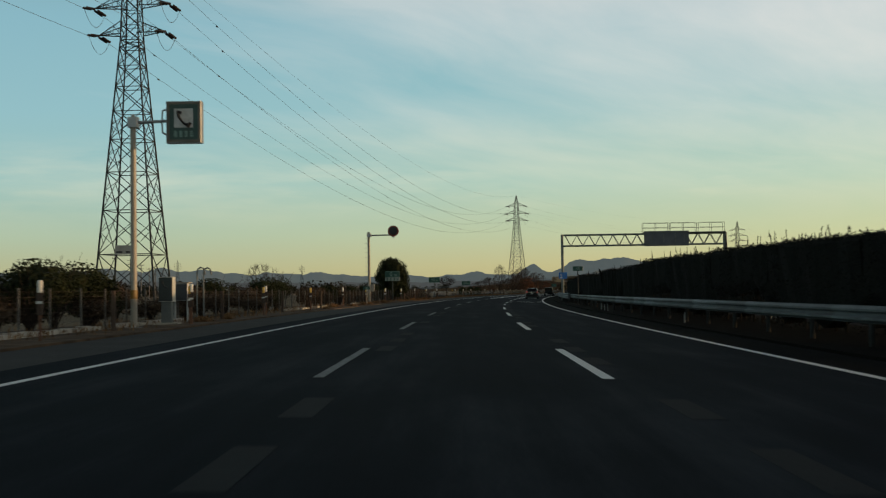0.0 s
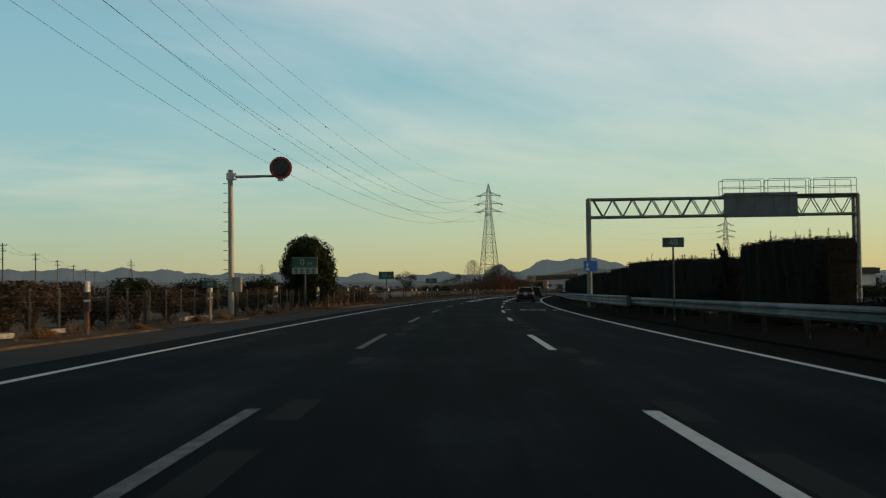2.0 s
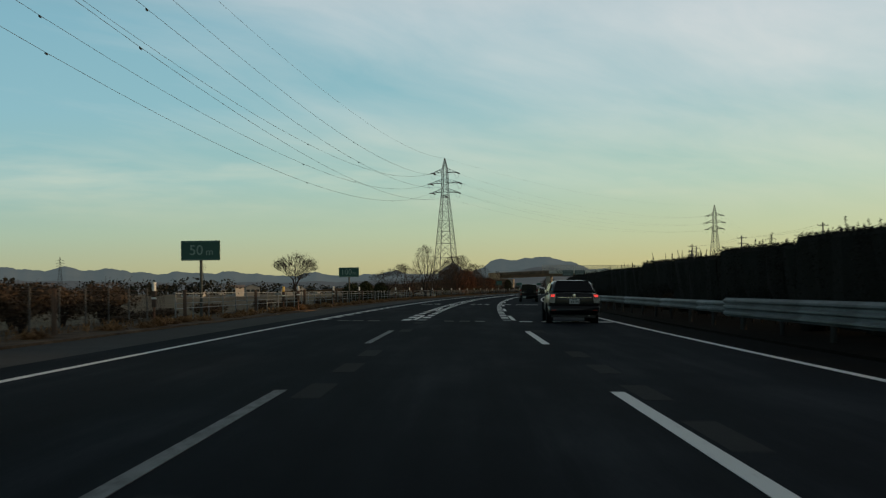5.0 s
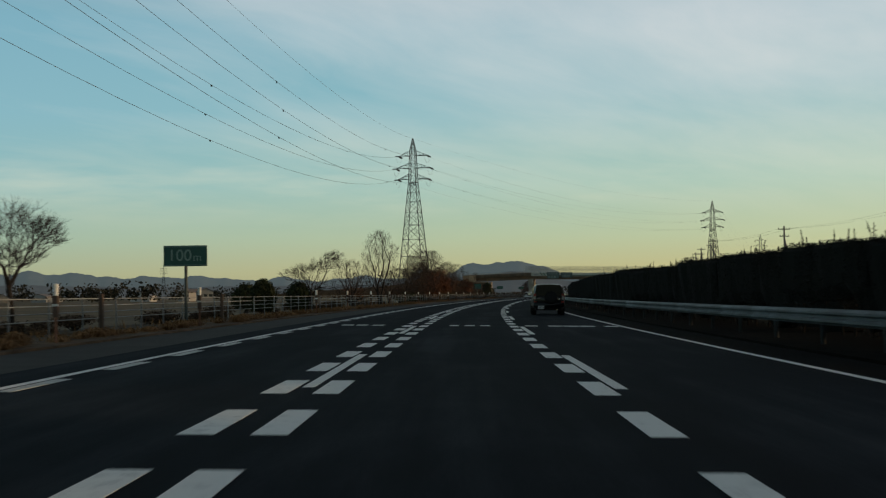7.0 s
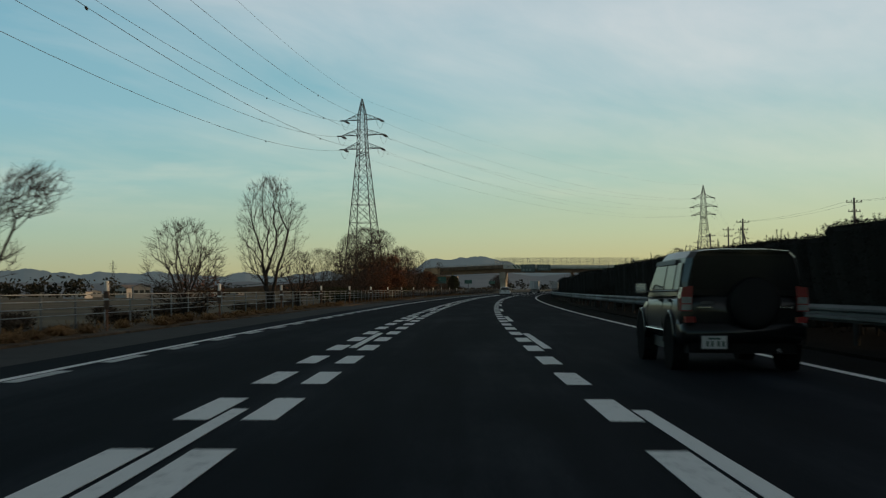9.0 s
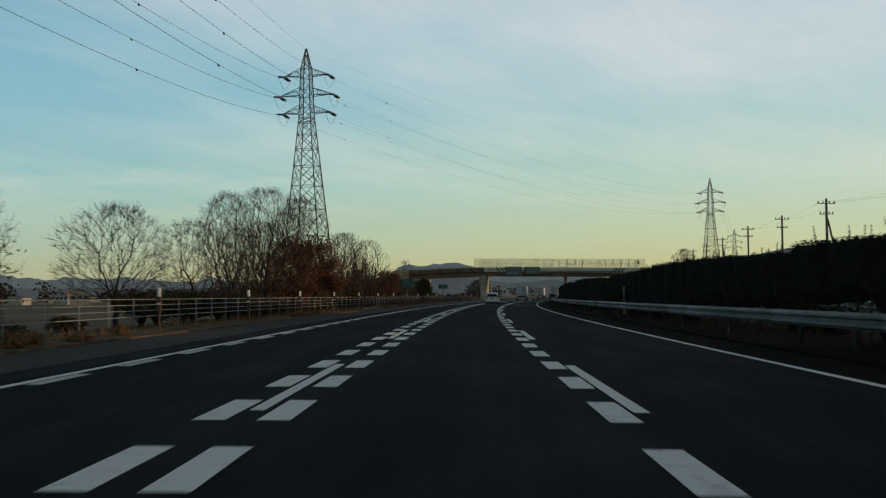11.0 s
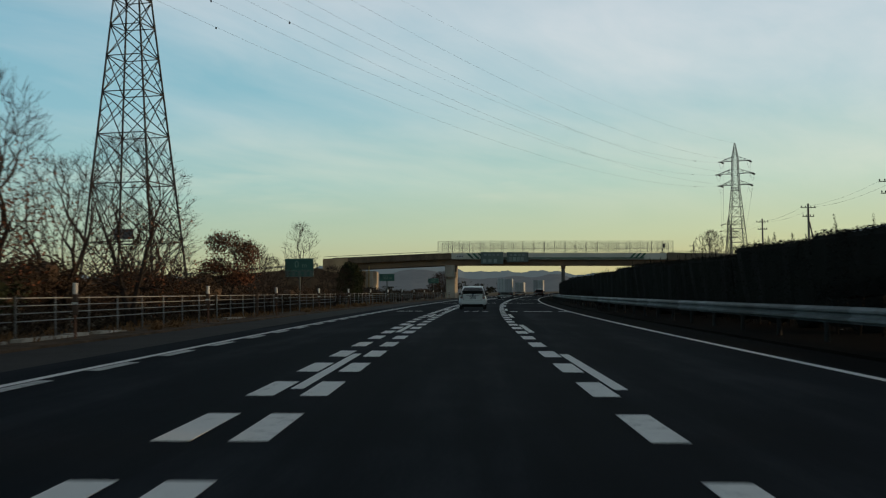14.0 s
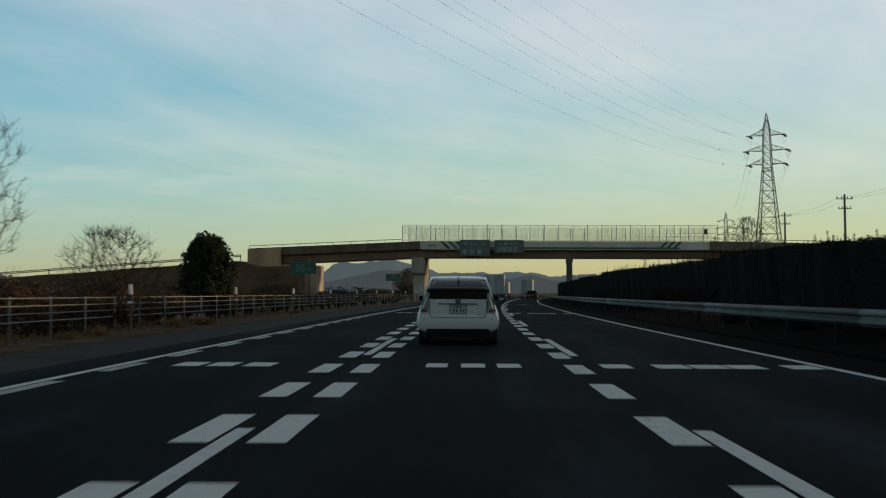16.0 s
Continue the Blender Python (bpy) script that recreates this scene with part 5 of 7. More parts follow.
hedges()
horned_conifer(83.6, 9.7)
for k, s in enumerate((58, 66, 75, 84, 92, 101, 111, 122, 133, 146, 300, 316, 331, 345, 358, 372)):
    shrub(s + 40, 27.6 + (k % 3) * 0.5, (1.7 if s < 150 else 1.25) + 0.3 * (k % 2), 2.6, M_EVERGREEN, "dark low evergreen shrub beyond the opposite carriageway", "shrub", 1500, s + 0.2, leaf=0.11)
marker = thing("marker_pole", at(345.0, 8.85, 0.1), "slim white pole standing behind the median rail", "pole")
part("pole", Geo().lathe([(0.055, -0.2), (0.055, 1.55), (0.045, 1.6), (0.0, 1.61)], 12), M_PIPE, marker)
part("band", Geo().lathe([(0.058, 1.2), (0.058, 1.32)], 12), mat("dull red band", (0.25, 0.05, 0.04), None, 0.5, 0, 3, 30, 0), marker)


# ---- trees ----
def bare_tree(s, d, h, r, seed, label, trunk=0.13, first=0.22, leaves=0, leaf_mat=None, lean=(0, 0), z0=-0.1, stems=1, leaf_low=0.0, twig_r=0.006, n=None, lobes=None, leaf_top=0.66):
    """Limbs grow from the stems to points spread through the crown, each by the shortest way; fine twigs end them."""
    rnd = random.Random(seed)
    t = thing("tree", at(s, d, z0), label, "tree", "roadside trees")
    n = n or int(max(220, min(1300, 22 * h * r * r + 240)))
    size = 5 * n + 300
    P = np.zeros((size, 3))
    path_len = np.zeros(size)
    parent, count = [-1] * size, 0

    def node(p, par):
        nonlocal count
        P[count] = p
        parent[count] = par
        path_len[count] = 0.0 if par < 0 else path_len[par] + float(np.linalg.norm(P[count] - P[par]))
        count += 1
        return count - 1

    def middle(z):      # the crown's axis leans with the tree
        return np.array((lean[0] * z * 0.9, lean[1] * z * 0.9, z))
    z_low = h * first
    stem_end = []
    for k in range(stems):
        a = k * 2.4 + rnd.random()
        f = 0.0 if stems == 1 else rnd.uniform(0.35, 0.6) * r
        last = node((0.08 * (stems > 1) * math.cos(a), 0.08 * (stems > 1) * math.sin(a), 0.0), -1)
        top = h * (max(0.36, first + 0.1) if stems == 1 else rnd.uniform(0.45, 0.62))
        m = max(4, int(top / 0.4))
        for i in range(1, m + 1):
            q = i / m
            p = middle(top * q) + np.array((f * math.cos(a) * q ** 1.3 + rnd.gauss(0, 0.03), f * math.sin(a) * q ** 1.3 + rnd.gauss(0, 0.03), 0))
            last = node(p, last)
        stem_end.append(last)
    goals = []
    bump = [rnd.uniform(0.75, 1.1) for _ in range(9)]
    while len(goals) < n:
        z = z_low + (h - z_low) * rnd.random()
        f = (z - z_low) / (h - z_low)
        a = rnd.random() * 6.283
        edge = 1.12 * r * math.sqrt(max(0.02, 1.0 - abs((f - 0.45) / 0.56) ** 2.4)) * bump[int(a / 6.284 * 9)]
        q = edge * rnd.random() ** 0.42
        if lobes:
            lx, lz, rx, rz = lobes[len(goals) % len(lobes)]
            v = np.array((rnd.gauss(0, 1), rnd.gauss(0, 1), rnd.gauss(0, 1)))
            v *= rnd.random() ** 0.4 / np.linalg.norm(v)
            goals.append(np.array((lx + v[0] * rx, v[1] * rx * 0.8, lz + v[2] * rz)))
            continue
        goals.append(middle(z) + np.array((q * math.cos(a), q * math.sin(a), 0)))
    base = middle(z_low * 0.8)
    goals.sort(key=lambda p: float(np.linalg.norm(p - base)))
    heading = np.zeros((size, 3))
    heading[:count, 2] = 1.0
    for p in goals:
        v = p - P[:count]
        dist = np.sqrt((v * v).sum(1)) + 1e-6
        along = (v * heading[:count]).sum(1) / dist
        cost = dist * (1.0 + 0.55 * (1.0 - along)) + 0.42 * path_len[:count] + 1.2 * np.maximum(0.0, -v[:, 2])
        cost[P[:count, 2] < z_low * 0.7] += 9.0
        i = int(cost.argmin())
        a = P[i].copy()
        way = float(dist[i])
        k = max(1, min(5, int(way / 0.35)))
        side = heading[i] * 0.10 * way + np.array((rnd.gauss(0, 0.03), rnd.gauss(0, 0.03), -0.03)) * way
        last = i
        for j in range(1, k + 1):
            if count >= size - 2:
                break
            f = j / k
            was = last
            last = node(a + (p - a) * f + side * (4 * f * (1 - f)), last)
            step = P[last] - P[was]
            heading[last] = step / (np.linalg.norm(step) + 1e-6)
    load = [0] * count
    has_child = [False] * count
    for i in range(count - 1, -1, -1):
        load[i] += 1
        if parent[i] >= 0:
            load[parent[i]] += load[i]
            has_child[parent[i]] = True
    most = max(load)
    rad = [max(twig_r, 0.78 * trunk * (l / most) ** 0.55) for l in load]
    trunk_g, limb_g, twig_g, tips = Geo(), Geo(), Geo(), []
    first_goal = stem_end[-1] + 1
    for i in range(count):
        p = Vector(P[i])
        if parent[i] >= 0:
            a = Vector(P[parent[i]])
            g = trunk_g if i < first_goal else limb_g if rad[i] > twig_r * 1.6 else twig_g
            ra = rad[parent[i]] if i < first_goal else min(rad[parent[i]], rad[i] * 1.25)
            g.tube(a, p, ra, rad[i], 7 if i < first_goal else 5 if rad[i] > 0.03 else 3, False)
        if i >= first_goal and load[i] < 5:
            tips.append(p)
            out = (p - Vector(middle(p.z * 0.75))).normalized()
            for _ in range(4 if not has_child[i] else 2):
                dv = (out + Vector((rnd.gauss(0, 0.6), rnd.gauss(0, 0.6), rnd.gauss(0.2, 0.5)))).normalized()
                ln = rnd.uniform(0.18, 0.5) * (0.6 + 0.06 * h)
                mid = p + dv * ln * 0.5
                twig_g.tube(p, mid, twig_r * 0.8, twig_r * 0.7, 3, False)
                twig_g.tube(mid, mid + (dv + Vector((rnd.gauss(0, 0.3), rnd.gauss(0, 0.3), 0.2))).normalized() * ln * 0.5, twig_r * 0.7, twig_r * 0.35, 3, False)
    part("trunk", trunk_g, M_BARK, t)
    part("branchwork", limb_g, M_BARK, t)
    if twig_g.v:
        part("twigwork", twig_g, M_TWIG, t)
    if leaves:
        g = Geo()
        pts = []
        held = tips if leaves < 4000 else rnd.sample(tips, int(len(tips) * 0.4))
        loose = 0.16 if leaves < 4000 else 0.2
        for _ in range(int(leaves * 1.35)):
            p = rnd.choice(held)
            if p.z < leaf_low or p.z > h * leaf_top * rnd.uniform(0.8, 1.2):
                continue
            pts.append((p + Vector((rnd.gauss(0, loose), rnd.gauss(0, loose), rnd.gauss(-0.04, loose * 0.8))), None))
        leaf_quads(g, rnd, pts, 0.045)
        part("crown", g, leaf_mat, t, "withered reddish-brown leaves")
    return t


def evergreen(s, d, h, r, z_low, seed, label, n=9000, leaf=0.075):
    rnd = random.Random(seed)
    t = thing("tree", at(s, d, -0.1), label, "tree", "roadside trees")
    tr, lim, g = Geo(), Geo(), Geo()
    tr.path([(0, 0, 0), (0.05, 0.02, h * 0.3), (-0.03, 0.04, h * 0.6), (0.02, 0, h * 0.85)], [0.16, 0.13, 0.09, 0.03], 8)
    lobes = []
    for k in range(70):
        f = (k + 0.5) / 70
        z = z_low + (h - z_low) * (0.08 + 0.80 * f)
        rr = r * math.sqrt(max(0.05, 1 - (1.75 * f - 0.75) ** 2)) * rnd.uniform(0.45, 0.82)
        a = k * 2.4 + rnd.random()
        c = Vector((rr * math.cos(a), rr * math.sin(a), z))
        lobes.append((c, r * rnd.uniform(0.24, 0.38)))
        lim.tube((0, 0, max(0.3, z - rr * 0.7)), c, 0.045, 0.015, 4, False)
    pts = []
    for _ in range(n):
        c, q = rnd.choice(lobes)
        v = Vector((rnd.gauss(0, 1), rnd.gauss(0, 1), rnd.gauss(0, 1))).normalized() * rnd.random() ** 0.4
        p = c + v * q
        if p.z < z_low:
            p.z = z_low + rnd.random() * 0.3
        pts.append((p, v))
    leaf_quads(g, rnd, pts, leaf)
    for c, q in lobes:
        lump(g, rnd, c, q * 0.55, q * 0.55, 6)
    part("trunk", tr, M_BARK, t)
    part("branchwork", lim, M_BARK, t)
    part("crown", g, M_EVERGREEN, t, "dark green leaves")
    return t


evergreen(118, -10.5, 4.75, 2.0, 0.5, 5, "round dark evergreen tree behind the green distance sign", 27000, 0.062)
evergreen(235, -11.5, 2.0, 0.85, 0.2, 6, "small dark evergreen bush behind the fence", 5000, 0.055)
evergreen(243.0, -14.0, 1.8, 1.0, 0.2, 16, "low dark evergreen bush beside a windswept tree", 2500, 0.06)
evergreen(452, -11.05, 3.75, 1.2, 0.5, 7, "dark evergreen tree on the foot of the embankment", 12000, 0.07)
bare_tree(77, -15.8, 2.9, 1.4, 31, "small bare winter tree beyond the wire fence", 0.06, 0.2, stems=3)
bare_tree(201, -12.2, 3.6, 1.25, 32, "bare spreading winter tree behind the pipe fence", 0.10, 0.2, n=760, lobes=[(0.0, 3.0, 1.0, 0.55), (-0.85, 2.75, 0.6, 0.4), (0.85, 2.7, 0.6, 0.45), (0.1, 2.2, 0.75, 0.4)])
bare_tree(246, -10.6, 3.8, 2.0, 33, "windswept bare tree leaning over the pipe fence", 0.09, 0.2, lean=(0.05, 0.0), n=700, lobes=[(-0.95, 2.35, 0.9, 0.45), (-0.35, 2.6, 0.7, 0.45), (0.55, 2.75, 0.7, 0.5), (1.2, 3.1, 0.7, 0.5), (1.5, 3.35, 0.75, 0.4), (0.3, 1.8, 0.9, 0.5)])
evergreen(246.3, -11.3, 2.0, 0.95, 0.15, 17, "dense dark bush under a windswept tree", 4000, 0.06)
bare_tree(267.2, -10.7, 3.7, 1.35, 34, "vase-shaped bare shrub tree with upright stems", 0.07, 0.1, stems=7, n=640)
bare_tree(271, -10.9, 2.8, 0.8, 35, "small tree with clinging brown leaves", 0.05, 0.2, leaves=900, leaf_mat=M_BROWNLEAF)
bare_tree(284, -10.3, 6.85, 1.75, 36, "tall bare tree with a dense rounded crown", 0.17, 0.25, stems=2, n=920)
bare_tree(297, -10.9, 3.4, 1.3, 37, "bare bushy tree behind the pipe fence", 0.08, 0.2, stems=4, leaves=300, leaf_mat=M_BROWNLEAF)
bare_tree(311.5, -11.5, 4.0, 1.75, 38, "bare wide-crowned tree in a row along the fence", 0.12, 0.25, n=820)
bare_tree(322.5, -11.5, 4.15, 1.75, 39, "bare spreading tree at the start of a grove", 0.13, 0.22, n=820)
bare_tree(329.6, -11.5, 5.85, 1.65, 41, "tall slender bare tree with two stems in a grove", 0.14, 0.2, stems=2, n=950)
bare_tree(334.5, -11.9, 4.6, 1.5, 42, "low twiggy bare tree in a grove", 0.10, 0.15, stems=3, leaves=300, leaf_mat=M_BROWNLEAF)
bare_tree(340.0, -11.5, 6.95, 2.35, 43, "tall bare tree with wide upswept limbs in a grove", 0.19, 0.2, leaves=900, leaf_mat=M_BROWNLEAF, leaf_top=0.5, n=1500)
bare_tree(346, -11.2, 6.1, 1.6, 44, "bare tree with brown leaves on its lower limbs", 0.13, 0.2, leaves=2000, leaf_mat=M_BROWNLEAF, leaf_low=0.5)
bare_tree(353.0, -10.8, 5.4, 2.0, 45, "oak with dense withered reddish-brown leaves", 0.13, 0.2, leaves=11000, leaf_mat=M_BROWNLEAF, leaf_top=0.95, lobes=[(0.2, 4.2, 1.1, 0.8), (-0.9, 3.6, 1.0, 0.7), (1.0, 3.1, 1.0, 0.7), (0.0, 2.4, 1.5, 0.6), (1.3, 2.0, 0.8, 0.5)])
bare_tree(348, -11.2, 4.6, 1.6, 46, "low oak with dense withered brown leaves", 0.11, 0.15, leaves=6800, leaf_mat=M_BROWNLEAF, leaf_top=0.95)
bare_tree(346, -12.4, 5.4, 1.7, 61, "bushy tree with brown leaves in the grove", 0.12, 0.1, stems=3, leaves=2200, leaf_mat=M_BROWNLEAF)
bare_tree(343.5, -12.4, 5.4, 1.8, 62, "dense twiggy tree in the grove", 0.12, 0.1, stems=3, leaves=900, leaf_mat=M_BROWNLEAF)
bare_tree(350.6, -11.3, 7.25, 2.05, 60, "tall bare tree with fine upswept twigs above brown oaks", 0.18, 0.2, n=1400)
bare_tree(364, -11.8, 3.7, 1.5, 47, "bushy bare tree before the transmission tower", 0.09, 0.15, stems=3, leaves=500, leaf_mat=M_BROWNLEAF)
bare_tree(373, -11.4, 6.1, 1.7, 48, "bare tree with fine twigs and brown leaves below before the tower", 0.12, 0.2, stems=2, leaves=2200, leaf_mat=M_BROWNLEAF, leaf_top=0.5, n=1200)
bare_tree(377.5, -11.4, 6.4, 1.8, 49, "bare rounded tree with some brown leaves", 0.13, 0.2, stems=2, leaves=2000, leaf_mat=M_BROWNLEAF)
bare_tree(389, -11.0, 6.2, 1.9, 50, "bare rounded tree with dense fine twigs", 0.14, 0.2, stems=2, leaves=900, leaf_mat=M_BROWNLEAF)
bare_tree(385, -11.9, 5.0, 1.9, 63, "many-stemmed bare tree with dark crossing limbs", 0.13, 0.1, stems=4, leaves=300, leaf_mat=M_BROWNLEAF)
bare_tree(392.5, -11.5, 4.2, 1.4, 64, "twiggy brown thicket tree beside the tower", 0.09, 0.1, stems=4, leaves=800, leaf_mat=M_BROWNLEAF)
bare_tree(396, -11.8, 3.8, 1.3, 51, "small bare tree among brown brush", 0.09, 0.2, stems=3)
bare_tree(403.6, -10.6, 4.0, 1.2, 52, "small tree with withered dark red leaves", 0.09, 0.2, leaves=4200, leaf_mat=M_BROWNLEAF, leaf_top=1.1, lobes=[(-0.3, 3.3, 0.75, 0.5), (0.6, 2.9, 0.6, 0.5), (-0.7, 2.3, 0.7, 0.4), (0.3, 1.9, 0.8, 0.4)])
bare_tree(408.6, -10.8, 3.4, 1.2, 53, "vase-shaped bare shrub of many stems", 0.07, 0.1, stems=6, n=620)
bare_tree(412.8, -10.6, 2.85, 1.1, 54, "small bare shrub beside the brown bank", 0.06, 0.1, stems=5, n=520)
bare_tree(428.5, -11.3, 5.4, 1.1, 55, "slender bare tree behind the green sign", 0.09, 0.35, n=300)
bare_tree(435, -10.05, 2.85, 1.3, 56, "low fan-shaped bare tree behind the fence", 0.07, 0.15, stems=2, n=620)
bare_tree(604, 38.6, 13.2, 3.2, 57, "bare tree beside the far bridge approach", 0.2, 0.3, stems=3, twig_r=0.014)
bare_tree(612, 6.0 - 22, 5.2, 3.0, 58, "bare bushy tree beyond the bridge", 0.15, 0.2, stems=4, leaves=600, leaf_mat=M_BROWNLEAF, twig_r=0.014)
bare_tree(592, -14.0, 4.4, 2.6, 59, "bushy bare tree beyond the bridge", 0.15, 0.2, stems=4, leaves=900, leaf_mat=M_BROWNLEAF, twig_r=0.014)


# ---- scrub and grass of the left verge ----
def scrub():
    rnd = random.Random(77)
    s = 8.0
    while s < 160:
        if not (46 < s < 50 or 66 < s < 70 or 96 < s < 101):
            h = rnd.uniform(0.7, 1.35)
            shrub(s, -11.4 - rnd.random() * 1.6, h, rnd.uniform(0.8, 1.4), M_SCRUB, "tangled dark winter shrub behind the wire fence", "shrub", 2300, s, leaf=0.052)
        s += rnd.uniform(2.0, 3.4)
    for s, d, h, r in ((23.5, -12.2, 2.0, 1.5), (27.8, -12.6, 1.6, 1.3), (20.6, -11.9, 1.7, 1.3), (25.7, -11.9, 1.75, 1.3), (48, -12.6, 1.65, 1.2), (60, -12.2, 1.8, 1.3), (84.5, -12, 1.5, 0.8), (60.5, -11.8, 2.0, 1.3), (95, -12, 1.6, 1.2), (110.5, -12.2, 1.9, 1.2), (132, -12, 1.45, 1.0), (141, -12, 1.4, 1.2)):
        shrub(s, d, h, r, M_EVERGREEN, "dark leafy shrub behind the wire fence", "shrub", 6500 if s < 30 else 3600, s + 0.3, leaf=0.05)
    s = 166.0
    while s < 318:
        shrub(s, -12.2 - rnd.random() * 3, rnd.uniform(0.45, 0.8), rnd.uniform(0.7, 1.3), M_SCRUB, "low brown winter shrub behind the pipe fence", "shrub", 1100, s, z0=-0.3, leaf=0.05)
        s += rnd.uniform(4.0, 9.0)
    s = 316.5
    while s < 552:
        h = rnd.uniform(0.9, 1.3) if s < 332 else rnd.uniform(1.6, 2.2) if 372 < s < 405 else rnd.uniform(1.7, 2.4) if 356 < s < 405 else rnd.uniform(0.7, 1.2) if s < 360 else rnd.uniform(1.0, 1.9) if s < 405 else rnd.uniform(0.9, 1.6)
        shrub(s, -11.6 - rnd.random() * 0.9, h, rnd.uniform(1.0, 1.7), M_EVERGREEN if s < 338 or 372 < s < 378 else M_SCRUB, "tangled dark brush behind the pipe fence", "shrub", 3300 if s < 410 else 2000, s, leaf=0.05)
        s += rnd.uniform(1.7, 2.9)


scrub()


def undergrowth():
    """Low brambles and dead leaves that fill the foot of the brush."""
    rnd = random.Random(91)
    g = Geo()
    for s in range(331, 446):
        m = at(s, -11.7, -0.1)
        pts = []
        for _ in range(260):
            f = rnd.random()
            pts.append((m @ Vector((rnd.gauss(0, 0.28), rnd.uniform(-0.5, 0.5), 0.85 * f * rnd.uniform(0.6, 1.0))), None))
        leaf_quads(g, rnd, pts, 0.06)
    solid("undergrowth", g, M_SCRUB, "low tangled brown brambles at the foot of the brush", "undergrowth", kind="stuff")


undergrowth()


def tufts():
    """Dry grass along the edge of the shoulder, and weeds under the fences."""
    rnd = random.Random(5)
    g = Geo()

    def tuft(c, n, h, w):
        for _ in range(n):
            a = rnd.random() * 6.283
            lean = rnd.uniform(0.2, 1.25)
            b = c + Vector((rnd.gauss(0, w), rnd.gauss(0, w), 0))
            hh = h * rnd.uniform(0.5, 1.2)
            tip = b + Vector((math.cos(a) * lean * hh, math.sin(a) * lean * hh, hh))
            mid = b.lerp(tip, 0.55) + Vector((0, 0, hh * 0.12))
            side = Vector((-math.sin(a), math.cos(a), 0)) * 0.012
            k = len(g.v)
            g.v += [tuple(b - side), tuple(b + side), tuple(mid + side * 0.8), tuple(mid - side * 0.8), tuple(tip)]
            g.f += [(k, k + 1, k + 2, k + 3), (k + 3, k + 2, k + 4)]
    def dome(c, r, h):      # a round cushion of arching blades
        for _ in range(int(260 * r / 0.4)):
            a = rnd.random() * 6.283
            q = r * rnd.random() ** 0.6
            b = c + Vector((q * 0.4 * math.cos(a), q * 0.7 * math.sin(a), 0))
            top = b + Vector((math.cos(a) * q * 0.6, math.sin(a) * q * 0.8, h * math.sqrt(max(0.05, 1 - (q / r) ** 2)) * rnd.uniform(0.7, 1.1)))
            tip = top + Vector((math.cos(a) * 0.14, math.sin(a) * 0.18, -0.08))
            side = Vector((-math.sin(a), math.cos(a), 0)) * 0.010
            k = len(g.v)
            g.v += [tuple(b - side), tuple(b + side), tuple(top + side), tuple(top - side), tuple(tip)]
            g.f += [(k, k + 1, k + 2, k + 3), (k + 3, k + 2, k + 4)]
    s = 0.0
    while s < 470:
        if rnd.random() < (0.5 if 95 < s < 150 else 0.85 if 150 <= s < 300 else 0.25):
            dome(rp(s, rnd.uniform(-9.1, -8.6), 0.0), rnd.uniform(0.22, 0.5), rnd.uniform(0.16, 0.32))
        for _ in range(3):
            tuft(rp(s + rnd.random(), rnd.uniform(-11.0, -9.0), 0.0), rnd.randrange(8, 20), rnd.uniform(0.10, 0.24), rnd.uniform(0.15, 0.4))
        s += rnd.uniform(1.2, 2.8)
    solid("dry_grass", g, M_STRAW, "dry straw-coloured grass along the shoulder's edge", "grass", kind="stuff")


tufts()


# ---- left fences and delineators ----
def pipe_fences():
    L, k = 21.6, 8
    t = thing("pipe_fence", at(160, -10.0, 0), "weathered white four-rail pipe fence beside the shoulder", "fence", "pipe fences")
    post = Geo().lathe([(0.026, -0.3), (0.026, 0.94), (0.022, 0.97), (0.0, 0.975)], 8).mesh("post", M_PIPE, True)
    rail = Geo().tube((0, -0.02, 0), (0, L + 0.02, 0), 0.015, None, 6).mesh("rail", M_PIPE)
    for i in range(k):
        part("post", post, None, t, m=Matrix.Translation((0, L * i / k, 0)))
    for z in (0.40, 0.58, 0.755, 0.93):
        part("rail", rail, None, t, m=Matrix.Translation((0.03, 0, z)))
    for j in range(1, 23):
        copy_thing(t, at(160 + L * j, -10.0, 0))


pipe_fences()


def wire_fences():
    L, k = 20.0, 9
    t = thing("wire_fence", at(0, -10.3, 0), "rusty brown wire fence with thin pale posts", "fence", "wire fences")
    pale = mat("pale grey fence post", (0.16, 0.15, 0.13), (0.09, 0.08, 0.07), 0.8, 0, 3, 30, 0.1)
    rust = mat("rusty fence wire", (0.06, 0.04, 0.028), (0.035, 0.025, 0.018), 0.9, 0.2, 3, 30, 0)
    post = Geo().box((-0.022, -0.022, -0.3), (0.022, 0.022, 1.12)).mesh("post", pale)
    wire = Geo().tube((0, 0, 0), (0, L, 0), 0.0035, None, 4).mesh("wire", rust)
    for i in range(k):
        part("post", post, None, t, m=Matrix.Translation((0, L * i / k, 0)))
    for i in range(8):
        part("wire", wire, None, t, m=Matrix.Translation((0.035, 0, 0.12 + 0.13 * i)))
    g = Geo()
    for i in range(130):
        y = L * (i + 0.5) / 130
        g.box((0.034, y - 0.0018, 0.08), (0.038, y + 0.0018, 1.05))
    part("wire_mesh", g, rust, t)
    for j in range(-2, 8):
        if j:
            copy_thing(t, at(L * j, -10.3, 0))


wire_fences()


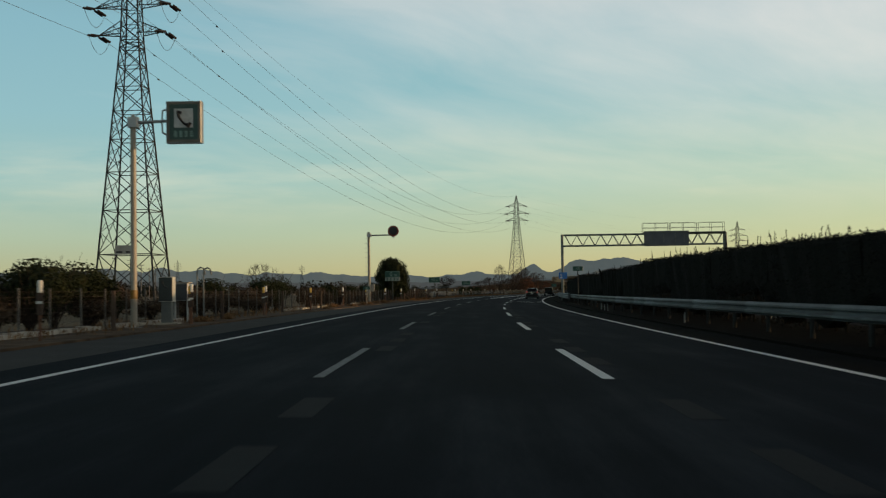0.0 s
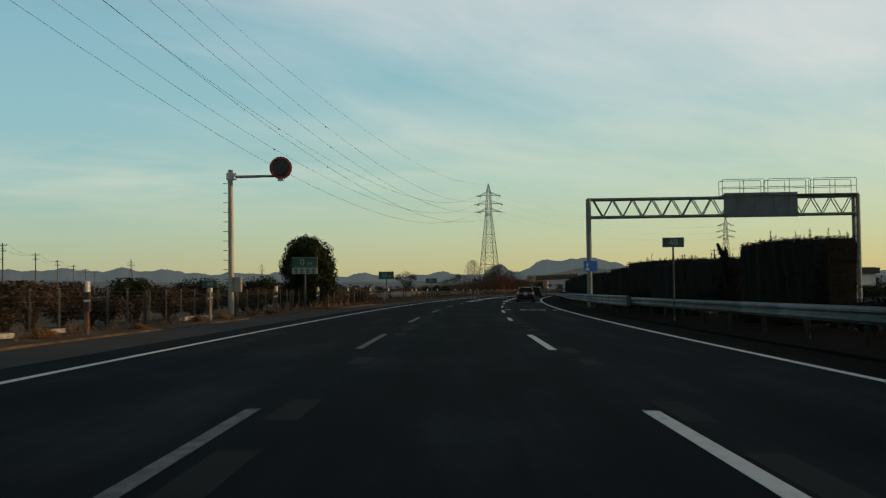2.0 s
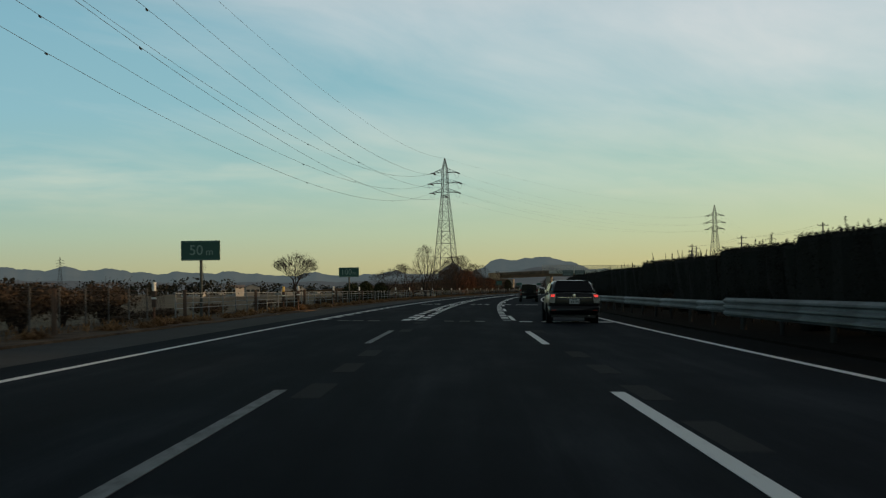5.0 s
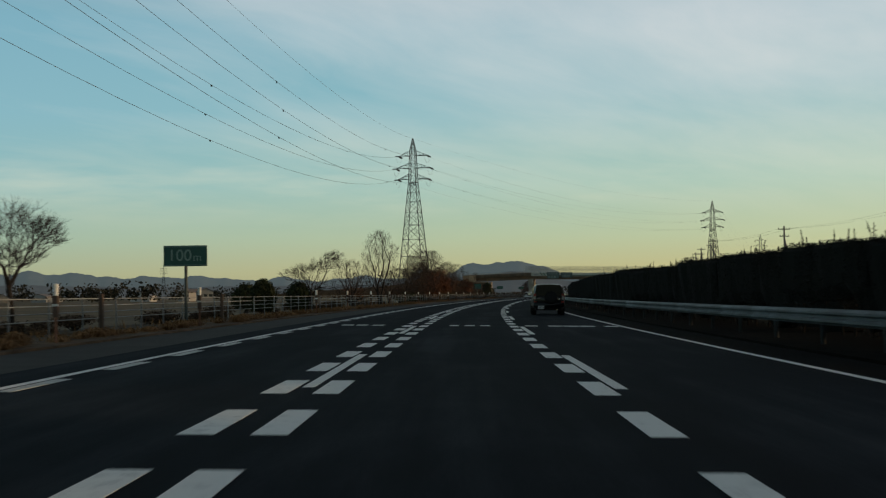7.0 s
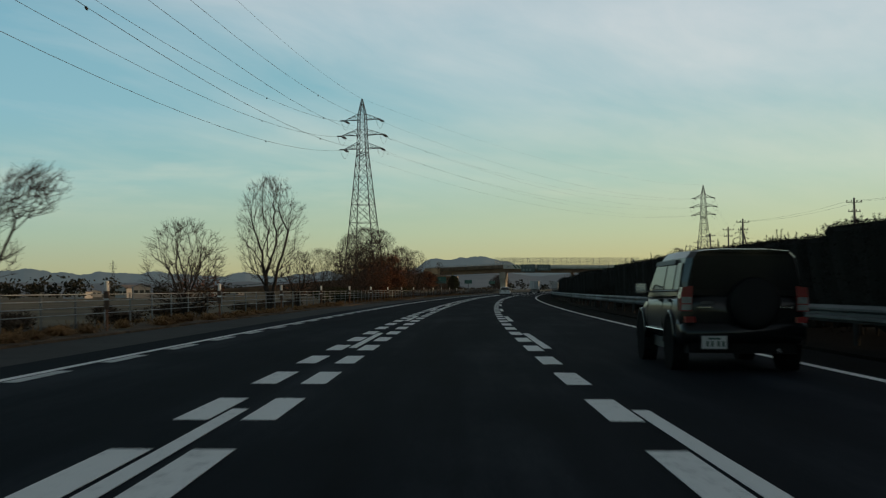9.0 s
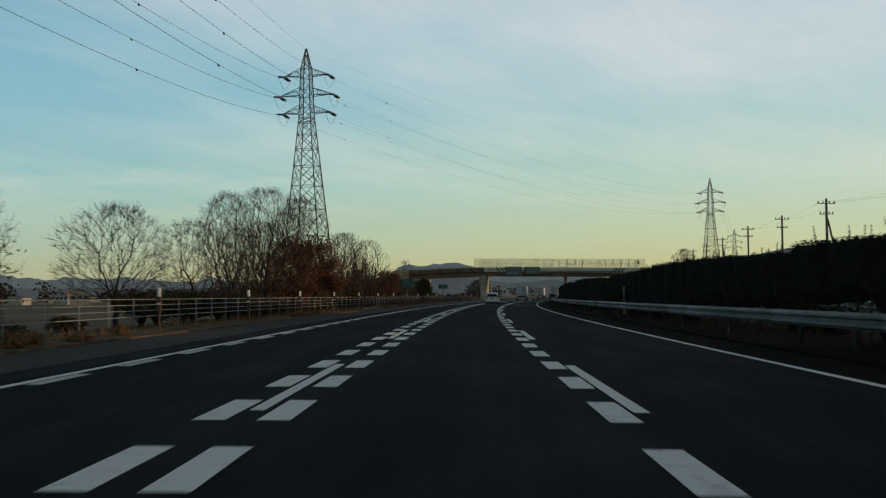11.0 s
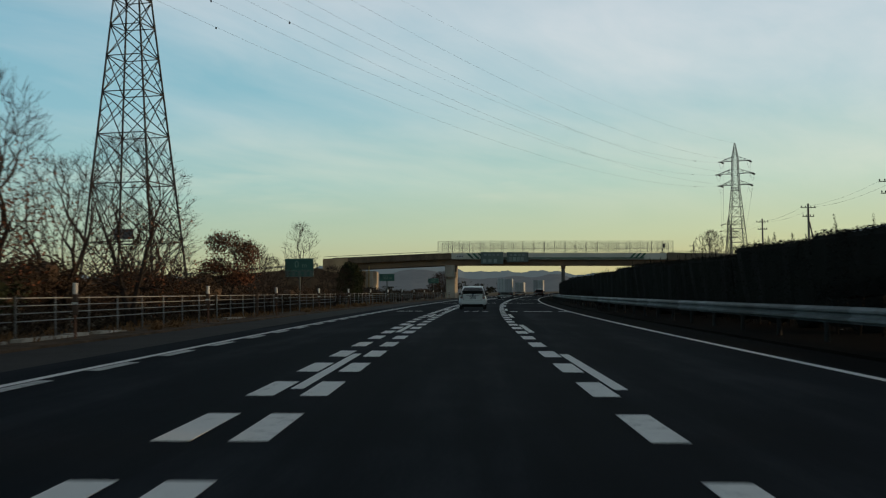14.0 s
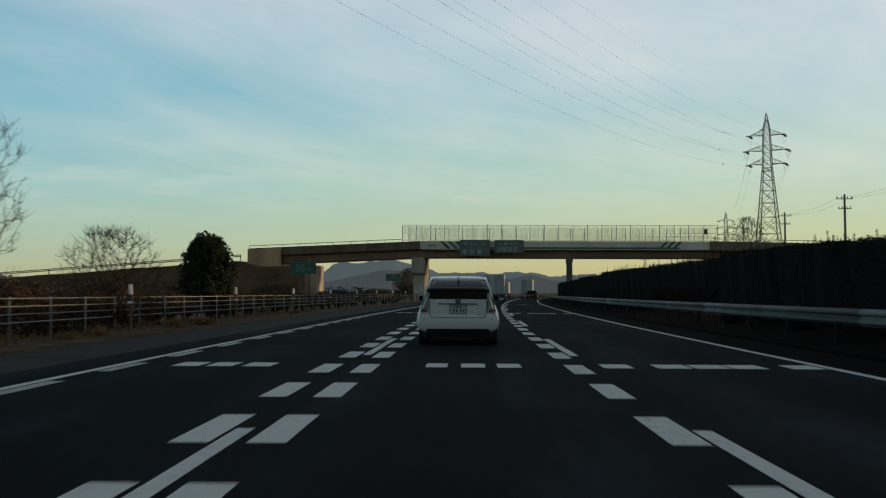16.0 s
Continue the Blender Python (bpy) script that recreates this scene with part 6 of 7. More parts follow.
def delineators():
    white = mat("white reflector cap", (0.66, 0.66, 0.62), (0.55, 0.54, 0.5), 0.4, 0, 3, 30, 0)
    brown = mat("brown weathered post", (0.09, 0.055, 0.035), (0.055, 0.035, 0.025), 0.8, 0, 3, 30, 0.1)
    rusty = mat("rusty orange-brown post", (0.24, 0.10, 0.05), (0.12, 0.06, 0.035), 0.8, 0, 3, 30, 0.1)
    amber = mat("amber reflector", (0.62, 0.40, 0.08), (0.55, 0.33, 0.06), 0.25, 0, 3, 30, 0)

    def build(where, h, cap, label):
        t = thing("delineator", where, label, "delineator post", "roadside delineators")
        part("post", Geo().lathe([(0.032, -0.3), (0.032, h * 0.62), (0.03, h * 0.63)], 10), rusty, t)
        part("sleeve", Geo().box((-0.065, -0.045, h * 0.44), (0.065, 0.045, h * 0.80), None, 0.02), brown, t)
        part("cap", Geo().lathe([(0.052, h * 0.80), (0.056, h * 0.82), (0.056, h * 0.99), (0.045, h)], 12), cap, t)
        part("band", Geo().box((-0.067, -0.05, h * 0.62), (0.067, -0.046, h * 0.66)), white, t)
        return t
    a = build(at(334.3 - 14 * 24, -8.75, 0), 1.28, white, "brown delineator post with a white reflector cap")
    b = build(at(40, -8.8, 0), 1.22, amber, "brown delineator post with an amber reflector cap")
    for k in range(-23, 18):
        if k in (-20, -12, -8):
            continue
        copy_thing(a, at(334.3 + 14 * k, -8.75, 0))
    for s in (26.3, 54.3, 82.3, 96.3, 110.3, 138.3, 176.0):
        copy_thing(b, at(s, -8.8, 0, 10))
    # short fat old posts among them
    c = thing("marker_post", at(5.0, -9.2, 0), "short weathered brown post with a pale top", "marker post", "short marker posts")
    part("post", Geo().box((-0.06, -0.05, -0.2), (0.06, 0.05, 0.95), None, 0.02), brown, c)
    part("top", Geo().box((-0.055, -0.045, 0.95), (0.055, 0.045, 1.06), None, 0.02), brown, c)
    for s in (19.2, 33.3, 47.5, 61.2, 75.3, 89.0, 103.1, 117.4, 131.2, 145.1, 158, 171, 185.4, 199.1, 214.0, 402.0):
        copy_thing(c, at(s, -9.2, 0, random.Random(int(s)).uniform(-20, 20)))


delineators()


def drain_slabs():
    """Pale concrete channel slabs, laid bare here and there at the foot of the fences."""
    pale = mat("pale weathered concrete", (0.55, 0.52, 0.45), (0.30, 0.27, 0.22), 0.9, 0, 2.0, 20, 0.3, 0.2)
    rnd = random.Random(41)
    for a, b, d in ((12, 30, -10.32), (54, 62, -10.22), (66, 70, -10.3), (84, 88, -10.2), (366, 381, -9.3), (396, 399, -9.35)):
        s = a
        while s < b:
            ln = rnd.uniform(0.7, 1.9)
            solid("drain_slab", Geo().box((-0.13, 0, -0.1), (0.13, ln, rnd.uniform(0.05, 0.11)), None, 0.02), pale, "pale weathered concrete drain slab at the fence foot", "drain slab", "drain slabs", m=lay(s, d + rnd.uniform(-0.04, 0.04), 0.0, rnd.uniform(-1.5, 1.5)))
            s += ln + rnd.choice((0.03, 0.03, 0.05, 0.8))


drain_slabs()


# ---- utility poles ----
def utility_pole(m, h, label, braced=False, arms=2, turn=0):
    t = thing("utility_pole", m, label, "utility pole", "utility poles")
    conc = mat("dark pole concrete", (0.17, 0.16, 0.15), (0.12, 0.11, 0.10), 0.9, 0, 1, 15, 0.1)
    part("pole", Geo().tube((0, 0, -0.5), (0, 0, h), 0.19, 0.12, 10), conc, t)
    R = Matrix.Rotation(radians(turn), 4, "Z")
    for i in range(arms):
        z = h - 0.5 - 1.1 * i
        w = 0.95 - 0.2 * i
        g = Geo().box((-w, -0.04, z - 0.04), (w, 0.04, z + 0.04), R)
        a = part("cross_arm", g, M_TOWER, t)
        for x in (-w + 0.1, -w * 0.35, w * 0.35, w - 0.1):
            part("insulator", Geo().lathe([(0.04, z + 0.06), (0.07, z + 0.12), (0.07, z + 0.2), (0.03, z + 0.26)], 7, R @ Matrix.Translation((x, 0, 0))), M_INSUL, a)
    if braced:
        part("stay_pole", Geo().tube((2.3, 0.4, -0.5), (0.1, 0, h * 0.82), 0.13, 0.10, 8), conc, t)
    return t


pole_tops = []
for i, (s, d) in enumerate(((330.0, 50.8), (366.0, 41.9), (401.1, 34.8), (440.2, 37.9), (468.2, 37.8), (505.7, 38.6), (542.3, 39.3), (574, 39), (610, 39), (648, 39))):
    h = (12.5, 11.8, 11.3, 12.0, 12.1, 12.1, 12.3)[min(i, 6)]
    m = at(s, d, -0.35)
    utility_pole(m, h + 0.3, "braced concrete utility pole with crossarms" if i in (1, 2, 5) else "concrete utility pole with crossarms behind the opposite carriageway", braced=i in (1, 2, 5), turn=8)
    pole_tops.append(m @ Vector((0, 0, h - 0.1)))
for a, b in zip(pole_tops, pole_tops[1:]):
    for x in (-0.8, 0.8):
        l = thing("utility_wire", Matrix.Identity(4), "thin dark utility wire between poles", "wire", "utility wires")
        o = Vector((x, 0, 0))
        part("cable", Geo().path(span(a + o, b + o, 0.45, 10), 0.009, 3), M_WIRE, l)
tops = []
for k in range(6):
    x, y = -82 - 12.2 * k, 284 + 60 * k
    h = 11.0
    utility_pole(Matrix.Translation((x, y, -0.4)), h + 1.0, "distant utility pole with crossarms across the fields", turn=-10)
    tops.append(Vector((x, y, h + 0.35)))
for a, b in zip(tops, tops[1:]):
    for o in (-1.0, 1.0):
        l = thing("utility_wire", Matrix.Identity(4), "thin dark utility wire between distant poles", "wire", "utility wires")
        part("cable", Geo().path(span(a + Vector((o, 0, 0)), b + Vector((o, 0, 0)), 1.0, 10), 0.02, 3), M_WIRE, l)
for x, y, h in ((-330, 1450, 42), (-210, 1650, 40), (-520, 1500, 42), (420, 1500, 40)):
    lattice_tower(Matrix.Translation((x, y, -0.4)), h, 6.8, h * 0.74, 1.7, [(h * 0.76, 3.6), (h * 0.83, 4.0), (h * 0.90, 3.4)], "far grey steel lattice transmission tower")


# ---- buildings beyond the road ----
def shed(m, w, l, h, roof_h, wall_c, roof_c, label, windows=4, top=0.0):
    t = thing("building", m, label, "building", "distant buildings")
    wall_m = mat("wall %.2f %.2f" % wall_c[:2], wall_c, tuple(c * 0.8 for c in wall_c), 0.8, 0, 0.4, 8, 0.1)
    roof_m = mat("roof %.2f %.2f" % roof_c[:2], roof_c, tuple(c * 0.75 for c in roof_c), 0.6, 0.1, 0.4, 8, 0.1)
    part("wall_shell", Geo().extrude([(-w / 2, -0.3), (w / 2, -0.3), (w / 2, h), (top, h + roof_h * 0.96), (-top - 0.01, h + roof_h * 0.96), (-w / 2, h)], 0, l), wall_m, t)
    for sx in (-1, 1):
        part("roof", Geo().extrude([(0, h + roof_h), (sx * top, h + roof_h), (sx * (w / 2 + 0.4), h - 0.05), (sx * (w / 2 + 0.4), h + 0.12), (sx * top, h + roof_h + 0.18), (0, h + roof_h + 0.18)] if top else [(0, h + roof_h), (sx * (w / 2 + 0.4), h - 0.05), (sx * (w / 2 + 0.4), h + 0.12), (0, h + roof_h + 0.18)], -0.4, l + 0.4), roof_m, t)
    for i in range(windows):
        x = -w / 2 + w * (i + 0.5) / windows
        win = part("window", Geo().box((x - w * 0.12, -0.05, h * 0.45), (x + w * 0.12, -0.01, h * 0.72)), mat("dark window glass", (0.03, 0.035, 0.04), None, 0.15, 0, 2, 20, 0), t)
        part("frame", Geo().box((x - w * 0.13, -0.07, h * 0.43), (x + w * 0.13, -0.055, h * 0.45)), M_GALV, win)
    return t


shed(at(483, 58.6, -0.35, 0), 30, 42, 8.6, 1.0, (0.74, 0.76, 0.78), (0.22, 0.24, 0.26), "large white flat-topped warehouse behind the far poles", 6, 12.3)
low = shed(at(230, 41.2, -0.35, 0), 26, 12, 4.05, 0.7, (0.62, 0.62, 0.60), (0.14, 0.13, 0.12), "long low white building with a dark fascia beyond the opposite carriageway", 0, 12.9)
part("fascia", Geo().box((-13.5, -0.75, 4.02), (13.5, -0.45, 4.85), None, 0.03), mat("dark brown fascia", (0.06, 0.052, 0.046), (0.04, 0.035, 0.03), 0.7, 0, 0.5, 10, 0.05), low)
rb = random.Random(21)
for k in range(26):
    az = radians(rb.uniform(-26, -2))
    dist = rb.uniform(650, 1600)
    c = rb.choice(((0.30, 0.29, 0.27), (0.22, 0.20, 0.17), (0.36, 0.35, 0.33)))
    r = rb.choice(((0.10, 0.10, 0.11), (0.14, 0.11, 0.09), (0.08, 0.10, 0.13)))
    shed(Matrix.Translation((dist * math.sin(az), 60 + dist * math.cos(az), -0.4)) @ Matrix.Rotation(rb.uniform(-0.6, 0.6), 4, "Z"), rb.uniform(7, 13), rb.uniform(8, 14), rb.uniform(3.0, 5.6), rb.uniform(1.2, 2.2), c, r, "distant farmhouse with a dark pitched roof", 3)


def far_woods():
    """Dark belts of trees across the fields, far off."""
    rnd = random.Random(9)
    g = Geo()
    for k in range(46):
        az = radians(rnd.uniform(-30, 26))
        dist = rnd.uniform(450, 1500)
        c = Vector((dist * math.sin(az), 100 + dist * math.cos(az), 0))
        if c.x > 0 and abs(c.x - rp(min(c.y, 2400), 0).x) < 70:
            continue
        n = rnd.randrange(4, 11)
        for i in range(n):
            p = c + Vector((rnd.uniform(-26, 26), rnd.uniform(-8, 8), 0))
            h = rnd.uniform(3.5, 8.5)
            leaf_quads(g, rnd, [((p.x + rnd.gauss(0, h * 0.28), p.y + rnd.gauss(0, h * 0.28), h * (0.1 + 0.9 * rnd.random() ** 0.8)), None) for _ in range(70)], 0.75, 0.4)
    solid("far_woods", g, mat("far dark woods", (0.05, 0.048, 0.035), (0.03, 0.03, 0.024), 1.0, 0, 0.05, 1, 0, 0, island=True, vary=0.4), "dark belts of trees across the distant fields", "woods", kind="stuff")


far_woods()

# ---- vehicles ----
def car_paint(name, col, rough=0.3, metal=0.3):
    m = mat(name, col, tuple(c * 0.93 for c in col), rough, metal, 0.7, 60, 0.0, 0.5, vary=0.0)
    m.node_tree.nodes["Principled BSDF"].inputs["Coat Weight"].default_value = 0.35
    m.node_tree.nodes["Principled BSDF"].inputs["Coat Roughness"].default_value = 0.08
    return m


M_CARGLASS = mat("tinted car glass", (0.008, 0.009, 0.010), (0.005, 0.0055, 0.006), 0.12, 0, 2, 20, 0, 0.09, vary=0)
M_TYRE = mat("tyre rubber", (0.014, 0.014, 0.014), (0.009, 0.009, 0.009), 0.95, 0, 6, 60, 0.1, 0.02)
M_RIM = mat("alloy rim", (0.16, 0.165, 0.17), (0.10, 0.105, 0.11), 0.3, 0.8, 4, 40, 0)
M_REDLAMP = mat("red lamp plastic", (0.16, 0.010, 0.010), (0.11, 0.007, 0.007), 0.18, 0, 5, 60, 0, 0.6, vary=0)
M_CLEARLAMP = mat("clear lamp plastic", (0.27, 0.275, 0.28), (0.12, 0.12, 0.125), 0.2, 0.4, 5, 60, 0, 0.6, vary=0)
M_BRAKE = mat("lit tail lamp", (0.5, 0.02, 0.015), (0.45, 0.02, 0.015), 0.2, 0, 5, 60, 0, 0.5, vary=0, emit=((1.0, 0.07, 0.06), 0.8))
M_HEADLIT = mat("lit headlamp", (0.8, 0.8, 0.7), (0.8, 0.8, 0.7), 0.2, 0, 5, 60, 0, 0.5, vary=0, emit=((1.0, 0.93, 0.7), 6.0))
M_PLATE = mat("white number plate", (0.40, 0.40, 0.39), (0.33, 0.33, 0.32), 0.5, 0, 5, 60, 0, vary=0)
M_PLATEINK = mat("dark green plate ink", (0.03, 0.07, 0.05), (0.03, 0.06, 0.05), 0.6, 0, 5, 60, 0, vary=0)
M_CHROME = mat("chrome trim", (0.6, 0.6, 0.6), (0.5, 0.5, 0.5), 0.15, 1.0, 5, 60, 0, vary=0)


def loft(stations, close=True):
    """Half outlines (x, z) at stations along y, mirrored and joined into a shell."""
    g = Geo()
    k = len(stations[0][1])
    rows = []
    for y, half in stations:
        ring = [(x, y, z) for x, z in half] + [(-x, y, z) for x, z in reversed(half)]
        rows.append(ring)
    n = 2 * k
    for r in rows:
        g.v += r
    for i in range(len(rows) - 1):
        for j in range(n):
            g.f.append((i * n + j, i * n + (j + 1) % n, (i + 1) * n + (j + 1) % n, (i + 1) * n + j))
    if close:
        g.f += [tuple(range(n - 1, -1, -1)), tuple((len(rows) - 1) * n + j for j in range(n))]
    return g


def wheel(t, x, y, r, w):
    side = 1 if x > 0 else -1
    m = Matrix.Translation((x, y, r)) @ Matrix.Rotation(radians(90) * side, 4, "Y")
    wh = part("wheel", Geo().lathe([(r * 0.62, -w / 2), (r * 0.92, -w / 2), (r, -w * 0.32), (r, w * 0.32), (r * 0.92, w / 2), (r * 0.62, w / 2)], 28, m), M_TYRE, t, "black rubber tyre")
    g = Geo().lathe([(r * 0.62, w * 0.42), (r * 0.58, w * 0.30), (r * 0.2, w * 0.36), (0.0, w * 0.38)], 24, m)
    for k in range(5):
        a = k * 2 * math.pi / 5
        g.box((-0.03, 0.05, w * 0.36), (0.03, r * 0.6, w * 0.44), m @ Matrix.Rotation(a, 4, "Z"))
    part("rim", g, M_RIM, wh, "silver alloy rim")


def plate(t, y, z, w=0.33, h=0.165, x=0.0):
    p = part("number_plate", Geo().box((x - w / 2, y - 0.012, z - h / 2), (x + w / 2, y, z + h / 2)), M_PLATE, t)
    part("plate_frame", Geo().box((x - w / 2 - 0.015, y - 0.008, z - h / 2 - 0.015), (x + w / 2 + 0.015, y + 0.002, z + h / 2 + 0.015)), M_BLACK, p)
    g = Geo()
    for i in range(4):
        xx = x - w * 0.32 + i * w * 0.19 + (0.02 if i > 1 else 0)
        g.box((xx, y - 0.016, z - h * 0.34), (xx + w * 0.10, y - 0.0125, z + h * 0.10))
    g.box((x - w * 0.25, y - 0.016, z + h * 0.22), (x + w * 0.25, y - 0.0125, z + h * 0.38))
    part("plate_print", g, M_PLATEINK, p)


def subdivided(ob, levels=2):
    md = ob.modifiers.new("smooth", "SUBSURF")
    md.levels = md.render_levels = levels
    return ob


def hatchback(m):
    """White five-door hybrid hatchback, seen mostly from behind."""
    t = thing("car", m, "white hybrid hatchback car with a split rear window", "car", "cars on the road")
    P = car_paint("pearl white paint", (0.50, 0.51, 0.505), 0.28, 0.05)
    body = loft([
        (-0.02, [(0.66, 0.30), (0.78, 0.40), (0.80, 0.50), (0.74, 0.57), (0.60, 0.60)]),
        (0.02, [(0.74, 0.24), (0.86, 0.40), (0.865, 0.54), (0.76, 0.68), (0.66, 0.96)]),
        (0.14, [(0.79, 0.22), (0.885, 0.42), (0.885, 0.58), (0.80, 0.78), (0.70, 1.02)]),
        (0.45, [(0.80, 0.22), (0.890, 0.45), (0.890, 0.62), (0.82, 0.82), (0.74, 1.02)]),
        (1.30, [(0.80, 0.21), (0.885, 0.42), (0.885, 0.60), (0.83, 0.80), (0.77, 0.96)]),
        (2.40, [(0.80, 0.21), (0.885, 0.42), (0.885, 0.58), (0.83, 0.78), (0.77, 0.92)]),
        (3.40, [(0.80, 0.21), (0.880, 0.42), (0.880, 0.56), (0.82, 0.74), (0.72, 0.89)]),
        (4.05, [(0.74, 0.22), (0.83, 0.40), (0.83, 0.55), (0.76, 0.68), (0.60, 0.78)]),
        (4.40, [(0.55, 0.25), (0.64, 0.38), (0.64, 0.50), (0.58, 0.60), (0.42, 0.66)]),
        (4.46, [(0.40, 0.28), (0.48, 0.38), (0.48, 0.48), (0.44, 0.55), (0.34, 0.60)]),
    ])
    subdivided(part("body", body, P, t, smooth=True))
    cabin = loft([
        (0.10, [(0.70, 0.98), (0.69, 1.05), (0.66, 1.16), (0.55, 1.185)]),
        (0.20, [(0.725, 0.99), (0.70, 1.10), (0.655, 1.20), (0.54, 1.225)]),
        (0.62, [(0.735, 0.98), (0.695, 1.14), (0.60, 1.33), (0.48, 1.365)]),
        (1.20, [(0.755, 0.95), (0.70, 1.16), (0.575, 1.42), (0.46, 1.45)]),
        (2.00, [(0.76, 0.92), (0.70, 1.16), (0.57, 1.445), (0.46, 1.475)]),
        (2.70, [(0.755, 0.90), (0.69, 1.10), (0.57, 1.38), (0.46, 1.41)]),
        (3.45, [(0.72, 0.88), (0.70, 0.92), (0.66, 0.97), (0.52, 1.00)]),
    ])
    part("glasshouse", cabin, M_CARGLASS, t, "dark tinted glasshouse", smooth=True)
    roof = loft([
        (0.66, [(0.61, 1.335), (0.615, 1.36), (0.57, 1.392), (0.44, 1.415)]),
        (1.20, [(0.585, 1.415), (0.59, 1.44), (0.55, 1.465), (0.43, 1.482)]),
        (2.00, [(0.58, 1.442), (0.585, 1.466), (0.545, 1.488), (0.43, 1.502)]),
        (2.70, [(0.58, 1.375), (0.585, 1.40), (0.545, 1.425), (0.43, 1.438)]),
    ])
    subdivided(part("roof", roof, P, t, smooth=True), 1)
    for sx in (-1, 1):
        g = Geo()
        g.path([(sx * 0.70, 0.08, 0.98), (sx * 0.68, 0.13, 1.12), (sx * 0.655, 0.34, 1.24), (sx * 0.615, 0.66, 1.35), (sx * 0.595, 1.2, 1.43), (sx * 0.59, 2.0, 1.455), (sx * 0.595, 2.7, 1.39), (sx * 0.69, 3.45, 0.97)], [0.045, 0.042, 0.04, 0.036, 0.03, 0.028, 0.028, 0.028], 8)
        part("pillar", g, P, t, smooth=True)
        for y in (1.75, 2.0):
            part("door_pillar", Geo().tube((sx * 0.80, y, 0.92), (sx * 0.648, y, 1.45), 0.02, None, 6), M_BLACK, t)
        lamp = part("tail_light", Geo().extrude([(sx * 0.60, 1.12), (sx * 0.665, 1.11), (sx * 0.76, 0.90), (sx * 0.80, 0.72), (sx * 0.66, 0.70), (sx * 0.625, 0.80)], -0.03, 0.16), M_CLEARLAMP, t, "clear tail light cluster")
        part("red_lens", Geo().extrude([(sx * 0.64, 0.76), (sx * 0.755, 0.78), (sx * 0.768, 0.725), (sx * 0.645, 0.705)], -0.037, -0.031), M_REDLAMP, lamp)
        part("red_lens", Geo().extrude([(sx * 0.62, 1.06), (sx * 0.655, 1.06), (sx * 0.69, 0.98), (sx * 0.635, 0.98)], -0.037, -0.031), M_REDLAMP, lamp)
        mir = part("mirror", Geo().box((sx * 0.86 - 0.08, 2.95, 0.93), (sx * 0.86 + 0.08, 3.1, 1.05), None, 0.03), M_BLACK, t)
        part("mirror_glass", Geo().box((sx * 0.86 - 0.06, 2.942, 0.945), (sx * 0.86 + 0.06, 2.948, 1.04)), M_CARGLASS, mir)
    # rear: spoiler bar, lower glass, tailgate edges, handle, plate, bumper valance
    part("spoiler", loft([(0.045, [(0.60, 1.175), (0.62, 1.19), (0.58, 1.205), (0.3, 1.215)]), (0.20, [(0.63, 1.185), (0.645, 1.205), (0.60, 1.232), (0.3, 1.245)])]), M_BLACK, t, "black rear spoiler", smooth=True)
    part("lower_window", loft([(0.0, [(0.60, 0.99), (0.60, 1.02), (0.575, 1.15), (0.3, 1.155)]), (0.10, [(0.63, 0.985), (0.63, 1.02), (0.61, 1.165), (0.3, 1.17)])]), M_CARGLASS, t, "dark lower rear window")
    gate = part("tailgate", loft([(-0.008, [(0.55, 0.60), (0.59, 0.68), (0.60, 0.90), (0.60, 0.982)]), (0.05, [(0.58, 0.58), (0.62, 0.68), (0.635, 0.90), (0.635, 0.985)])]), P, t, "white tailgate panel")
    part("garnish", Geo().box((-0.42, -0.03, 0.872), (0.42, -0.008, 0.895), None, 0.008), mat("dark garnish", (0.05, 0.05, 0.052), None, 0.6, 0, 5, 50, 0), gate)
    part("emblem", Geo().lathe([(0.062, 0.0), (0.062, 0.012), (0.0, 0.014)], 18, Matrix.Translation((0, -0.009, 0.945)) @ Matrix.Rotation(radians(90), 4, "X")), mat("dark chrome badge", (0.05, 0.06, 0.09), None, 0.35, 0.4, 5, 50, 0), gate)
    part("script_badge", Geo().box((0.42, -0.013, 0.66), (0.55, -0.0085, 0.68)), M_CHROME, gate)
    plate(t, -0.012, 0.765)
    part("valance", Geo().box((-0.68, -0.025, 0.19), (0.68, 0.25, 0.36), None, 0.05), M_TYRE, t, "black rear valance")
    part("bumper_line", Geo().box((-0.74, -0.006, 0.555), (0.74, 0.02, 0.565)), M_BLACK, t)
    for sx in (-1, 1):
        part("panel_gap", Geo().path([(sx * 0.565, -0.016, 0.60), (sx * 0.605, -0.016, 0.70), (sx * 0.615, -0.014, 0.98)], 0.006, 5), M_TYRE, t)
        part("lamp_strip", Geo().path([(sx * 0.64, -0.036, 1.06), (sx * 0.70, -0.036, 0.90), (sx * 0.735, -0.036, 0.78)], 0.014, 6), M_CHROME, t)
    part("panel_gap", Geo().tube((-0.565, -0.016, 0.60), (0.565, -0.016, 0.60), 0.006, None, 5), M_TYRE, t)
    part("antenna", Geo().extrude([(0.62, 1.40), (0.80, 1.42), (0.66, 1.47), (0.63, 1.47)], -0.02, 0.02, 0), P, t, "shark-fin antenna")
    part("wiper", Geo().tube((0.0, 0.03, 1.0), (-0.34, 0.035, 1.05), 0.012, None, 5), M_BLACK, t)
    part("underside", Geo().box((-0.74, 0.25, 0.16), (0.74, 4.2, 0.30)), M_BLACK, t)
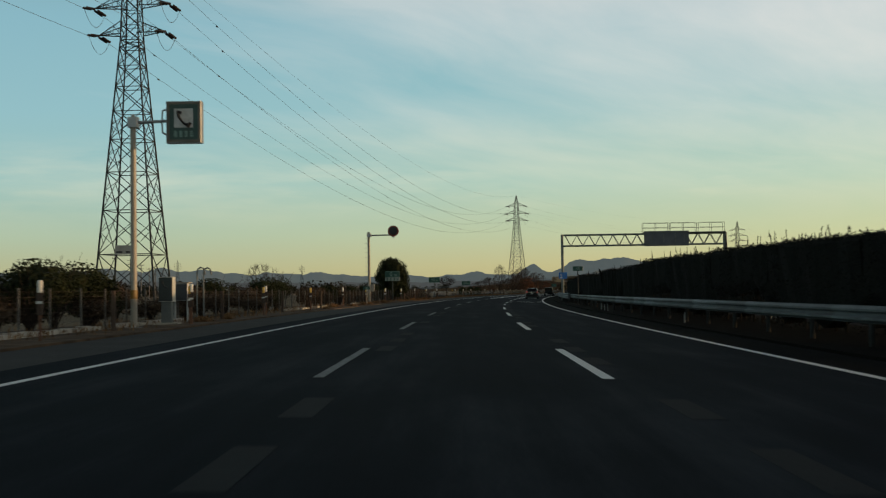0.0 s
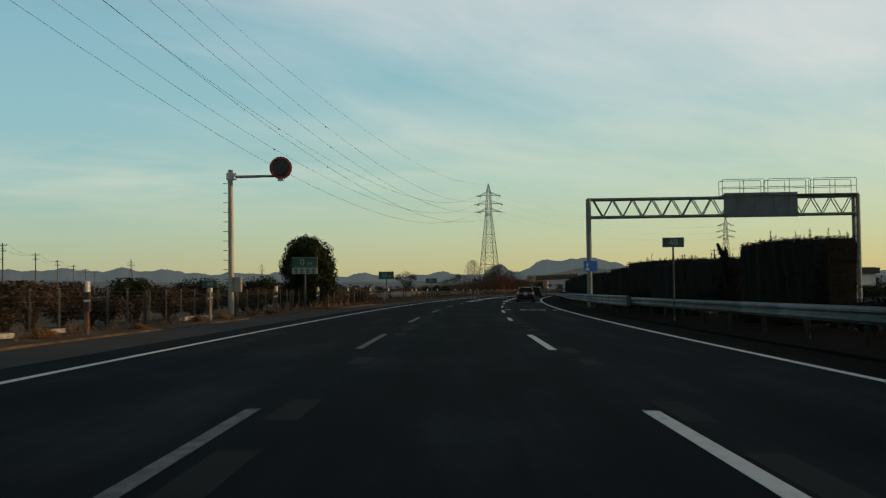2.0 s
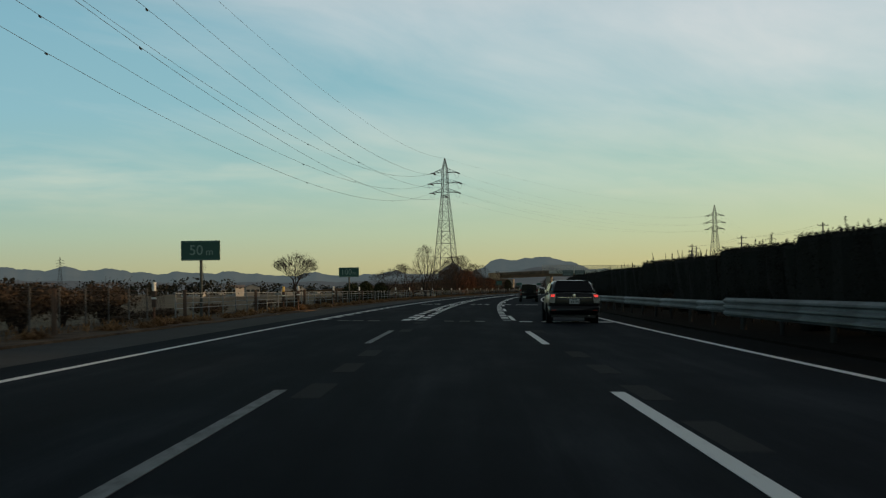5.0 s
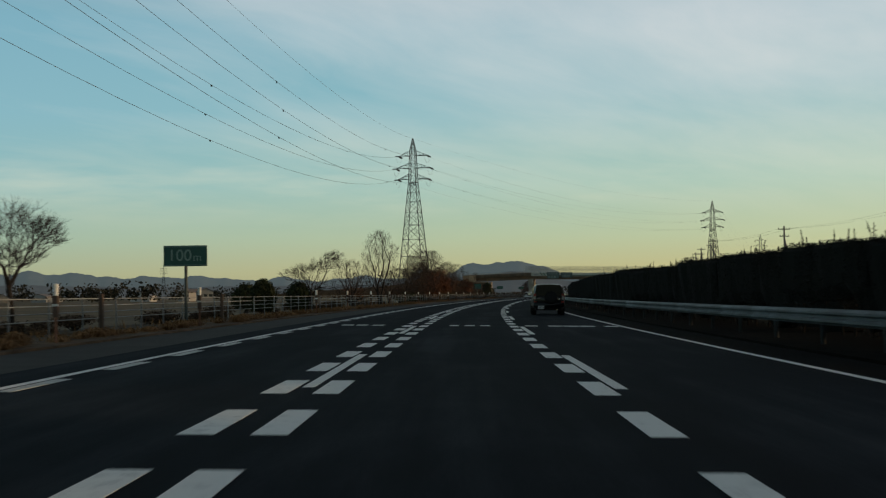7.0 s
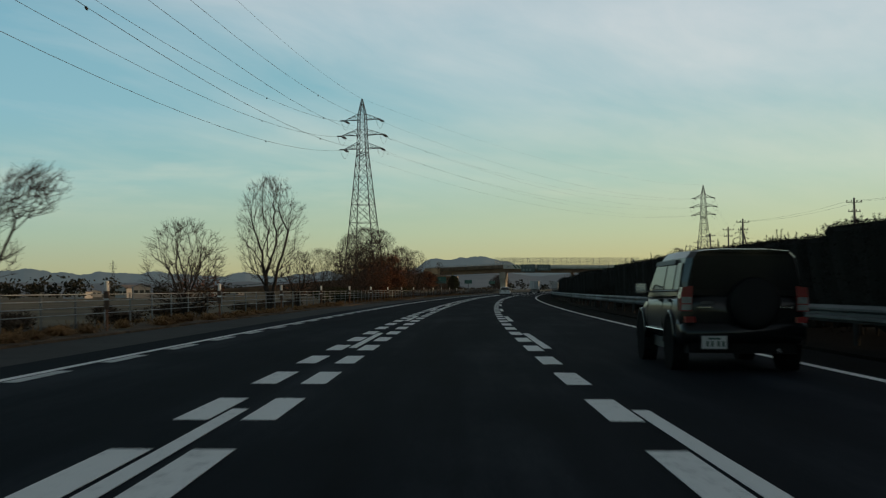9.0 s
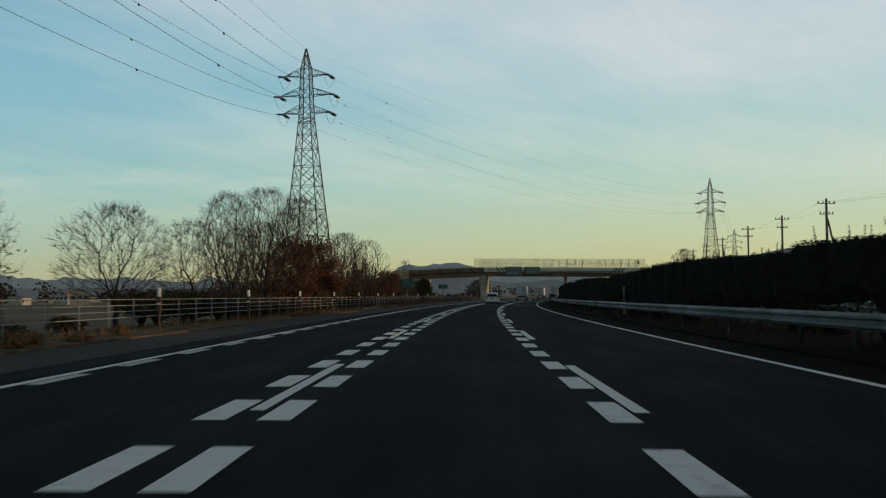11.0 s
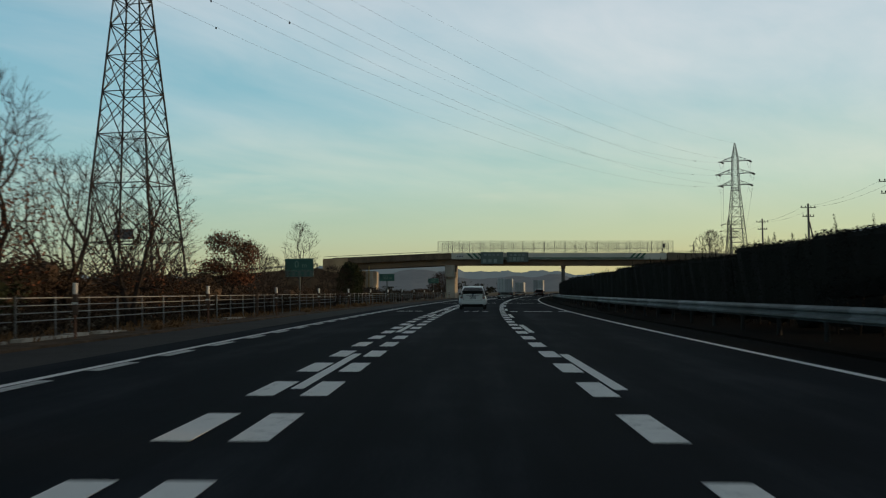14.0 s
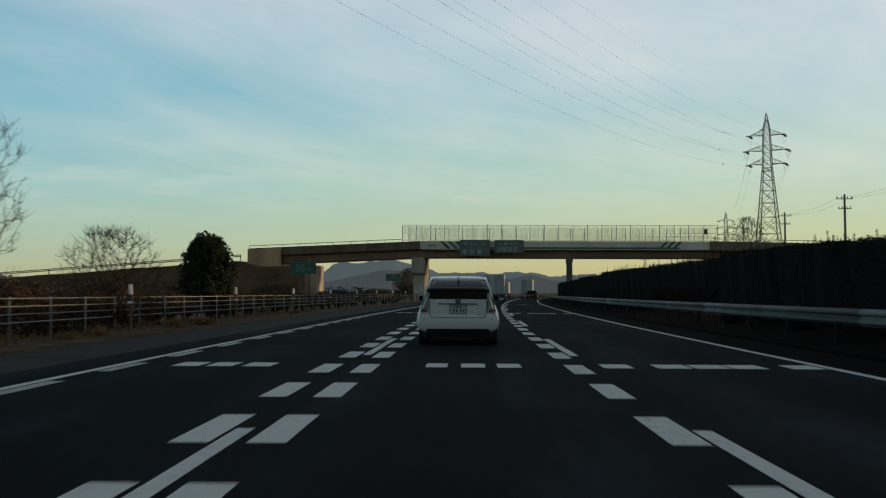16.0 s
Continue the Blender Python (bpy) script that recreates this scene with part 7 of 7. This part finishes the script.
    for x in (-0.745, 0.745):
        for y in (0.86, 3.56):
            part("wheel_arch", Geo().lathe([(0.36, -0.11), (0.36, 0.105)], 24, Matrix.Translation((x * 0.985, y, 0.32)) @ Matrix.Rotation(radians(90), 4, "Y")), M_BLACK, t)
            wheel(t, x, y, 0.315, 0.19)
    return t


def tall_car(m, paint, label, W, H, belt, lamps, lit=False):
    """A tall five-door car by its stations."""
    t = thing("car", m, label, "car", "cars on the road")
    w = W / 2
    low = [(0.0, 0.90, 0.40), (0.05, 0.97, 0.34), (0.5, 1.0, 0.30), (1.8, 1.0, 0.30), (3.1, 1.0, 0.30), (3.9, 0.95, 0.34), (4.35, 0.80, 0.42)]
    tops = [belt - 0.05, belt, belt, belt, belt - 0.04, belt - 0.1, belt - 0.22]
    cab = [(0.06, 0.90, 0.02), (0.22, 0.84, H - 0.16), (0.5, 0.82, H - 0.04), (1.6, 0.82, H), (2.5, 0.82, H - 0.03), (3.2, 0.86, belt + 0.05)]
    st = []
    for (y, f, zb), zt in zip(low, tops):
        st.append((y, [(w * f * 0.92, zb), (w * f, zb + 0.14), (w * f * 1.0, (zb + zt) / 2), (w * f * 0.97, zt - 0.08), (w * f * 0.86, zt)]))
    subdivided(part("body", loft(st), paint, t, smooth=True), 1)
    cs = []
    for y, f, zt in cab:
        zt = max(zt, belt + 0.04)
        cs.append((y, [(w * min(0.95, f + 0.1), belt - 0.03), (w * (f + 0.03), belt + (zt - belt) * 0.45), (w * f * 0.94, zt - 0.06), (w * f * 0.75, zt)]))
    part("glasshouse", loft(cs), M_CARGLASS, t, "dark car glass", smooth=True)
    rs = [(y, [(w * f * 0.95, zt - 0.055), (w * f * 0.955, zt - 0.03), (w * f * 0.90, zt + 0.005), (w * f * 0.6, zt + 0.02)]) for y, f, zt in cab[1:-1]]
    part("roof", loft(rs), paint, t, smooth=True)
    for sx in (-1, 1):
        pts = [(sx * w * (min(0.95, f + 0.1) if i in (0, len(cab) - 1) else f * 0.955), y, belt if i in (0, len(cab) - 1) else zt - 0.05) for i, (y, f, zt) in enumerate(cab)]
        part("pillar", Geo().path(pts, 0.045, 6), paint, t, smooth=True)
        mid = cab[3][0]
        part("door_pillar", Geo().tube((sx * w * 0.93, mid, belt), (sx * w * 0.79, mid, H - 0.06), 0.04, None, 6), M_BLACK, t)
        z0, z1 = lamps
        lamp = part("tail_light", Geo().extrude([(sx * w * 0.74, z1), (sx * w * 0.945, z1 - 0.02), (sx * w * 0.965, z0), (sx * w * 0.78, z0)], -0.012, 0.22), M_REDLAMP, t, "red tail light")
        part("clear_lens", Geo().extrude([(sx * w * 0.77, (z0 + z1) / 2), (sx * w * 0.94, (z0 + z1) / 2), (sx * w * 0.945, z0 + 0.05), (sx * w * 0.79, z0 + 0.05)], -0.02, -0.013), M_CLEARLAMP, lamp)
        part("mirror", Geo().box((sx * (w + 0.09) - 0.1, 2.95, belt - 0.02), (sx * (w + 0.09) + 0.1, 3.08, belt + 0.16), None, 0.03), M_BLACK, t)
        for y, r in ((0.75, 0.345), (3.35, 0.345)):
            part("wheel_arch", Geo().lathe([(r + 0.05, -0.12), (r + 0.05, 0.115)], 22, Matrix.Translation((sx * (w - 0.185), y, r + 0.02)) @ Matrix.Rotation(radians(90), 4, "Y")), M_BLACK, t)
            wheel(t, sx * (w - 0.165), y, r, 0.22)
        part("headlight", Geo().extrude([(sx * w * 0.44, 0.66), (sx * w * 0.70, 0.68), (sx * w * 0.70, 0.80), (sx * w * 0.48, 0.78)], low[-1][0] - 0.10, low[-1][0] + 0.03), M_HEADLIT if lit else M_CLEARLAMP, t, "headlight")
        part("door_handle", Geo().box((sx * w - 0.015, 1.4, belt - 0.13), (sx * w + 0.025, 1.58, belt - 0.09)), M_BLACK, t)
    part("rear_window", Geo().extrude([(-w * 0.80, belt + 0.02), (w * 0.80, belt + 0.02), (w * 0.74, H - 0.2), (-w * 0.74, H - 0.2)], 0.02, 0.10), M_CARGLASS, t, "dark rear window")
    part("tailgate_handle", Geo().box((-0.25, -0.035, 0.80), (0.25, -0.01, 0.84), None, 0.01), M_BLACK, t)
    plate(t, -0.03, 0.62, x=-0.36)
    part("bumper", loft([(-0.06, [(w * 0.84, 0.40), (w * 0.9, 0.46), (w * 0.9, 0.58), (w * 0.86, 0.62)]), (0.2, [(w * 0.97, 0.36), (w * 1.0, 0.46), (w * 1.0, 0.60), (w * 0.97, 0.66)])]), paint, t, smooth=True)
    part("chrome_strip", Geo().box((-0.62, -0.02, 1.0), (-0.44, 0.02, 1.012)), M_CHROME, t)
    part("chrome_strip", Geo().box((0.46, -0.02, 1.0), (0.64, 0.02, 1.012)), M_CHROME, t)
    for sx in (-1, 1):
        part("roof_rail", Geo().path([(sx * 0.58, 0.5, H - 0.02), (sx * 0.58, 0.6, H + 0.05), (sx * 0.58, 2.3, H + 0.05), (sx * 0.58, 2.4, H - 0.02)], 0.02, 6), M_BLACK, t)
        part("side_strip", Geo().box((sx * (w + 0.004) - 0.012, 1.1, 0.66), (sx * (w + 0.004) + 0.012, 3.0, 0.70)), M_CHROME, t)
    return t


def prism(corners, out):
    """A thin pane: four corners and their copies pushed outwards."""
    c = [Vector(p) for p in corners]
    o = Vector(out)
    return Geo().add(c + [p + o for p in c], [(3, 2, 1, 0), (4, 5, 6, 7), (0, 1, 5, 4), (1, 2, 6, 5), (2, 3, 7, 6), (3, 0, 4, 7)])


def offroader(m):
    """Tall five-door off-road car with a spare wheel on its tailgate."""
    t = thing("car", m, "dark grey-green off-road car with a covered spare wheel", "car", "cars on the road")
    P = car_paint("dark grey green paint", (0.0045, 0.0054, 0.0056), 0.35, 0.0)
    P.node_tree.nodes["Principled BSDF"].inputs["Specular IOR Level"].default_value = 0.08
    body = loft([
        (-0.02, [(0.70, 0.44), (0.78, 0.54), (0.79, 0.76), (0.78, 0.94), (0.74, 1.05)]),
        (0.06, [(0.78, 0.38), (0.84, 0.52), (0.85, 0.76), (0.835, 0.95), (0.79, 1.07)]),
        (0.50, [(0.80, 0.34), (0.865, 0.52), (0.875, 0.76), (0.86, 0.95), (0.82, 1.06)]),
        (1.80, [(0.80, 0.33), (0.86, 0.52), (0.865, 0.76), (0.855, 0.94), (0.82, 1.04)]),
        (3.00, [(0.80, 0.34), (0.865, 0.52), (0.875, 0.76), (0.85, 0.93), (0.80, 1.02)]),
        (3.65, [(0.77, 0.36), (0.85, 0.52), (0.86, 0.74), (0.81, 0.89), (0.70, 0.97)]),
        (4.02, [(0.66, 0.42), (0.76, 0.52), (0.76, 0.70), (0.70, 0.81), (0.56, 0.87)]),
        (4.10, [(0.56, 0.46), (0.64, 0.54), (0.64, 0.68), (0.60, 0.76), (0.46, 0.80)]),
    ])
    subdivided(part("body", body, P, t, smooth=True), 1)
    cabin = loft([
        (0.01, [(0.765, 1.02), (0.745, 1.20), (0.675, 1.52), (0.615, 1.60), (0.30, 1.635)]),
        (0.20, [(0.815, 1.02), (0.80, 1.20), (0.735, 1.53), (0.665, 1.615), (0.30, 1.65)]),
        (1.20, [(0.83, 1.00), (0.81, 1.20), (0.75, 1.53), (0.665, 1.635), (0.30, 1.66)]),
        (2.10, [(0.83, 1.00), (0.81, 1.19), (0.75, 1.52), (0.66, 1.625), (0.30, 1.65)]),
        (2.55, [(0.825, 0.99), (0.80, 1.16), (0.735, 1.45), (0.64, 1.55), (0.30, 1.58)]),
        (3.25, [(0.80, 0.97), (0.78, 1.00), (0.74, 1.03), (0.64, 1.05), (0.30, 1.06)]),
    ])
    part("cabin", cabin, P, t)
    part("rear_window", prism([(-0.715, 0.005, 1.10), (0.715, 0.005, 1.10), (0.635, 0.012, 1.55), (-0.635, 0.012, 1.55)], (0, -0.016, 0)), M_CARGLASS, t, "dark tinted rear window")
    part("windscreen", prism([(-0.64, 3.17, 1.06), (0.64, 3.17, 1.06), (0.58, 2.60, 1.53), (-0.58, 2.60, 1.53)], (0, 0.03, 0.035)), M_CARGLASS, t)
    part("roof_spoiler", loft([(-0.08, [(0.58, 1.60), (0.60, 1.605), (0.58, 1.615), (0.30, 1.635)]), (0.16, [(0.62, 1.605), (0.64, 1.612), (0.62, 1.63), (0.30, 1.652)])]), P, t)
    for sx in (-1, 1):
        def side(y, z):
            return (sx * (0.812 - 0.062 * (z - 1.20) / 0.33 + 0.006 - 0.045 * max(0.0, 0.3 - y)), y, z)
        for a0, a1, b0, b1 in ((0.20, 0.56, 0.26, 0.60), (0.66, 1.36, 0.68, 1.36), (1.46, 2.72, 1.46, 2.36)):
            part("side_window", prism([side(a0, 1.10), side(a1, 1.10), side(b1, 1.46), side(b0, 1.46)], (sx * 0.006, 0, 0)), M_CARGLASS, t, "tinted side window")
        part("rain_visor", prism([side(0.68, 1.455), side(2.34, 1.455), side(2.30, 1.515), side(0.70, 1.515)], (sx * 0.03, 0, -0.008)), M_BLACK, t)
        part("belt_moulding", Geo().tube(side(0.2, 1.085), side(2.85, 1.07), 0.012, None, 5), M_BLACK, t)
        lamp = part("tail_light", Geo().extrude([(sx * 0.685, 1.15), (sx * 0.825, 1.13), (sx * 0.852, 0.98), (sx * 0.852, 0.81), (sx * 0.70, 0.81)], -0.03, 0.20), M_REDLAMP, t, "red and clear upright tail light")
        for z0, z1 in ((0.915, 1.00), (0.825, 0.90)):
            part("clear_lens", Geo().box((min(sx * 0.705, sx * 0.838), -0.042, z0), (max(sx * 0.705, sx * 0.838), -0.031, z1), None, 0.004), M_CLEARLAMP, lamp)
        part("bumper_reflector", Geo().box((min(sx * 0.66, sx * 0.82), -0.115, 0.66), (max(sx * 0.66, sx * 0.82), -0.07, 0.74), None, 0.02), M_REDLAMP, t)
        part("chrome_strip", Geo().box((min(sx * 0.44, sx * 0.63), -0.06, 0.855), (max(sx * 0.44, sx * 0.63), -0.02, 0.872)), M_CHROME, t)
        mir = part("mirror", loft([(2.70, [(0.07, 1.03), (0.10, 1.06), (0.10, 1.17), (0.07, 1.21)]), (2.86, [(0.05, 1.05), (0.07, 1.08), (0.07, 1.15), (0.05, 1.18)])]), M_BLACK, t, "large black door mirror", m=Matrix.Translation((sx * 0.98, 0, 0)))
        part("mirror_glass", Geo().box((-0.075, 2.690, 1.05), (0.075, 2.698, 1.19)), M_CHROME, mir)
        part("side_strip", Geo().tube((sx * 0.872, 1.05, 0.52), (sx * 0.872, 2.85, 0.52), 0.014, None, 5), M_CHROME, t)
        for y in (0.75, 1.50):
            part("door_handle", Geo().box((sx * 0.858 - 0.02, y, 0.93), (sx * 0.858 + 0.02, y + 0.16, 0.965), None, 0.01), M_BLACK, t)
        for y in (1.40, 2.80, 0.62):
            part("door_gap", Geo().tube((sx * 0.868, y, 0.45), (sx * 0.856, y, 0.95), 0.006, None, 4), M_TYRE, t)
        for y in (0.72, 3.35):
            part("wheel_arch", Geo().lathe([(0.40, -0.12), (0.40, 0.095)], 24, Matrix.Translation((sx * 0.765, y, 0.36)) @ Matrix.Rotation(radians(90), 4, "Y")), M_TYRE, t)
            wheel(t, sx * 0.765, y, 0.345, 0.22)
            part("arch_flare", Geo().path([(sx * 0.862, y + 0.43 * math.cos(radians(a)), 0.36 + 0.43 * math.sin(radians(a))) for a in range(0, 181, 20)], 0.035, 6), P, t, smooth=True)
    part("spare_wheel_cover", Geo().lathe([(0.33, 0.0), (0.345, 0.04), (0.345, 0.12), (0.325, 0.145), (0.27, 0.155), (0.0, 0.165)], 32, Matrix.Translation((0.12, -0.01, 0.92)) @ Matrix.Rotation(radians(90), 4, "X")), mat("dull dark cover", (0.0055, 0.0062, 0.0064), (0.0045, 0.005, 0.0052), 0.55, 0, 2, 40, 0, 0.12, vary=0), t, "painted hard cover over the spare wheel", smooth=True)
    part("tailgate_handle", Geo().box((-0.58, -0.045, 0.90), (-0.40, -0.02, 0.94), None, 0.01), M_BLACK, t)
    part("bumper", loft([(-0.10, [(0.72, 0.40), (0.80, 0.46), (0.80, 0.60), (0.74, 0.64)]), (0.22, [(0.85, 0.36), (0.875, 0.46), (0.875, 0.64), (0.85, 0.70)])]), P, t, smooth=True)
    part("valance", Geo().box((-0.70, -0.04, 0.26), (0.70, 0.3, 0.40), None, 0.04), M_TYRE, t, "black rear valance")
    plate(t, -0.105, 0.40, x=-0.42)
    part("exhaust", Geo().tube((0.45, -0.06, 0.29), (0.45, 0.3, 0.29), 0.035, None, 10), M_CHROME, t)
    part("underside", Geo().box((-0.74, 0.2, 0.24), (0.74, 3.9, 0.40)), M_BLACK, t)
    return t


def saloon(m):
    """Low four-door saloon with a short boot deck."""
    t = thing("car", m, "black saloon car with lit tail lights", "car", "cars on the road")
    P = car_paint("black car paint", (0.0050, 0.0056, 0.0060), 0.3, 0.0)
    P.node_tree.nodes["Principled BSDF"].inputs["Specular IOR Level"].default_value = 0.15
    body = loft([
        (0.00, [(0.70, 0.40), (0.80, 0.50), (0.81, 0.72), (0.78, 0.93), (0.70, 1.00)]),
        (0.08, [(0.77, 0.30), (0.84, 0.46), (0.85, 0.72), (0.82, 0.95), (0.73, 1.035)]),
        (0.50, [(0.79, 0.24), (0.86, 0.44), (0.87, 0.72), (0.845, 0.94), (0.76, 1.035)]),
        (1.80, [(0.79, 0.22), (0.86, 0.42), (0.87, 0.70), (0.85, 0.92), (0.78, 0.985)]),
        (3.20, [(0.79, 0.22), (0.86, 0.42), (0.865, 0.68), (0.83, 0.88), (0.74, 0.955)]),
        (4.00, [(0.76, 0.25), (0.83, 0.42), (0.83, 0.62), (0.77, 0.77), (0.64, 0.84)]),
        (4.36, [(0.62, 0.30), (0.70, 0.42), (0.70, 0.56), (0.64, 0.66), (0.50, 0.71)]),
    ])
    subdivided(part("body", body, P, t, smooth=True), 1)
    cabin = loft([
        (0.34, [(0.74, 0.99), (0.72, 1.01), (0.69, 1.03), (0.62, 1.045), (0.30, 1.05)]),
        (0.95, [(0.79, 0.98), (0.74, 1.16), (0.645, 1.35), (0.55, 1.405), (0.28, 1.425)]),
        (1.30, [(0.81, 0.97), (0.76, 1.16), (0.665, 1.37), (0.57, 1.43), (0.28, 1.45)]),
        (2.10, [(0.81, 0.96), (0.765, 1.15), (0.67, 1.38), (0.575, 1.44), (0.28, 1.46)]),
        (2.55, [(0.80, 0.95), (0.75, 1.13), (0.655, 1.33), (0.56, 1.385), (0.28, 1.405)]),
        (3.45, [(0.77, 0.92), (0.75, 0.935), (0.71, 0.95), (0.62, 0.96), (0.30, 0.965)]),
    ])
    subdivided(part("cabin", cabin, P, t, smooth=True), 1)
    part("rear_window", prism([(-0.67, 0.37, 1.05), (0.67, 0.37, 1.05), (0.535, 0.93, 1.405), (-0.535, 0.93, 1.405)], (0, -0.012, 0.02)), M_CARGLASS, t, "dark rear window")
    part("windscreen", prism([(-0.64, 3.36, 0.99), (0.64, 3.36, 0.99), (0.53, 2.62, 1.385), (-0.53, 2.62, 1.385)], (0, 0.02, 0.03)), M_CARGLASS, t)
    for sx in (-1, 1):
        def side(y, z):
            return (sx * (0.795 - 0.30 * (z - 1.0) + 0.006), y, z)
        for a0, a1, b0, b1 in ((0.80, 1.62, 1.05, 1.62), (1.72, 2.95, 1.72, 2.45)):
            part("side_window", prism([side(a0, 1.02), side(a1, 1.02), side(b1, 1.33), side(b0, 1.33)], (sx * 0.012, 0, 0.003)), M_CARGLASS, t, "tinted side window")
        part("belt_moulding", Geo().tube(side(0.7, 1.005), side(3.0, 0.985), 0.010, None, 5), M_CHROME, t)
        lamp = part("tail_light", Geo().extrude([(sx * 0.60, 0.975), (sx * 0.80, 0.965), (sx * 0.835, 0.80), (sx * 0.825, 0.675), (sx * 0.655, 0.675)], -0.014, 0.16), M_CLEARLAMP, t, "clear tail light lit red above")
        part("red_lens", Geo().extrude([(sx * 0.64, 0.960), (sx * 0.775, 0.952), (sx * 0.785, 0.875), (sx * 0.665, 0.875)], -0.024, -0.015), M_BRAKE, lamp, "lit red lens")
        part("mirror", loft([(2.72, [(0.06, 0.98), (0.09, 1.0), (0.09, 1.09), (0.06, 1.11)]), (2.86, [(0.04, 1.0), (0.06, 1.02), (0.06, 1.07), (0.04, 1.09)])]), P, t, "black door mirror", m=Matrix.Translation((sx * 0.93, 0, 0)))
        for y in (0.95, 1.95):
            part("door_handle", Geo().box((sx * 0.862 - 0.018, y + 0.35, 0.86), (sx * 0.862 + 0.018, y + 0.53, 0.89), None, 0.01), M_CHROME, t)
        for y in (1.66, 2.92):
            part("door_gap", Geo().tube((sx * 0.868, y, 0.40), (sx * 0.853, y, 0.93), 0.005, None, 4), M_TYRE, t)
        for y in (0.92, 3.52):
            part("wheel_arch", Geo().lathe([(0.355, -0.12), (0.355, 0.10)], 24, Matrix.Translation((sx * 0.76, y, 0.32)) @ Matrix.Rotation(radians(90), 4, "Y")), M_TYRE, t)
            wheel(t, sx * 0.765, y, 0.31, 0.20)
        part("bumper_reflector", Geo().box((min(sx * 0.60, sx * 0.76), -0.075, 0.42), (max(sx * 0.60, sx * 0.76), -0.03, 0.455), None, 0.01), M_REDLAMP, t)
    part("chrome_strip", Geo().box((-0.56, -0.022, 0.845), (0.56, 0.0, 0.868), None, 0.004), M_CHROME, t)
    part("emblem", Geo().lathe([(0.05, 0.0), (0.05, 0.012), (0.0, 0.014)], 16, Matrix.Translation((0, -0.012, 0.925)) @ Matrix.Rotation(radians(90), 4, "X")), M_CHROME, t)
    part("lid_gap", Geo().path([(-0.60, -0.008, 0.66), (-0.60, -0.012, 0.62), (0.60, -0.012, 0.62), (0.60, -0.008, 0.66)], 0.006, 4), M_TYRE, t)
    plate(t, -0.012, 0.735)
    part("bumper", loft([(-0.065, [(0.70, 0.32), (0.79, 0.38), (0.79, 0.52), (0.72, 0.565)]), (0.20, [(0.83, 0.27), (0.868, 0.38), (0.868, 0.55), (0.83, 0.60)])]), P, t, smooth=True)
    part("underside", Geo().box((-0.72, 0.15, 0.19), (0.72, 4.1, 0.34)), M_BLACK, t)
    part("exhaust", Geo().tube((0.48, -0.03, 0.27), (0.48, 0.3, 0.27), 0.03, None, 10), M_CHROME, t)
    return t


def box_truck(m, W, H, L, box_m, label, cab_m):
    t = thing("truck", m, label, "truck", "trucks on the road")
    w = W / 2
    part("cargo_box", Geo().box((-w, 0, 1.0), (w, L, H), None, 0.04), box_m, t)
    for x in (-w * 0.5, w * 0.5):
        d = part("rear_door", Geo().box((x - w * 0.47, -0.03, 1.06), (x + w * 0.47, -0.001, H - 0.08), None, 0.01), box_m, t)
        for q in (-0.2, 0.2):
            part("lock_rod", Geo().tube((x + q, -0.05, 1.08), (x + q, -0.05, H - 0.1), 0.018, None, 6), M_GANTRY, d)
    part("cab", loft([(L + 0.1, [(w * 0.94, 0.5), (w * 0.96, 1.2), (w * 0.92, 2.3), (w * 0.8, 2.45)]), (L + 1.6, [(w * 0.94, 0.5), (w * 0.96, 1.2), (w * 0.9, 2.2), (w * 0.78, 2.35)]), (L + 1.8, [(w * 0.9, 0.5), (w * 0.92, 1.2), (w * 0.86, 1.9), (w * 0.76, 2.1)])]), cab_m, t, smooth=False)
    part("frame", Geo().box((-w * 0.5, 0.0, 0.72), (w * 0.5, L + 1.4, 0.99)), M_BLACK, t)
    part("bumper", Geo().box((-w * 0.92, -0.06, 0.42), (w * 0.92, 0.02, 0.60), None, 0.02), M_GALV, t)
    for sx in (-1, 1):
        part("tail_light", Geo().box((sx * w * 0.8 - 0.14, -0.08, 0.64), (sx * w * 0.8 + 0.14, -0.03, 0.76)), M_REDLAMP, t)
        for y in (1.1, L + 0.8):
            wheel(t, sx * (w - 0.14), y, 0.42, 0.25)
        part("mud_flap", Geo().box((sx * w * 0.78 - 0.2, 0.45, 0.18), (sx * w * 0.78 + 0.2, 0.47, 0.7)), M_BLACK, t)
    plate(t, -0.065, 0.52, 0.44, 0.22)
    return t


hatchback(lay(426.8, -0.31, -0.02, 0.2))
offroader(lay(235.7, 3.92, 0.005))
saloon(lay(158.6, 3.65, 0.005))
tall_car(lay(106.5, 17.0, 0.005, 180), car_paint("white car paint", (0.55, 0.56, 0.56), 0.3, 0.05), "white car with lit headlights on the opposite carriageway", 1.75, 1.62, 1.02, (0.85, 1.1), True)
tall_car(lay(604.0, 4.2, 0.005), car_paint("dark red paint", (0.05, 0.012, 0.012), 0.25, 0.3), "dark red compact car far along the road", 1.7, 1.55, 1.0, (0.85, 1.1))
WHITE_BOX = mat("white truck box", (0.36, 0.37, 0.37), (0.28, 0.29, 0.29), 0.5, 0, 0.6, 15, 0.05)
box_truck(lay(531, 0.4, 0.005), 2.15, 3.0, 5.2, mat("grey truck box", (0.36, 0.38, 0.39), (0.28, 0.30, 0.31), 0.5, 0, 0.6, 15, 0.05), "grey box truck driving ahead under the bridge", M_PIPE)
box_truck(lay(655, 2.1, 0.005), 2.4, 3.8, 6.5, WHITE_BOX, "white box truck far along the road", M_PIPE)
box_truck(lay(672, -1.0 - 2.6, 0.005), 2.3, 3.4, 6.5, WHITE_BOX, "white box truck far ahead in the next lane", M_PIPE)
